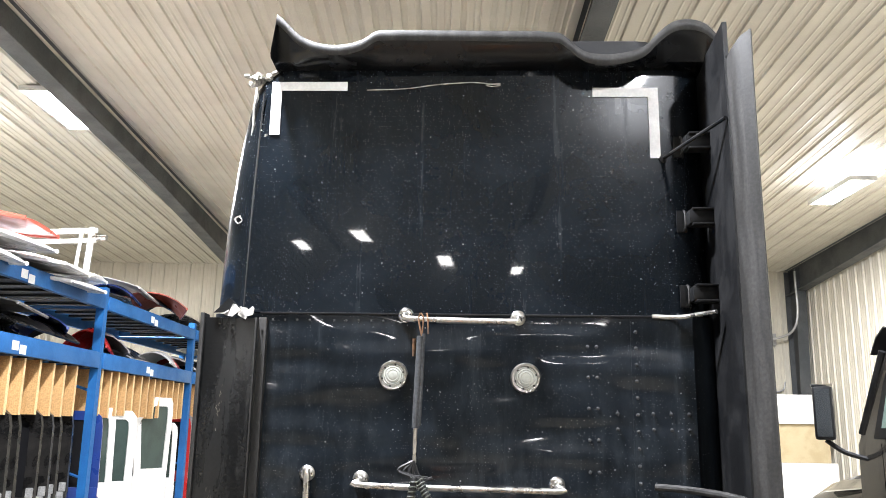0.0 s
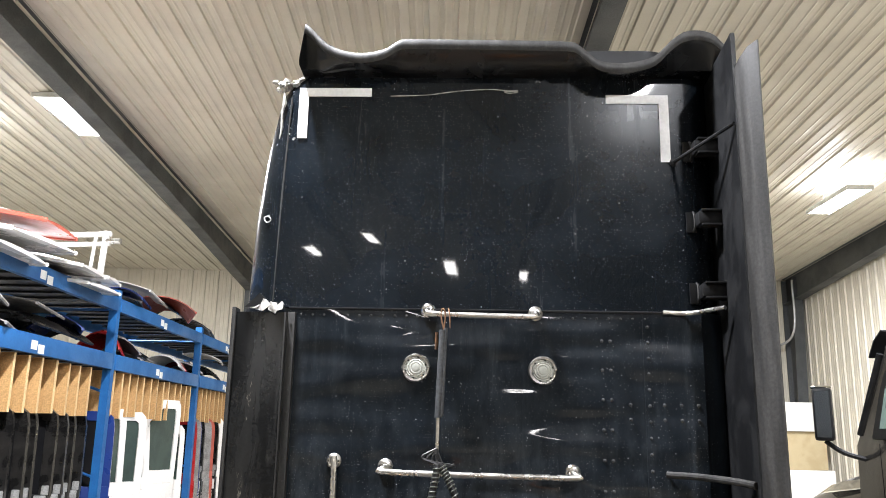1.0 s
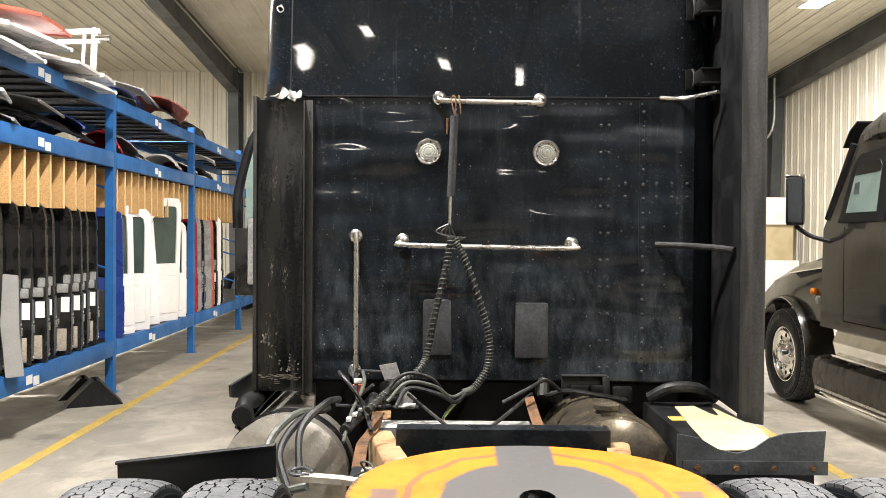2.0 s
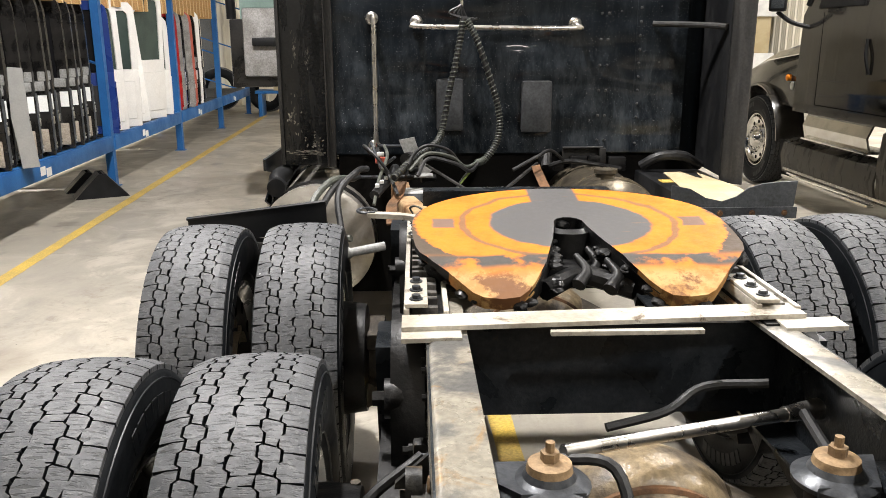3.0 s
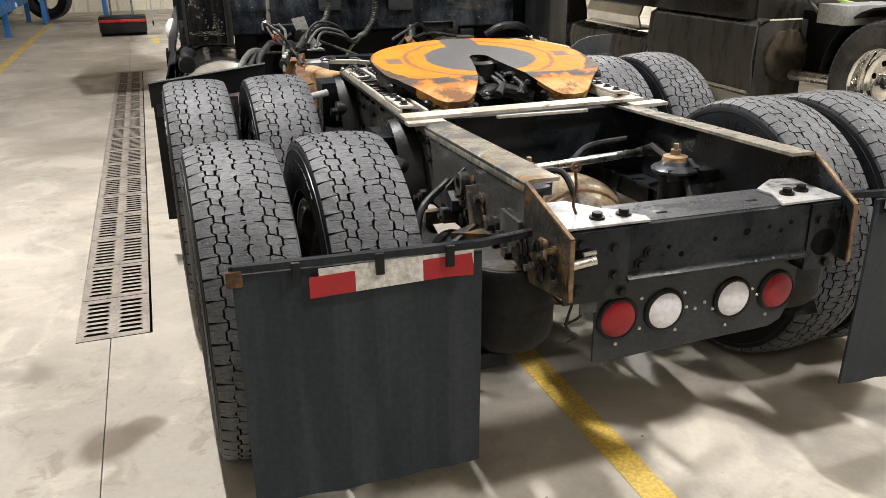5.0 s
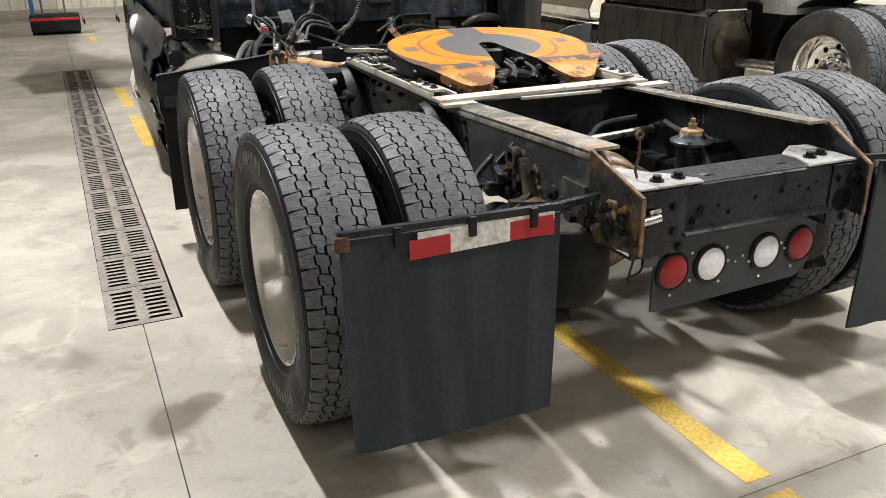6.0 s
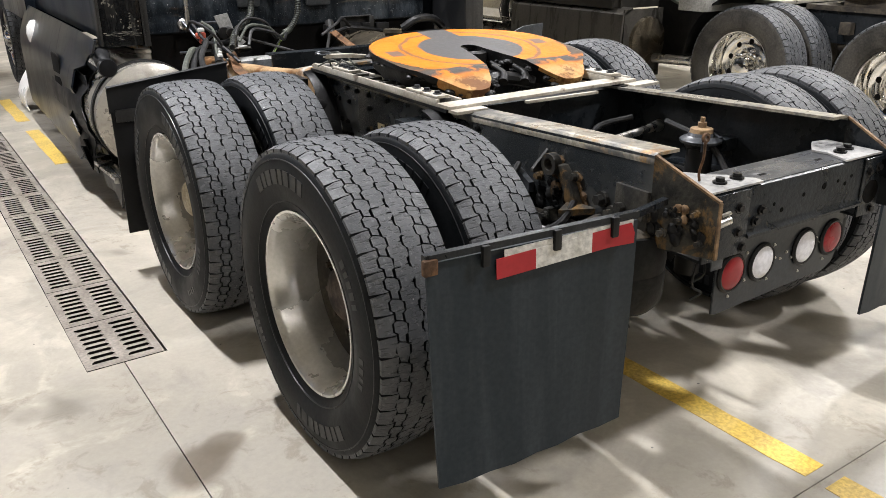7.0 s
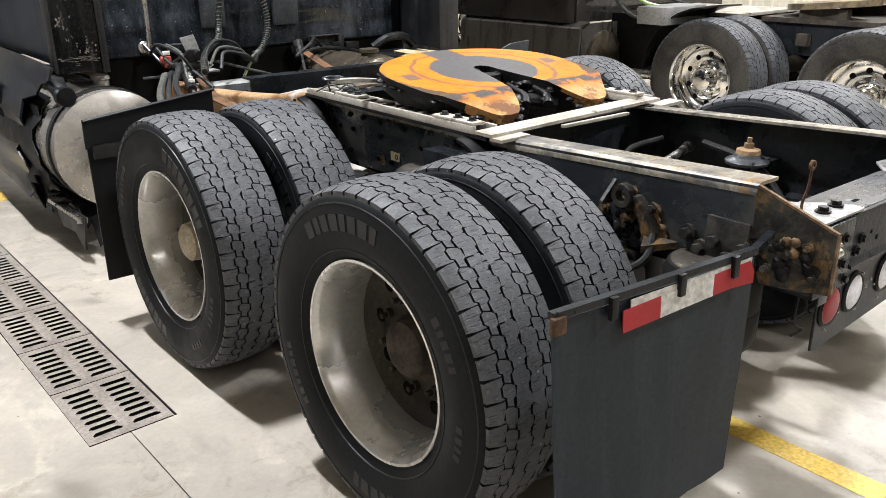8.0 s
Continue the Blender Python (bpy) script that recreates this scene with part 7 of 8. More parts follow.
def build_tanks(T):
    for x, r, y0, y1, zc in ((-0.86, 0.317, 3.37, 4.9, 0.572), (0.69, 0.27, 2.98, 4.3, 0.7)):
        bm = bmesh.new()
        lathe(bm, [(0.01, y0 - 0.045), (r * 0.55, y0 - 0.038), (r * 0.86, y0 - 0.02), (r * 0.97, y0), (r + 0.004, y0 + 0.006), (r + 0.004, y0 + 0.018), (r, y0 + 0.024), (r, y1), (0.02, y1)], 48, "y", (x, 0, zc))
        t = part("fuel_tank", bm, M["tank" if x < 0 else "oilytank"], T, "dented bare aluminium fuel tank" if x < 0 else "oily brown metal air tank")
        for y in (y0 + 0.1, y0 + 0.95):
            bm = bmesh.new()
            lathe(bm, [(r + 0.001, y), (r + 0.012, y + 0.004), (r + 0.012, y + 0.05), (r + 0.001, y + 0.054)], 48, "y", (x, 0, zc))
            part("strap", bm, M["oilytank" if x > 0 else "grease"], t, "steel tank strap" if x > 0 else "black rubber-lined tank strap")
        bm = bmesh.new()
        lathe(bm, [(0.05, zc + r - 0.02), (0.05, zc + r + 0.02), (0.06, zc + r + 0.025), (0.06, zc + r + 0.045), (0.02, zc + r + 0.05)], 24, "z", (x + (0.08 if x < 0 else -0.02), y0 + (0.35 if x < 0 else 0.14), 0))
        part("filler_cap", bm, M["plate" if x < 0 else "oilytank"], t)
    # black box behind the right fender, and a torn card lying on it
    bb = part("battery_box", boxes((0.94, 1.31, 2.5, 3.56, 0.5, 0.94), bevel=0.012), M["plastic"], T, "black battery box with a yellow sticker")
    part("sticker", boxes((0.97, 1.04, 3.12, 3.2, 0.94, 0.9425)), M["yellow"], bb, "yellow sticker", 0)
    bm = bmesh.new()
    tube(bm, bend([(0.96, 3.5, 0.97), (1.05, 3.45, 1.03), (1.18, 3.45, 1.03), (1.29, 3.5, 0.97)]), 0.028, 10)
    part("cover_edge", bm, M["hose"], bb)
    c = bmesh.new()
    prism(c, [(1.06, 3.4), (1.16, 3.42), (1.185, 3.24), (1.2, 3.2), (1.215, 3.22), (1.24, 3.38), (1.3, 2.95), (1.26, 2.6), (0.98, 2.58), (1.01, 2.95)], 0.944, 0.948, "z")
    ob = part("torn_cardboard", c, M["card"], None, "torn piece of tan cardboard lying on the truck's battery box")
    tagged(ob, category="cardboard")
    # left side skirt, torn off in a ragged line ahead of the tank's end
    bm = bmesh.new()
    torn = ((1.04, 3.36), (0.97, 3.42), (0.93, 3.62), (0.86, 3.7), (0.82, 3.86), (0.72, 3.84), (0.62, 3.98), (0.5, 4.08), (0.42, 3.98), (0.34, 4.07), (0.27, 3.94), (0.22, 4.0))
    g = []
    for u in (0, 0.06, 0.2, 0.5, 1):
        g.append([(-1.19 + 0.45 * max(0, z - 0.78) ** 1.1 + (0.03 * (1 - u) ** 6 * math.sin(z * 23)) + 0.1 * max(0, 0.3 - z), y0 + (6.5 - y0) * u, z) for z, y0 in torn])
    sheet(bm, g, -0.012)
    sk = part("side_skirt", bm, M["skirt"], T, "torn black side skirt along the fuel tank")
    bm = bmesh.new()
    shards(bm, (-1.172, 3.95, 0.5), (0.008, 0.05, 0.26), 6, 0.006, "x")
    shards(bm, (-1.13, 3.7, 0.28), (0.03, 0.15, 0.03), 5, 0.006, "z")
    small("broken_edge", bm, M["plastic"], sk)
    # a black sheet added round the tank for the dark inside the skirt
    bm = bmesh.new()
    rows = []
    for k in range(13):
        a = math.radians(128 + 12 * k)
        rag = 0.05 * math.sin(k * 2.3) + 0.03 * math.sin(k * 5.1)
        rows.append([(-0.86 + (0.33 + d) * math.cos(a), y, 0.572 + (0.33 + d) * math.sin(a)) for d, y in ((0, 3.74 + rag), (0.01, 3.85), (0.02, 4.2), (0.02, 4.8))])
    sheet(bm, rows, 0.006)
    part("tank_shade", bm, M["plastic"], sk, "black sheet round the tank for the dark inside the skirt")
    bm = bmesh.new()
    for k in range(4):
        box(bm, -0.02, 0.02, 0.16 * k, 0.16 * k + 0.11, 0, 0.012, 0.003)
    box(bm, -0.035, -0.022, -0.02, 0.62, -0.012, 0.014, 0.003)
    box(bm, 0.022, 0.035, -0.02, 0.62, -0.012, 0.014, 0.003)
    box(bm, -0.035, 0.035, -0.035, -0.02, -0.03, 0.014, 0.003)
    st = part("step_bracket", bm, M["chrome"], sk, "bent bright metal step bracket")
    st.matrix_basis = pose(-1.13, 3.28, 0.25, 0, 12, 3) @ Matrix.Scale(0.75, 4)
    # torn plastic that also hides the lit floor in place of the tank's shadow
    bm = bmesh.new()
    rnd = random.Random(21)
    rows = []
    for k in range(13):
        u = k / 12
        y = 3.3 + 1.5 * u
        low = 0.05 + 0.11 * abs(math.sin(k * 1.7)) + rnd.uniform(0, 0.05)
        rows.append([(-0.9 - 0.12 * v + 0.03 * math.sin(5 * v + 3 * u), y + rnd.uniform(-0.015, 0.015), 0.26 + (low - 0.26) * v) for v in (0, 0.25, 0.5, 0.75, 1.0)])
    sheet(bm, rows, 0.005)
    part("torn_liner_shade", bm, M["plastic"], sk, "black torn plastic liner hanging under the tank, in place of its shadow")
    bm = bmesh.new()
    prism(bm, [(3.2, 0.27), (3.5, 0.27), (3.8, 0.2), (3.7, 0.1), (3.45, 0.13), (3.3, 0.06), (3.25, 0.16)], -1.13, -1.12, "x")
    part("hanging_scrap", bm, M["plastic"], sk, "black torn plastic hanging under the tank")
    # hanging black plastic that also hides the lit floor, for the tank's shade
    bm = bmesh.new()
    rag = ((3.72, 0.8), (3.66, 0.62), (3.76, 0.5), (3.7, 0.38), (3.82, 0.3), (3.78, 0.17), (5.2, 0.16), (6.4, 0.2), (6.4, 0.8))
    prism(bm, rag, -1.155, -1.147, "x")
    part("inner_skirt_shade", bm, M["plastic"], sk, "black inner skirt with a ragged edge")
    part("skirt_vent", boxes((-1.206, -1.19, 4.35, 4.65, 0.6, 0.85), bevel=0.01), M["recess_shade"], sk)
    bm = bmesh.new()
    tube(bm, bend([(-1.07, 3.42, 0.88), (-1.08, 3.5, 0.92), (-1.05, 3.62, 0.93)]), 0.045, 16)
    lathe(bm, [(0.02, 3.385), (0.05, 3.387), (0.055, 3.41), (0.055, 3.43), (0.03, 3.44)], 20, "y", (-1.07, 0, 0.88))
    part("fuel_hose", bm, M["plastic"], T)
    # cab ahead: body, bonnet, steps, open driver's door
    bm = bmesh.new()
    loft(bm, [[(-1.12, 6.4, z), (1.42, 6.4, z), (1.42 - d, 8.3 - e, z), (-1.12 + d, 8.3 - e, z)] for z, d, e in ((0.9, 0, 0), (1.8, 0.02, 0), (2.6, 0.12, 0.7), (2.75, 0.3, 0.9))])
    loft(bm, [[(-0.75, y, 0.6), (1.05, y, 0.6), (1.05, y, h), (-0.75, y, h)] for y, h in ((8.3, 1.75), (9.6, 1.6), (10.1, 1.3))])
    part("cab_body", bm, M["skirt"], T, "black cab body")
    bm = bmesh.new()
    sheet(bm, [[(-1.1 - 0.11 * math.sin(2.2 * v), y + 0.05 * v, 0.36 - 0.34 * v) for v in (0, 0.2, 0.4, 0.6, 0.8, 1.0)] for y in (7.0, 7.25, 7.5)], 0.012)
    part("bumper_end", bm, M["doorwhite"], T, "pale curved bumper end")
    bm = bmesh.new()
    lathe(bm, [(0.005, -0.06), (0.06, -0.05), (0.1, -0.02), (0.108, 0.01), (0.1, 0.03), (0.02, 0.035)], 24, "x", (-1.15, 5.84, 0.86))
    part("mirror_cap", bm, M["doorwhite"], T, "white rounded mirror cap")
    wheel(T, -0.95, 9.0, 0.512, RIM_FRONT, HUB_FRONT)
    wheel(T, 1.28, 9.0, 0.512, RIM_FRONT, HUB_FRONT, True)
    d = tagged(new("cab_door"), "open black driver's door with grey lining")
    d.parent = T
    d.matrix_basis = pose(-1.16, 7.1, 0, 0, 0, 8)
    bm = boxes((-0.9, 0.0, -0.05, 0.05, 1.22, 1.85), bevel=0.02)
    part("door_panel", bm, M["doorblack"], d)
    bm = bmesh.new()
    tube(bm, bend([(-0.02, 0, 1.85), (-0.02, 0, 2.72), (-0.08, 0, 2.82), (-0.5, 0, 2.82), (-0.72, 0, 2.72), (-0.87, 0, 2.2), (-0.88, 0, 1.85)], 6), 0.045, 10)
    part("window_frame", bm, M["plastic"], d)
    part("window_pane", boxes((-0.8, -0.05, -0.006, 0.006, 1.84, 2.7)), M["glass"], d)
    part("lining", boxes((-0.78, -0.1, -0.09, -0.05, 1.32, 1.95), bevel=0.03), M["doorgrey"], d, "grey door lining")
    part("arm_rest", boxes((-0.7, -0.25, -0.13, -0.08, 1.6, 1.68), bevel=0.02), M["plastic"], d)


build_cab(TRUCK)
build_hoses(TRUCK)
build_tanks(TRUCK)


# ---- the parts rack along the aisle ----
RX, POSTS = -3.55, (2.3, 5.46, 8.63, 11.8, 14.96, 18.1)


def build_rack():
    rack = hall(thing("pallet_rack", "blue steel pallet rack filled with truck parts", "rack"))
    post = boxes((-0.09, 0.0, -0.045, 0.045, 0.0, 3.42))
    for k in range(44):
        box(post, -0.002, 0.0015, -0.028, -0.012, 0.1 + 0.076 * k, 0.13 + 0.076 * k)
        box(post, -0.002, 0.0015, 0.012, 0.028, 0.1 + 0.076 * k, 0.13 + 0.076 * k)
    post = link_mesh("upright", post, M["rackblue"], 0)
    foot = link_mesh("foot_plate", boxes((-0.12, 0.03, -0.07, 0.07, 0, 0.008)), M["rackblue"], 0)
    for y in POSTS:
        for x in (RX, RX - 1.15):
            again("upright", post, rack, pose(x, y, 0))
            again("foot_plate", foot, rack, pose(x, y, 0))
        bm = bmesh.new()
        for z in (0.5, 1.4, 2.3, 3.2):
            tube(bm, [(RX - 0.08, y, z), (RX - 1.16, y, z + (0.35 if z < 3 else 0))], 0.016, 6)
        part("brace", bm, M["rackblue"], rack)
    for y0, y1 in zip(POSTS, POSTS[1:]):
        for z, h in ((0.5, 0.16), (2.62, 0.16), (3.25, 0.14)):
            for x in (RX, RX - 1.15):
                bm = boxes((x - 0.05, x + 0.012, y0 + 0.046, y1 - 0.046, z - h / 2, z + h / 2), (x - 0.05, x + 0.004, y0 + 0.046, y1 - 0.046, z + h / 2, z + h / 2 + 0.012), bevel=0.004)
                part("beam", bm, M["rackblue"], rack)
            bm = bmesh.new()
            for k in range(9):
                y = y0 + 0.1 + (y1 - y0 - 0.2) * k / 8
                box(bm, RX - 1.15, RX - 0.05, y - 0.04, y + 0.04, z + h / 2 - 0.03, z + h / 2 - 0.008)
            box(bm, RX - 1.12, RX - 0.06, y0 + 0.05, y1 - 0.05, z + h / 2 - 0.006, z + h / 2)
            pieces("deck_slat", bm, M["dullplastic"], rack, "dusty grey shelf deck")
            t = 0.35 if z < 1 else 0.42
            for dy in (0, 0.13):
                bm = boxes((RX + 0.013, RX + 0.015, y0 + (y1 - y0) * t + dy, y0 + (y1 - y0) * t + dy + 0.11, z - 0.045 - dy * 0.2, z + 0.035 - dy * 0.2))
                part("shelf_label", bm, M["paper"], rack, "white paper shelf label")
    # upright pine dividers under the middle shelf
    plank = boxes((-1.0, -0.04, -0.016, 0.016, 0, 0.5))
    plank = link_mesh("divider_board", plank, M["wood"], 0)
    edge = link_mesh("board_edge", boxes((-0.039, -0.034, -0.0165, 0.0165, 0, 0.5)), M["woodedge"], 0)
    for y0, y1, n in ((5.6, 8.2, 11), (8.8, 11.6, 13), (11.95, 14.7, 13)):
        for k in range(n):
            b = tagged(new("divider_board", plank), "upright pine divider board under the rack shelf", "board", "pine divider boards")
            b.matrix_basis = FLOORPLAN @ pose(RX + 0.0, y0 + (y1 - y0) * k / (n - 1) + random.uniform(-0.02, 0.02), 2.04 + random.uniform(-0.02, 0.01), 0, 0, random.uniform(-5, 5))
            again("board_edge", edge, b)


def door_master(paint, glassy, seed):
    rnd = random.Random(seed)
    d = thing("truck_door", "", "door")
    w, h = 0.92, 1.5
    slant = rnd.uniform(0.05, 0.16) if not glassy else (-0.5, 0.15, 0.5)[seed % 3]
    # inner shell with a recessed lining, window frame, latch, label
    part("door_shell", boxes((-w, 0, -0.035, 0.035, 0.0, 0.705), bevel=0.015), M[paint], d)
    bm = bmesh.new()
    outer = ((0, 0.69), (-0.01, h - 0.16), (-0.03, h - 0.06), (-0.1, h), (-0.5, h), (-0.6, h - 0.03), (-0.8 - slant * 0.3, h - 0.22), (-w, 0.8), (-w, 0.69))
    inner = ((-0.1, 0.69), (-0.11, h - 0.2), (-0.125, h - 0.13), (-0.17, h - 0.1), (-0.49, h - 0.1), (-0.55, h - 0.12), (-0.72 - slant * 0.3, h - 0.29), (-0.83, 0.8), (-0.83, 0.69))
    loft(bm, [[(ox, -0.03, oz), (ox + 0.004, 0.03, oz), (ix, 0.022, iz), (ix, -0.022, iz)] for (ox, oz), (ix, iz) in zip(outer, inner)])
    part("window_frame", bm, M[paint], d)
    part("window_pane", prism(bmesh.new(), [(-0.09, 0.69), (-0.1, h - 0.15), (-0.16, h - 0.08), (-0.5, h - 0.08), (-0.56, h - 0.11), (-0.8, h - 0.3), (-0.85, 0.8), (-0.85, 0.69)], -0.004, 0.004, "y"), M["doorglass" if glassy else "darkglass"], d)
    part("lining", boxes((-w + 0.08, -0.09, -0.05, -0.034, 0.1, 0.56), bevel=0.012), M["doorwhite" if paint == "doorwhite" else "dullplastic"], d, "scuffed door lining")
    part("door_edge", boxes((0.0, 0.012, -0.03, 0.03, 0.05, 0.6), bevel=0.004), M["greyplastic" if paint == "doorblack" else paint], d)
    bm = bmesh.new()
    box(bm, 0.012, 0.022, -0.02, 0.02, 0.3, 0.37, 0.003)
    for z in (0.08, 0.12, 0.4):
        tube(bm, [(0.01, 0, z), (0.02, 0, z)], 0.012, 8)
    small("latch", bm, M["chrome"], d)
    return d


def build_doors():
    rows = []
    y = 5.5
    while y < 8.5:
        rows.append((y, "doorblack", False, "black truck door standing on the rack with a white label", 1))
        y += random.uniform(0.23, 0.28)
    rows += [(8.86, "doorblue", False, "dark blue truck door standing beside the rack post", 0), (9.0, "doorred", False, "dark red truck door standing on the rack", 0)]
    for y in (9.3, 9.75, 10.35, 10.95, 11.4):
        rows.append((y, "doorwhite", True, "white truck door standing on the rack", 0))
    for y, p in ((12.05, "doorred"), (12.2, "doorgrey"), (12.3, "doorblue"), (12.42, "doorblack"), (12.7, "doorgrey"), (12.9, "salmon"), (13.2, "doorblack"), (13.5, "doorwhite"), (13.8, "doorblack")):
        rows.append((y, p, False, {"doorred": "red", "doorblack": "black", "doorblue": "blue", "doorgrey": "grey", "salmon": "faded red", "doorwhite": "white"}[p] + " truck door standing on the rack deck", 0))
    masters = {}
    for i, (y, paint, glassy, label, sticker) in enumerate(rows):
        key = (paint, i % 3 if glassy else 0)
        size = Matrix.Diagonal((random.uniform(0.75, 1.0), 1, random.uniform(0.88, 1.12), 1)) if glassy else Matrix()
        m = FLOORPLAN @ pose(RX - 0.02 + random.uniform(-0.04, 0.05), y, 0.592, random.uniform(-7, 7) if glassy else random.uniform(-3, 3), 0, random.uniform(6, 16) if paint == "doorblack" else random.uniform(30, 70) if paint == "doorwhite" else random.uniform(16, 30)) @ size
        first = key not in masters
        if first:
            ob = masters[key] = door_master(paint, glassy, i)
            ob.matrix_basis = m
        else:
            ob = copy_thing(masters[key], m)
        tagged(ob, label, "door", "doors on the rack")
        if sticker and first:                # the copies take theirs from the first
            part("label", boxes((-0.09, -0.012, -0.0425, -0.0365, 0.42, 0.57)), M["paper"], ob, "white paper label", 0)
            lock = boxes((-0.13, -0.02, -0.055, -0.036, 0.61, 0.7), (-0.07, -0.005, -0.052, -0.036, 0.7, 0.79), (-0.2, -0.1, -0.06, -0.05, 0.3, 0.36), bevel=0.012)
            tube(lock, bend([(-0.16, -0.056, 0.62), (-0.2, -0.06, 0.55), (-0.17, -0.058, 0.44)]), 0.014, 8)
            pieces("lock_plate", lock, M["palegrey"], ob, "dull grey lock plate")
            part("pocket", boxes((-0.42, -0.03, -0.062, -0.0495, 0.04, 0.26), bevel=0.01), M["pocket"], ob, "dusty beige door pocket")


def build_trim_panel():
    """A pale slab stood between the black doors."""
    bm = bmesh.new()
    prism(bm, [(-0.07, 0.0), (0.07, 0.0), (0.06, 0.4), (0.085, 0.84), (-0.03, 0.86), (-0.075, 0.45)], -0.015, 0.015, "y")
    bmesh.ops.bevel(bm, geom=bm.edges[:], offset=0.006, segments=2, affect="EDGES")
    ob = part("metal_panel", bm, M["conduit"], None, "pale grey metal trim panel standing between black truck doors")
    tagged(ob, category="panel")
    ob.matrix_basis = FLOORPLAN @ pose(RX + 0.1, 6.2, 0.592, 0, -4, 20)


def bent_panel(name, label, category, paint, at, size, curl=0.3, yaw=0, roll=0, group="", seed=0):
    """A moulded body panel: curved skin with a folded lip."""
    rnd = random.Random(seed)
    lx, ly, lz = size
    bm = bmesh.new()
    rows = []
    for i in range(9):
        u = i / 8
        row = []
        for j in range(7):
            v = j / 6
            z = lz * (1 - (2 * v - 1) ** 2) * (1 - curl * (2 * u - 1) ** 2) - lz * 0.3 * u * rnd.uniform(0.9, 1.1)
            row.append((lx * (v - 0.5) * (1 - 0.35 * u), ly * (u - 0.5), z))
        rows.append(row)
    sheet(bm, rows, 0.012)
    low = min(v.co.z for v in bm.verts)
    bmesh.ops.translate(bm, verts=bm.verts, vec=(0, 0, -low))
    ob = part(name, bm, M[paint])
    tagged(ob, label, category, group)
    ob.matrix_basis = FLOORPLAN @ pose(*at, 0, roll, yaw)
    lip = bmesh.new()
    tube(lip, [(x, y, z - low) for x, y, z in (r[0] for r in rows)], 0.016, 6)
    tube(lip, [(x, y, z - low) for x, y, z in (r[-1] for r in rows)], 0.016, 6)
    pieces("rolled_edge", lip, M[paint], ob)
    return ob


def build_shelf_parts():
    top, mid = 3.335, 2.715
    g = "body panels on the rack"
    W = RX - 0.55
    # smooth white hood and roof pieces laid across the top deck, over its front edge
    for k, (paint, y, z, ln, wd, yaw) in enumerate((("doorwhite", 5.95, 0.0, 1.5, 1.3, 4), ("doorwhite", 6.35, 0.2, 1.6, 1.2, -6), ("salmon", 6.45, 0.4, 1.6, 0.9, 5), ("doorwhite", 7.3, 0.14, 1.5, 0.8, 4), ("doorwhite", 7.75, 0.0, 1.45, 0.85, -5), ("doorwhite", 7.95, 0.17, 1.35, 0.6, 8))):
        bm = bmesh.new()
        rings = []
        for i in range(8):
            u = i / 7
            w = wd / 2 * (0.55 + 0.45 * math.sin(math.pi * (0.15 + 0.7 * (1 - u) ** 0.7)))
            h = 0.13 * (1 - 0.75 * u ** 2.5)
            rings.append([(ln * (u - 0.5), w * math.cos(a) * (1 if abs(math.cos(a)) > 0.9 else 0.96), max(0.0, 0.02 + h * math.sin(a))) for a in (math.pi * m / 8 for m in range(9))])
        loft(bm, rings)
        hood = part("hood_piece", bm, M[paint])
        tagged(hood, ("white" if paint == "doorwhite" else "faded red") + " smooth hood piece lying on the top deck", "body panel", g)
        hood.matrix_basis = FLOORPLAN @ pose(RX - 0.5, y, top + z * 0.8, 0, 7, yaw)
        lip = bmesh.new()
        tube(lip, [Vector(r[0]) + Vector((0, 0, 0.005)) for r in rings], 0.02, 6)
        tube(lip, [Vector(r[-1]) + Vector((0, 0, 0.005)) for r in rings], 0.02, 6)
        pieces("folded_edge", lip, M[paint], hood)
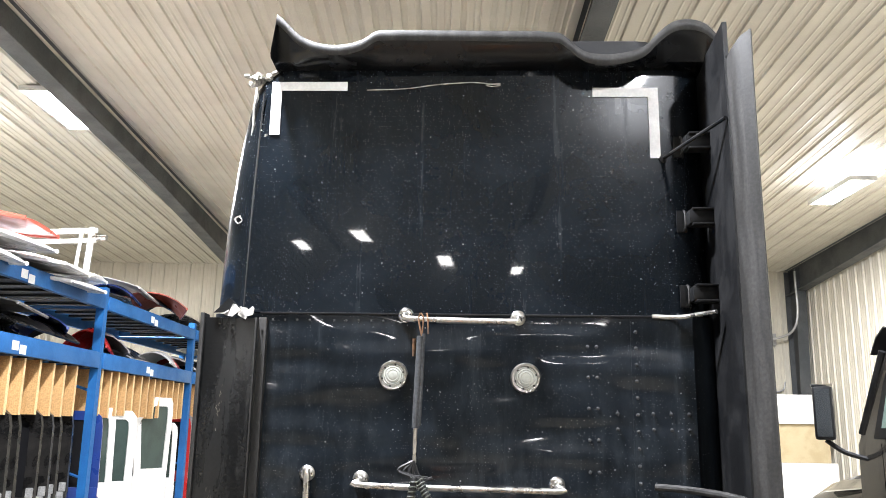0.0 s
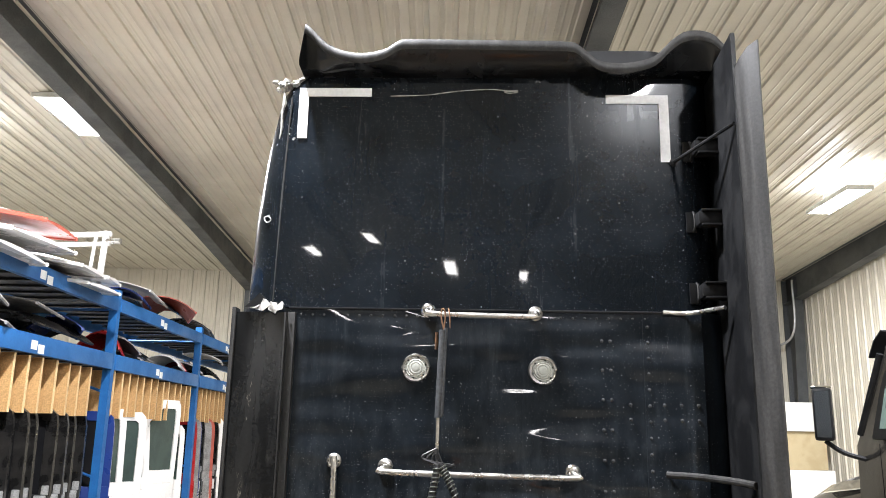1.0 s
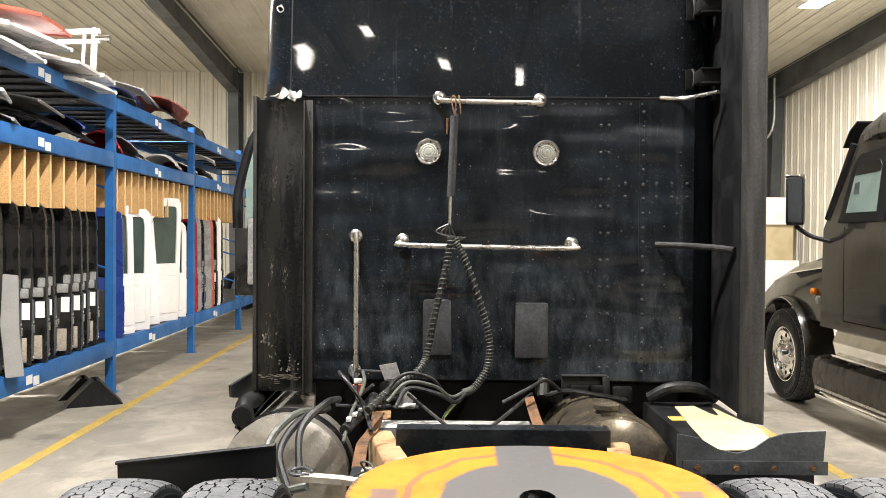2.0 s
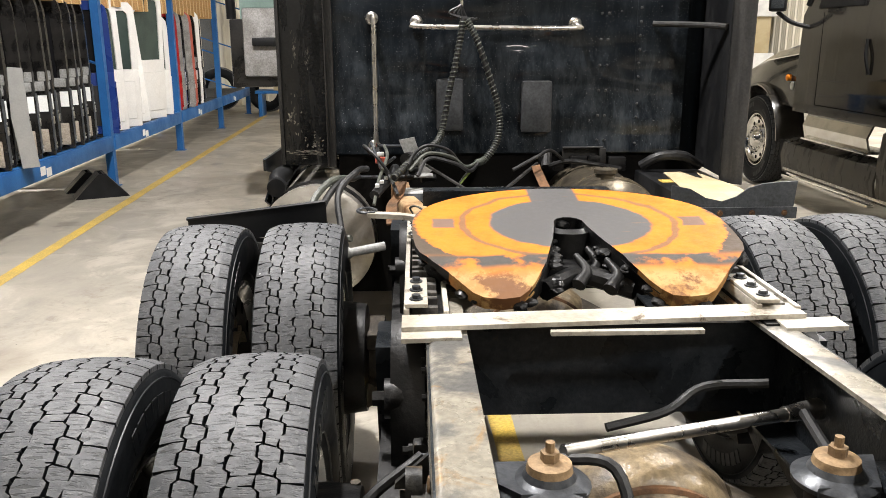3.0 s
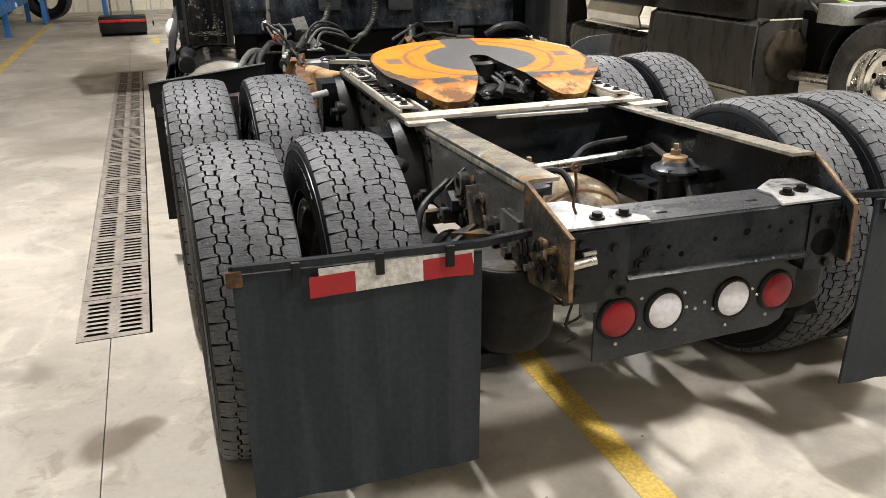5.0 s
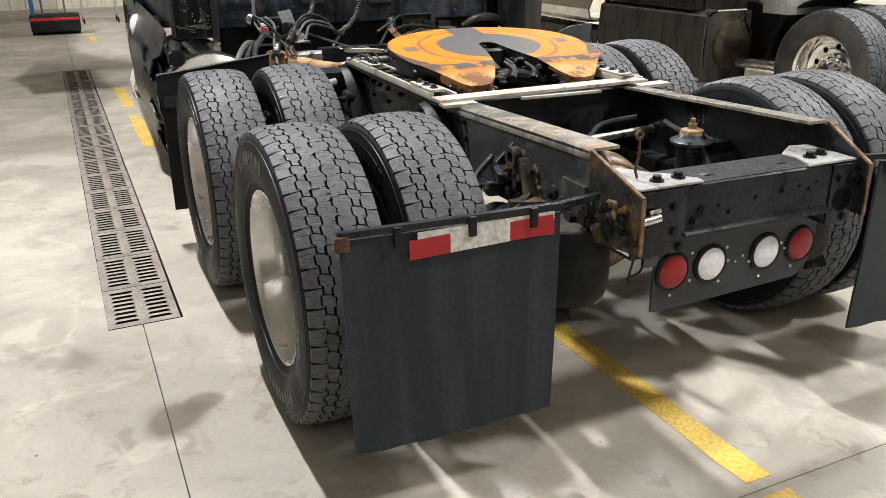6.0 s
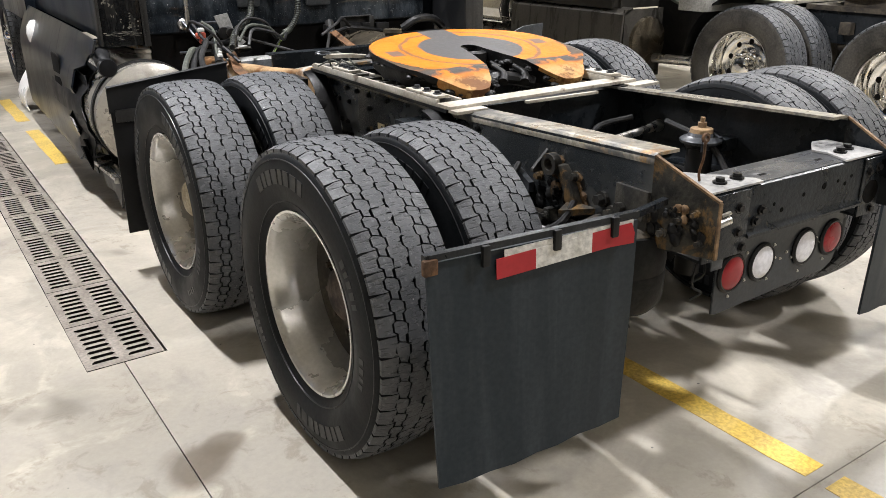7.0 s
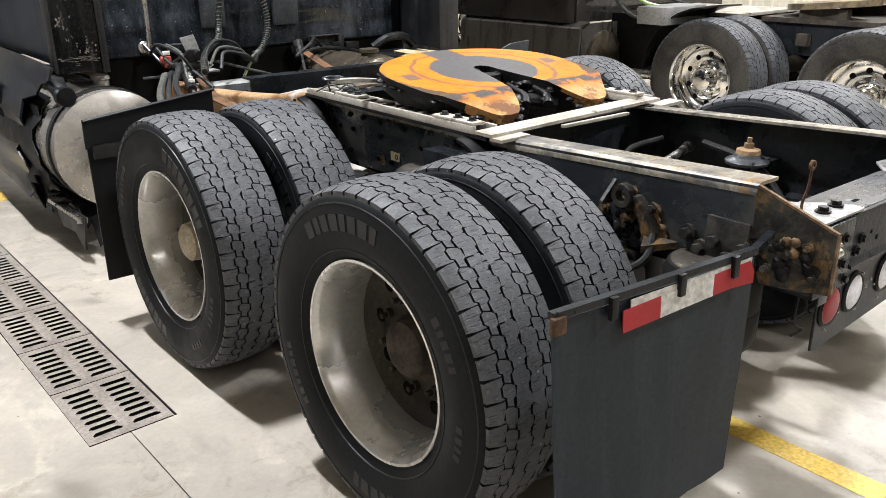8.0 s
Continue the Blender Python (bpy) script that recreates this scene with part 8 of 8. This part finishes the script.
    spec = [("doorgrey", (W, 7.0, top), (0.9, 0.6, 0.1), 0),
            ("doorblack", (W + 0.1, 9.5, top), (0.9, 1.2, 0.12), 10), ("salmon", (W + 0.25, 10.7, top + 0.05), (0.8, 0.9, 0.35), 14), ("doorblue", (W + 0.2, 9.7, top + 0.1), (0.6, 0.6, 0.18), 0), ("wallwhite", (W, 10.0, top + 0.2), (0.9, 1.4, 0.12), 4), ("doorblack", (W + 0.05, 11.0, top + 0.15), (0.8, 1.0, 0.28), -9),
            ("doorblack", (W, 5.9, mid), (0.9, 1.1, 0.2), 0), ("doorgrey", (W + 0.1, 6.6, mid), (0.9, 0.8, 0.15), 8), ("doorwhite", (W + 0.15, 6.2, mid + 0.2), (0.7, 0.7, 0.1), 12), ("doorblack", (W + 0.12, 7.6, mid + 0.05), (0.9, 1.3, 0.22), -6), ("doorblue", (W + 0.25, 7.9, mid + 0.1), (0.5, 0.45, 0.22), 20), ("doorgrey", (W + 0.2, 7.2, mid + 0.25), (0.7, 0.9, 0.08), 3),
            ("doorred", (W + 0.3, 8.95, mid), (0.5, 0.4, 0.3), 0), ("doorgrey", (W + 0.2, 9.4, mid), (0.6, 0.6, 0.3), 25), ("doorgrey", (W + 0.1, 9.9, mid), (0.8, 0.9, 0.14), 5), ("doorwhite", (W + 0.3, 10.8, mid), (0.45, 0.5, 0.26), 0), ("doorred", (W + 0.3, 11.3, mid), (0.5, 0.5, 0.2), 0), ("torn", (W + 0.1, 10.4, mid), (0.8, 0.7, 0.1), -10), ("doorblack", (W - 0.1, 10.6, mid + 0.02), (0.9, 1.6, 0.25), 0),
            ("doorgrey", (W + 0.1, 12.4, mid), (0.8, 0.9, 0.25), 4), ("doorblack", (W + 0.1, 13.3, mid), (0.8, 1.2, 0.25), 4), ("doorwhite", (W + 0.2, 12.9, mid + 0.26), (0.6, 0.7, 0.15), 4), ("doorblack", (W + 0.1, 12.7, top), (0.9, 1.4, 0.3), 4)]
    pale = ("doorwhite", "salmon", "wallwhite")          # these lie tipped towards the aisle
    words = {"doorwhite": "white", "salmon": "faded red", "doorblack": "black", "doorgrey": "grey", "doorblue": "blue", "doorred": "red", "wallwhite": "pale", "torn": "bare fibreglass"}
    for i, (paint, at, size, yaw) in enumerate(spec):
        bent_panel("body_panel", words[paint] + " moulded truck body panel lying on the rack shelf", "body panel", paint, (at[0] + (0.12 if paint in pale else 0), at[1], at[2] + (0.07 * size[0] if paint in pale else 0)), (size[0], size[1], size[2] * (0.5 if paint in pale else 0.8)), 0.3, yaw, 9 if paint in pale else random.uniform(-4, 4), g, i)
    # white bolted frame standing on the top deck
    f = thing("panel_frame", "white painted steel frame standing on the rack", "frame")
    f.matrix_basis = FLOORPLAN @ pose(RX - 0.5, 8.2, top)
    for a, b, r in (((-0.55, 0.1, 0.0), (-0.55, 0.1, 0.62), 0.03), ((0.42, 0, 0.0), (0.45, 0, 0.66), 0.035), ((0.3, 0, 0.0), (0.34, 0, 0.6), 0.02), ((-0.75, 0.1, 0.6), (0.5, 0, 0.63), 0.03), ((-0.75, 0.1, 0.5), (0.5, 0, 0.52), 0.025)):
        bm = bmesh.new()
        tube(bm, [a, b], r, 8)
        part("bar", bm, M["wallwhite"], f)
    bm = bmesh.new()
    tube(bm, [(0.45, 0, 0.55), (0.62, -0.02, 0.55)], 0.03, 10)
    part("pin", bm, M["chrome"], f)
    # ramps and clutter on the floor under the rack
    for y, x, s in ((8.0, RX + 0.02, 1.0), (8.35, RX - 0.25, 0.85)):
        r = thing("wheel_chock", "black steel wedge ramp on the floor under the rack", "wheel chock", "wheel chocks")
        r.matrix_basis = FLOORPLAN @ pose(x, y, 0, 0, 0, 25) @ Matrix.Scale(s, 4)
        bm = bmesh.new()
        prism(bm, [(-0.28, 0), (0.28, 0), (0.05, 0.26), (-0.02, 0.26)], -0.15, -0.14, "y")
        prism(bm, [(-0.28, 0), (0.28, 0), (0.05, 0.26), (-0.02, 0.26)], 0.14, 0.15, "y")
        pieces("side_plate", bm, M["plastic"], r)
        bm = bmesh.new()
        prism(bm, [(-0.28, 0), (-0.26, 0), (0.0, 0.25), (-0.02, 0.26)], -0.14, 0.14, "y")
        prism(bm, [(0.26, 0), (0.28, 0), (0.05, 0.26), (0.03, 0.25)], -0.14, 0.14, "y")
        pieces("slope", bm, M["dullplastic"], r)
    # far end: a sweeper attachment and a spare tyre
    sw = thing("push_sweeper", "black and red push sweeper standing near the far wall", "sweeper")
    sw.matrix_basis = FLOORPLAN @ pose(-1.6, 14.4, 0) @ Matrix.Diagonal((0.74, 1, 1, 1))
    part("brush_housing", boxes((-0.55, 0.55, -0.2, 0.2, 0.06, 0.36), bevel=0.05), M["plastic"], sw)
    part("lid", boxes((-0.53, 0.53, -0.215, -0.16, 0.25, 0.3), bevel=0.012), M["doorred"], sw, "dull red stripe")
    bm = bmesh.new()
    for x in (-0.25, 0.25):
        tube(bm, [(x, 0.1, 0.34), (x, 0.2, 1.05)], 0.024, 8)
    tube(bm, [(-0.28, 0.2, 1.05), (0.28, 0.2, 1.05)], 0.024, 8)
    tube(bm, [(-0.28, 0.15, 0.72), (0.28, 0.15, 0.72)], 0.02, 8)
    part("handle", bm, M["steel"], sw)
    bm = bmesh.new()
    tube(bm, [(-0.53, 0, 0.07), (0.53, 0, 0.07)], 0.07, 12)
    part("brush", bm, M["grease"], sw)
    cart = thing("wire_cart", "grey wire trolley on castors near the far wall", "trolley")
    cart.matrix_basis = FLOORPLAN @ pose(-0.75, 16.4, 0)
    for x in (-0.32, 0.32):
        for y in (-0.25, 0.25):
            bm = bmesh.new()
            tube(bm, [(x, y, 0.1), (x, y, 0.95)], 0.014, 6)
            part("post", bm, M["conduit"], cart)
            bm = bmesh.new()
            lathe(bm, [(0.01, -0.015), (0.05, -0.015), (0.05, 0.015), (0.01, 0.015)], 14, "x", (x, y, 0.05))
            part("castor", bm, M["rubber"], cart)
    for z in (0.2, 0.55, 0.93):
        bm = bmesh.new()
        for k in range(9):
            tube(bm, [(-0.32 + 0.08 * k, -0.25, z), (-0.32 + 0.08 * k, 0.25, z)], 0.006, 5)
        for y in (-0.25, 0.25):
            tube(bm, [(-0.32, y, z), (0.32, y, z)], 0.011, 6)
        small("wire_shelf", bm, M["conduit"], cart)
    t = thing("spare_tyre", "black truck tyre standing near the far wall", "tyre", "spare tyres")
    t.matrix_basis = FLOORPLAN @ pose(-3.2, 18.6, 0.512, 0, 0, 70)
    again("tread", TREAD, t)
    again("casing", CASING, t)
    copy_thing(t, FLOORPLAN @ pose(-4.4, 19.0, 0.512, 0, 0, 95))
    st = thing("parts_stand", "low blue steel parts stand near the far wall", "stand")
    st.matrix_basis = FLOORPLAN @ pose(-2.6, 17.6, 0)
    for x in (-0.6, 0.6):
        part("leg", boxes((x - 0.04, x + 0.04, -0.3, 0.3, 0, 0.5), bevel=0.005), M["rackblue"], st)
    part("shelf", boxes((-0.7, 0.7, -0.32, 0.32, 0.5, 0.56), bevel=0.005), M["rackblue"], st)
    bx = tagged(part("carton", boxes((-0.3, 0.25, -0.25, 0.25, 0, 0.4), bevel=0.01), M["card"]), "brown cardboard carton on a blue parts stand", "carton")
    bx.matrix_basis = FLOORPLAN @ pose(-2.6, 17.6, 0.562)


build_rack()
build_doors()
build_trim_panel()
build_shelf_parts()


# ---- the black truck parked alongside ----
def build_neighbour():
    N = thing("semi_truck", "dusty black semi truck parked alongside with polished wheels", "truck")
    X = 3.66
    # cab and sleeper
    bm = bmesh.new()
    loft(bm, [[(X + d, 4.15, z), (X + 2.5 - d, 4.15, z), (X + 2.5 - d, 7.55 - f, z), (X + d, 7.55 - f, z)] for z, d, f in ((0.92, 0, 0), (1.9, 0.0, 0.05), (2.75, 0.1, 0.55), (2.95, 0.25, 0.8), (3.4, 0.4, 1.5))])
    bmesh.ops.bevel(bm, geom=[e for e in bm.edges if abs(e.verts[0].co.z - e.verts[1].co.z) > 0.1], offset=0.06, segments=3, affect="EDGES")
    part("cab_body", bm, M["truckpaint"], N, "dusty black cab and sleeper")
    bm = bmesh.new()
    loft(bm, [[(X + 0.06 + d, y, 0.95), (X + 2.44 - d, y, 0.95), (X + 2.44 - d, y, z), (X + 2.2 - d, y, z + 0.16), (X + 0.3 + d, y, z + 0.16), (X + 0.06 + d, y, z)] for y, z, d in ((7.45, 1.5, 0.0), (8.2, 1.42, 0.02), (8.9, 1.3, 0.06), (9.5, 1.1, 0.16))])
    part("bonnet", bm, M["truckpaint"], N, "black bonnet", 60)
    bm = bmesh.new()
    arc = [(8.4 + 0.64 * math.cos(a), 0.512 + 0.64 * math.sin(a)) for a in (math.radians(d) for d in range(-5, 186, 12))]
    sheet(bm, [[(X - 0.02, y, z), (X + 0.03, y, z + 0.02), (X + 0.3, y, z + 0.03)] for y, z in arc], 0.02)
    part("fender_arch", bm, M["truckpaint"], N)
    for x, flip in ((3.8, False), (5.95, True)):
        wheel(N, x, 8.4, 0.512, RIM_FRONT, HUB_FRONT, flip)
    # door seams, window, visor, mirror
    def lean(bm, d):
        for v in bm.verts:
            v.co.x += 0.118 * max(0, v.co.z - 1.9) + d
        return bm
    bm = lean(prism(bmesh.new(), [(6.3, 1.94), (7.12, 1.94), (6.98, 2.4), (6.92, 2.52), (6.84, 2.57), (6.3, 2.6)], X, X + 0.03, "x"), -0.022)
    bmesh.ops.bevel(bm, geom=[e for e in bm.edges if abs(e.verts[0].co.x - e.verts[1].co.x) < 0.02], offset=0.006, segments=2, affect="EDGES")
    win = part("door_window", bm, M["plastic"], N, "side window with a thick black frame")
    bm = lean(prism(bmesh.new(), [(6.45, 2.03), (6.98, 2.03), (6.9, 2.36), (6.87, 2.43), (6.82, 2.46), (6.49, 2.48), (6.45, 2.44)], X - 0.004, X + 0.01, "x"), -0.022)
    part("window_pane", bm, M["glass"], win, "green tinted pane")
    # dark strip painted over the pane for the unlit cab inside
    bm = lean(prism(bmesh.new(), [(6.45, 2.38), (6.885, 2.37), (6.87, 2.43), (6.82, 2.46), (6.49, 2.48), (6.45, 2.44)], X - 0.0065, X - 0.0045, "x"), -0.022)
    part("pane_shade", bm, M["darkglass"], win, "dark band along the pane's top")
    bm = lean(prism(bmesh.new(), [(6.78, 2.2), (6.88, 2.2), (6.87, 2.3), (6.79, 2.31)], X - 0.0065, X - 0.0045, "x"), -0.022)
    part("pane_sticker", bm, M["greyplastic"], win)
    # the rounded roof edge over the door, and the tall roof fairing behind it
    bm = bmesh.new()
    loft(bm, [[(X + 0.06 + 0.07 * k, 5.4 - 0.2 * k, 2.68 + h), (X + 0.06 + 0.07 * k, 6.6, 2.72 + h), (X + 0.1 + 0.07 * k, 6.98 - 0.1 * k, 2.66 + h), (X + 0.4, 6.98 - 0.1 * k, 2.66 + h), (X + 0.4, 5.4 - 0.2 * k, 2.68 + h)] for k, h in ((0, 0), (0.1, 0.08), (0.5, 0.16), (1.3, 0.22), (2.6, 0.25))])
    part("roof_edge", bm, M["fairing"], N, "paler rounded roof edge", 60)
    bm = bmesh.new()
    for y in (5.75, 7.02):
        box(bm, X - 0.002, X + 0.01, y, y + 0.007, 1.02, 1.9)
    box(bm, X - 0.002, X + 0.01, 5.75, 7.03, 1.012, 1.02)
    pieces("door_seam", bm, M["recess_shade"], N)
    bm = bmesh.new()
    tube(bm, bend([(X - 0.01, 6.1, 1.35), (X - 0.03, 6.14, 1.5), (X - 0.01, 6.18, 1.65)]), 0.015, 8)
    part("door_handle", bm, M["plastic"], N)
    bm = bmesh.new()
    tube(bm, [(X + 0.01, 7.38, 1.98), (X + 0.08, 7.02, 2.68)], 0.03, 8)
    part("pillar", bm, M["plastic"], N)
    bm = bmesh.new()
    box(bm, -0.05, 0.05, -0.085, 0.085, -0.24, 0.24, 0.03)
    mir = part("mirror", bm, M["plastic"], N, "black door mirror with chrome cap")
    mir.matrix_basis = pose(X - 0.3, 7.4, 2.16, 0, 0, 62)
    bm = boxes((-0.054, -0.05, -0.062, 0.062, -0.21, 0.21))
    part("mirror_glass", bm, M["mirrorglass"], mir)
    part("mirror_cap", boxes((-0.045, 0.045, -0.09, 0.09, 0.225, 0.255), bevel=0.01), M["polish"], mir)
    bm = bmesh.new()
    tube(bm, bend([(X - 0.28, 7.45, 1.92), (X - 0.15, 7.4, 1.82), (X + 0.02, 7.3, 1.76)]), 0.022, 8)
    part("mirror_arm", bm, M["plastic"], N)
    bm = bmesh.new()
    sheet(bm, [[(X + 0.12 + 0.5 * k, 7.05, 2.9), (X + 0.12 + 0.5 * k, 7.2, 2.82), (X + 0.12 + 0.5 * k, 7.32, 2.68)] for k in range(5)], 0.015)
    part("sun_visor", bm, M["plastic"], N)
    for y, z, m, r in ((7.75, 1.25, "amber", 0.035), (7.62, 1.17, "lens", 0.045)):
        bm = bmesh.new()
        lathe(bm, [(r, X + 0.08), (r, X + 0.03), (r * 0.6, X + 0.02), (0.005, X + 0.018)], 20, "x", (0, y, z))
        part("marker_lamp", bm, M[m], N, "amber marker lamp" if m == "amber" else "round clear lamp")
    bm = bmesh.new()
    sheet(bm, [[(X + 0.05, 7.5 + 0.28 * k, 1.5 - 0.03 * k), (X + 0.2, 7.5 + 0.28 * k, 1.6 - 0.03 * k)] for k in range(4)], 0.01)
    part("bonnet_trim", bm, M["polish"], N)
    # lower side fairings with bright steps
    for y0, y1, z0, z1 in ((4.02, 5.72, 0.28, 0.92), (5.75, 7.55, 0.28, 0.62)):
        bm = bmesh.new()
        sheet(bm, [[(X + 0.1, y, z1), (X - 0.01, y, z1 - 0.05), (X - 0.03, y, (z0 + z1) / 2), (X, y, z0)] for y in (y0, (y0 + y1) / 2, y1)], -0.02)
        box(bm, X - 0.005, X + 0.5, y0, y0 + 0.02, z0, z1)
        part("side_fairing", bm, M["fairing"], N, "dusty black lower side fairing")
    bm = boxes((X - 0.035, X - 0.005, 4.04, 5.7, 0.6, 0.615), (X - 0.035, X - 0.005, 4.04, 7.5, 0.3, 0.325))
    pieces("trim_strip", bm, M["chrome"], N, "", 0)
    bm = boxes((X - 0.02, X + 0.3, 6.0, 7.2, 0.66, 0.68), (X - 0.04, X + 0.02, 5.8, 7.5, 0.22, 0.25), bevel=0.004)
    pieces("step_plate", bm, M["polish"], N, "bright metal step plate")
    bm = bmesh.new()
    sheet(bm, [[(X + 0.05, y, 0.95), (X - 0.01, y, 0.8), (X + 0.02, y, 0.68)] for y in (6.0, 6.6, 7.2)], 0.02)
    part("step_panel", bm, M["polish"], N, "bright metal panel above the step")
    # chassis behind the cab
    for x in (X + 0.83, X + 1.64):
        part("frame_rail", boxes((x, x + 0.07, 0.3, 4.3, 0.72, 0.98), bevel=0.005), M["frame"], N, "black frame rail")
    for y, r in ((2.88, 0), (1.52, 30)):
        for x, flip, rim, hub in ((X + 0.34, False, RIM_SHINE, HUB_SHINE), (X + 0.68, False, RIM_FLAT, None), (X + 1.82, True, RIM_FLAT, None), (X + 2.16, True, RIM_SHINE, HUB_SHINE)):
            wheel(N, x, y, 0.512, rim, hub, flip, r, dusty=True)
        bm = bmesh.new()
        tube(bm, [(X + 0.4, y, 0.512), (X + 2.1, y, 0.512)], 0.08, 14)
        lathe(bm, [(0.02, -0.2), (0.16, -0.15), (0.24, 0), (0.16, 0.15), (0.02, 0.2)], 24, "y", (X + 1.25, y, 0.56))
        part("axle", bm, M["axle"], N)
    bm = bmesh.new()
    lathe(bm, [(0.02, 3.96), (0.14, 3.965), (0.22, 3.985), (0.23, 4.02), (0.23, 4.4), (0.02, 4.41)], 36, "y", (X + 0.3, 0, 0.62))
    part("fuel_tank", bm, M["oilytank"], N, "oily brown tank end")
    bm = bmesh.new()
    sheet(bm, [[(X + 0.2, y, z), (X + 0.45, y, z + 0.01), (X + 0.78, y, z)] for y, z in [(2.88 + 0.6 * math.cos(a), 0.512 + 0.6 * math.sin(a)) for a in (math.radians(d) for d in range(5, 100, 12))]], 0.012)
    part("quarter_fender", bm, M["grease"], N, "black plastic quarter fender")
    bm = bmesh.new()
    tube(bm, [(X + 0.3, 3.35, 0.5), (X + 0.3, 3.9, 0.47)], 0.045, 14)
    part("exhaust_pipe", bm, M["chrome"], N, "dull steel exhaust pipe")
    # black box added to fill the dark gap behind the side fairing
    part("dark_gap_box", boxes((X + 0.5, X + 0.95, 3.42, 4.1, 0.45, 1.0), bevel=0.02), M["grease"], N, "black box filling the dark gap on the frame")
    part("fender_plate", boxes((X + 0.12, X + 0.72, 3.2, 3.5, 0.95, 1.1), bevel=0.01), M["palegrey"], N, "pale grey plastic cover")
    part("deck_plate", boxes((X + 0.75, X + 1.75, 2.9, 4.0, 1.0, 1.03), bevel=0.005), M["plate"], N, "bright tread plate deck")
    for k, (pts, m) in enumerate((([(X + 0.6, 4.1, 1.5), (X + 0.5, 3.9, 1.25), (X + 0.55, 3.75, 1.1), (X + 0.75, 3.6, 1.05)], "green"), ([(X + 0.7, 4.1, 1.5), (X + 0.58, 3.85, 1.2), (X + 0.6, 3.7, 1.05)], "hose"), ([(X + 0.9, 4.1, 1.4), (X + 0.8, 3.7, 1.15), (X + 1.0, 3.5, 1.05)], "hose"), ([(X + 0.45, 4.1, 1.2), (X + 0.4, 3.8, 1.0), (X + 0.5, 3.55, 0.95)], "hosegrey"))):
        bm = bmesh.new()
        tube(bm, bend(pts), 0.018, 8)
        part("air_hose", bm, M[m], N)
    bm = bmesh.new()
    out = [(0.46 * math.cos(math.radians(a)), 0.46 * math.sin(math.radians(a))) for a in range(-60, 241, 12)] + [(-0.06, -0.1), (0.0, -0.02), (0.06, -0.1)]
    prism(bm, out, 0, 0.05, "z")
    fw = part("fifth_wheel", bm, M["diff"], N, "dusty tan fifth wheel plate")
    fw.matrix_basis = pose(X + 1.25, 2.2, 1.1, -5, 0, 0)
    part("fifth_wheel_mount", boxes((X + 0.8, X + 1.7, 1.7, 2.7, 0.98, 1.02), (X + 0.86, X + 0.94, 2.0, 2.4, 1.02, 1.1), (X + 1.56, X + 1.64, 2.0, 2.4, 1.02, 1.1)), M["axle"], N)
    bm = bmesh.new()
    for k in range(8):
        box(bm, X + 0.76, X + 0.83, 0.5 + 0.35 * k, 0.6 + 0.35 * k, 0.74 + 0.03 * (k % 3), 0.9, 0.01)
    pieces("rail_bracket", bm, M["axle"], N)


build_neighbour()
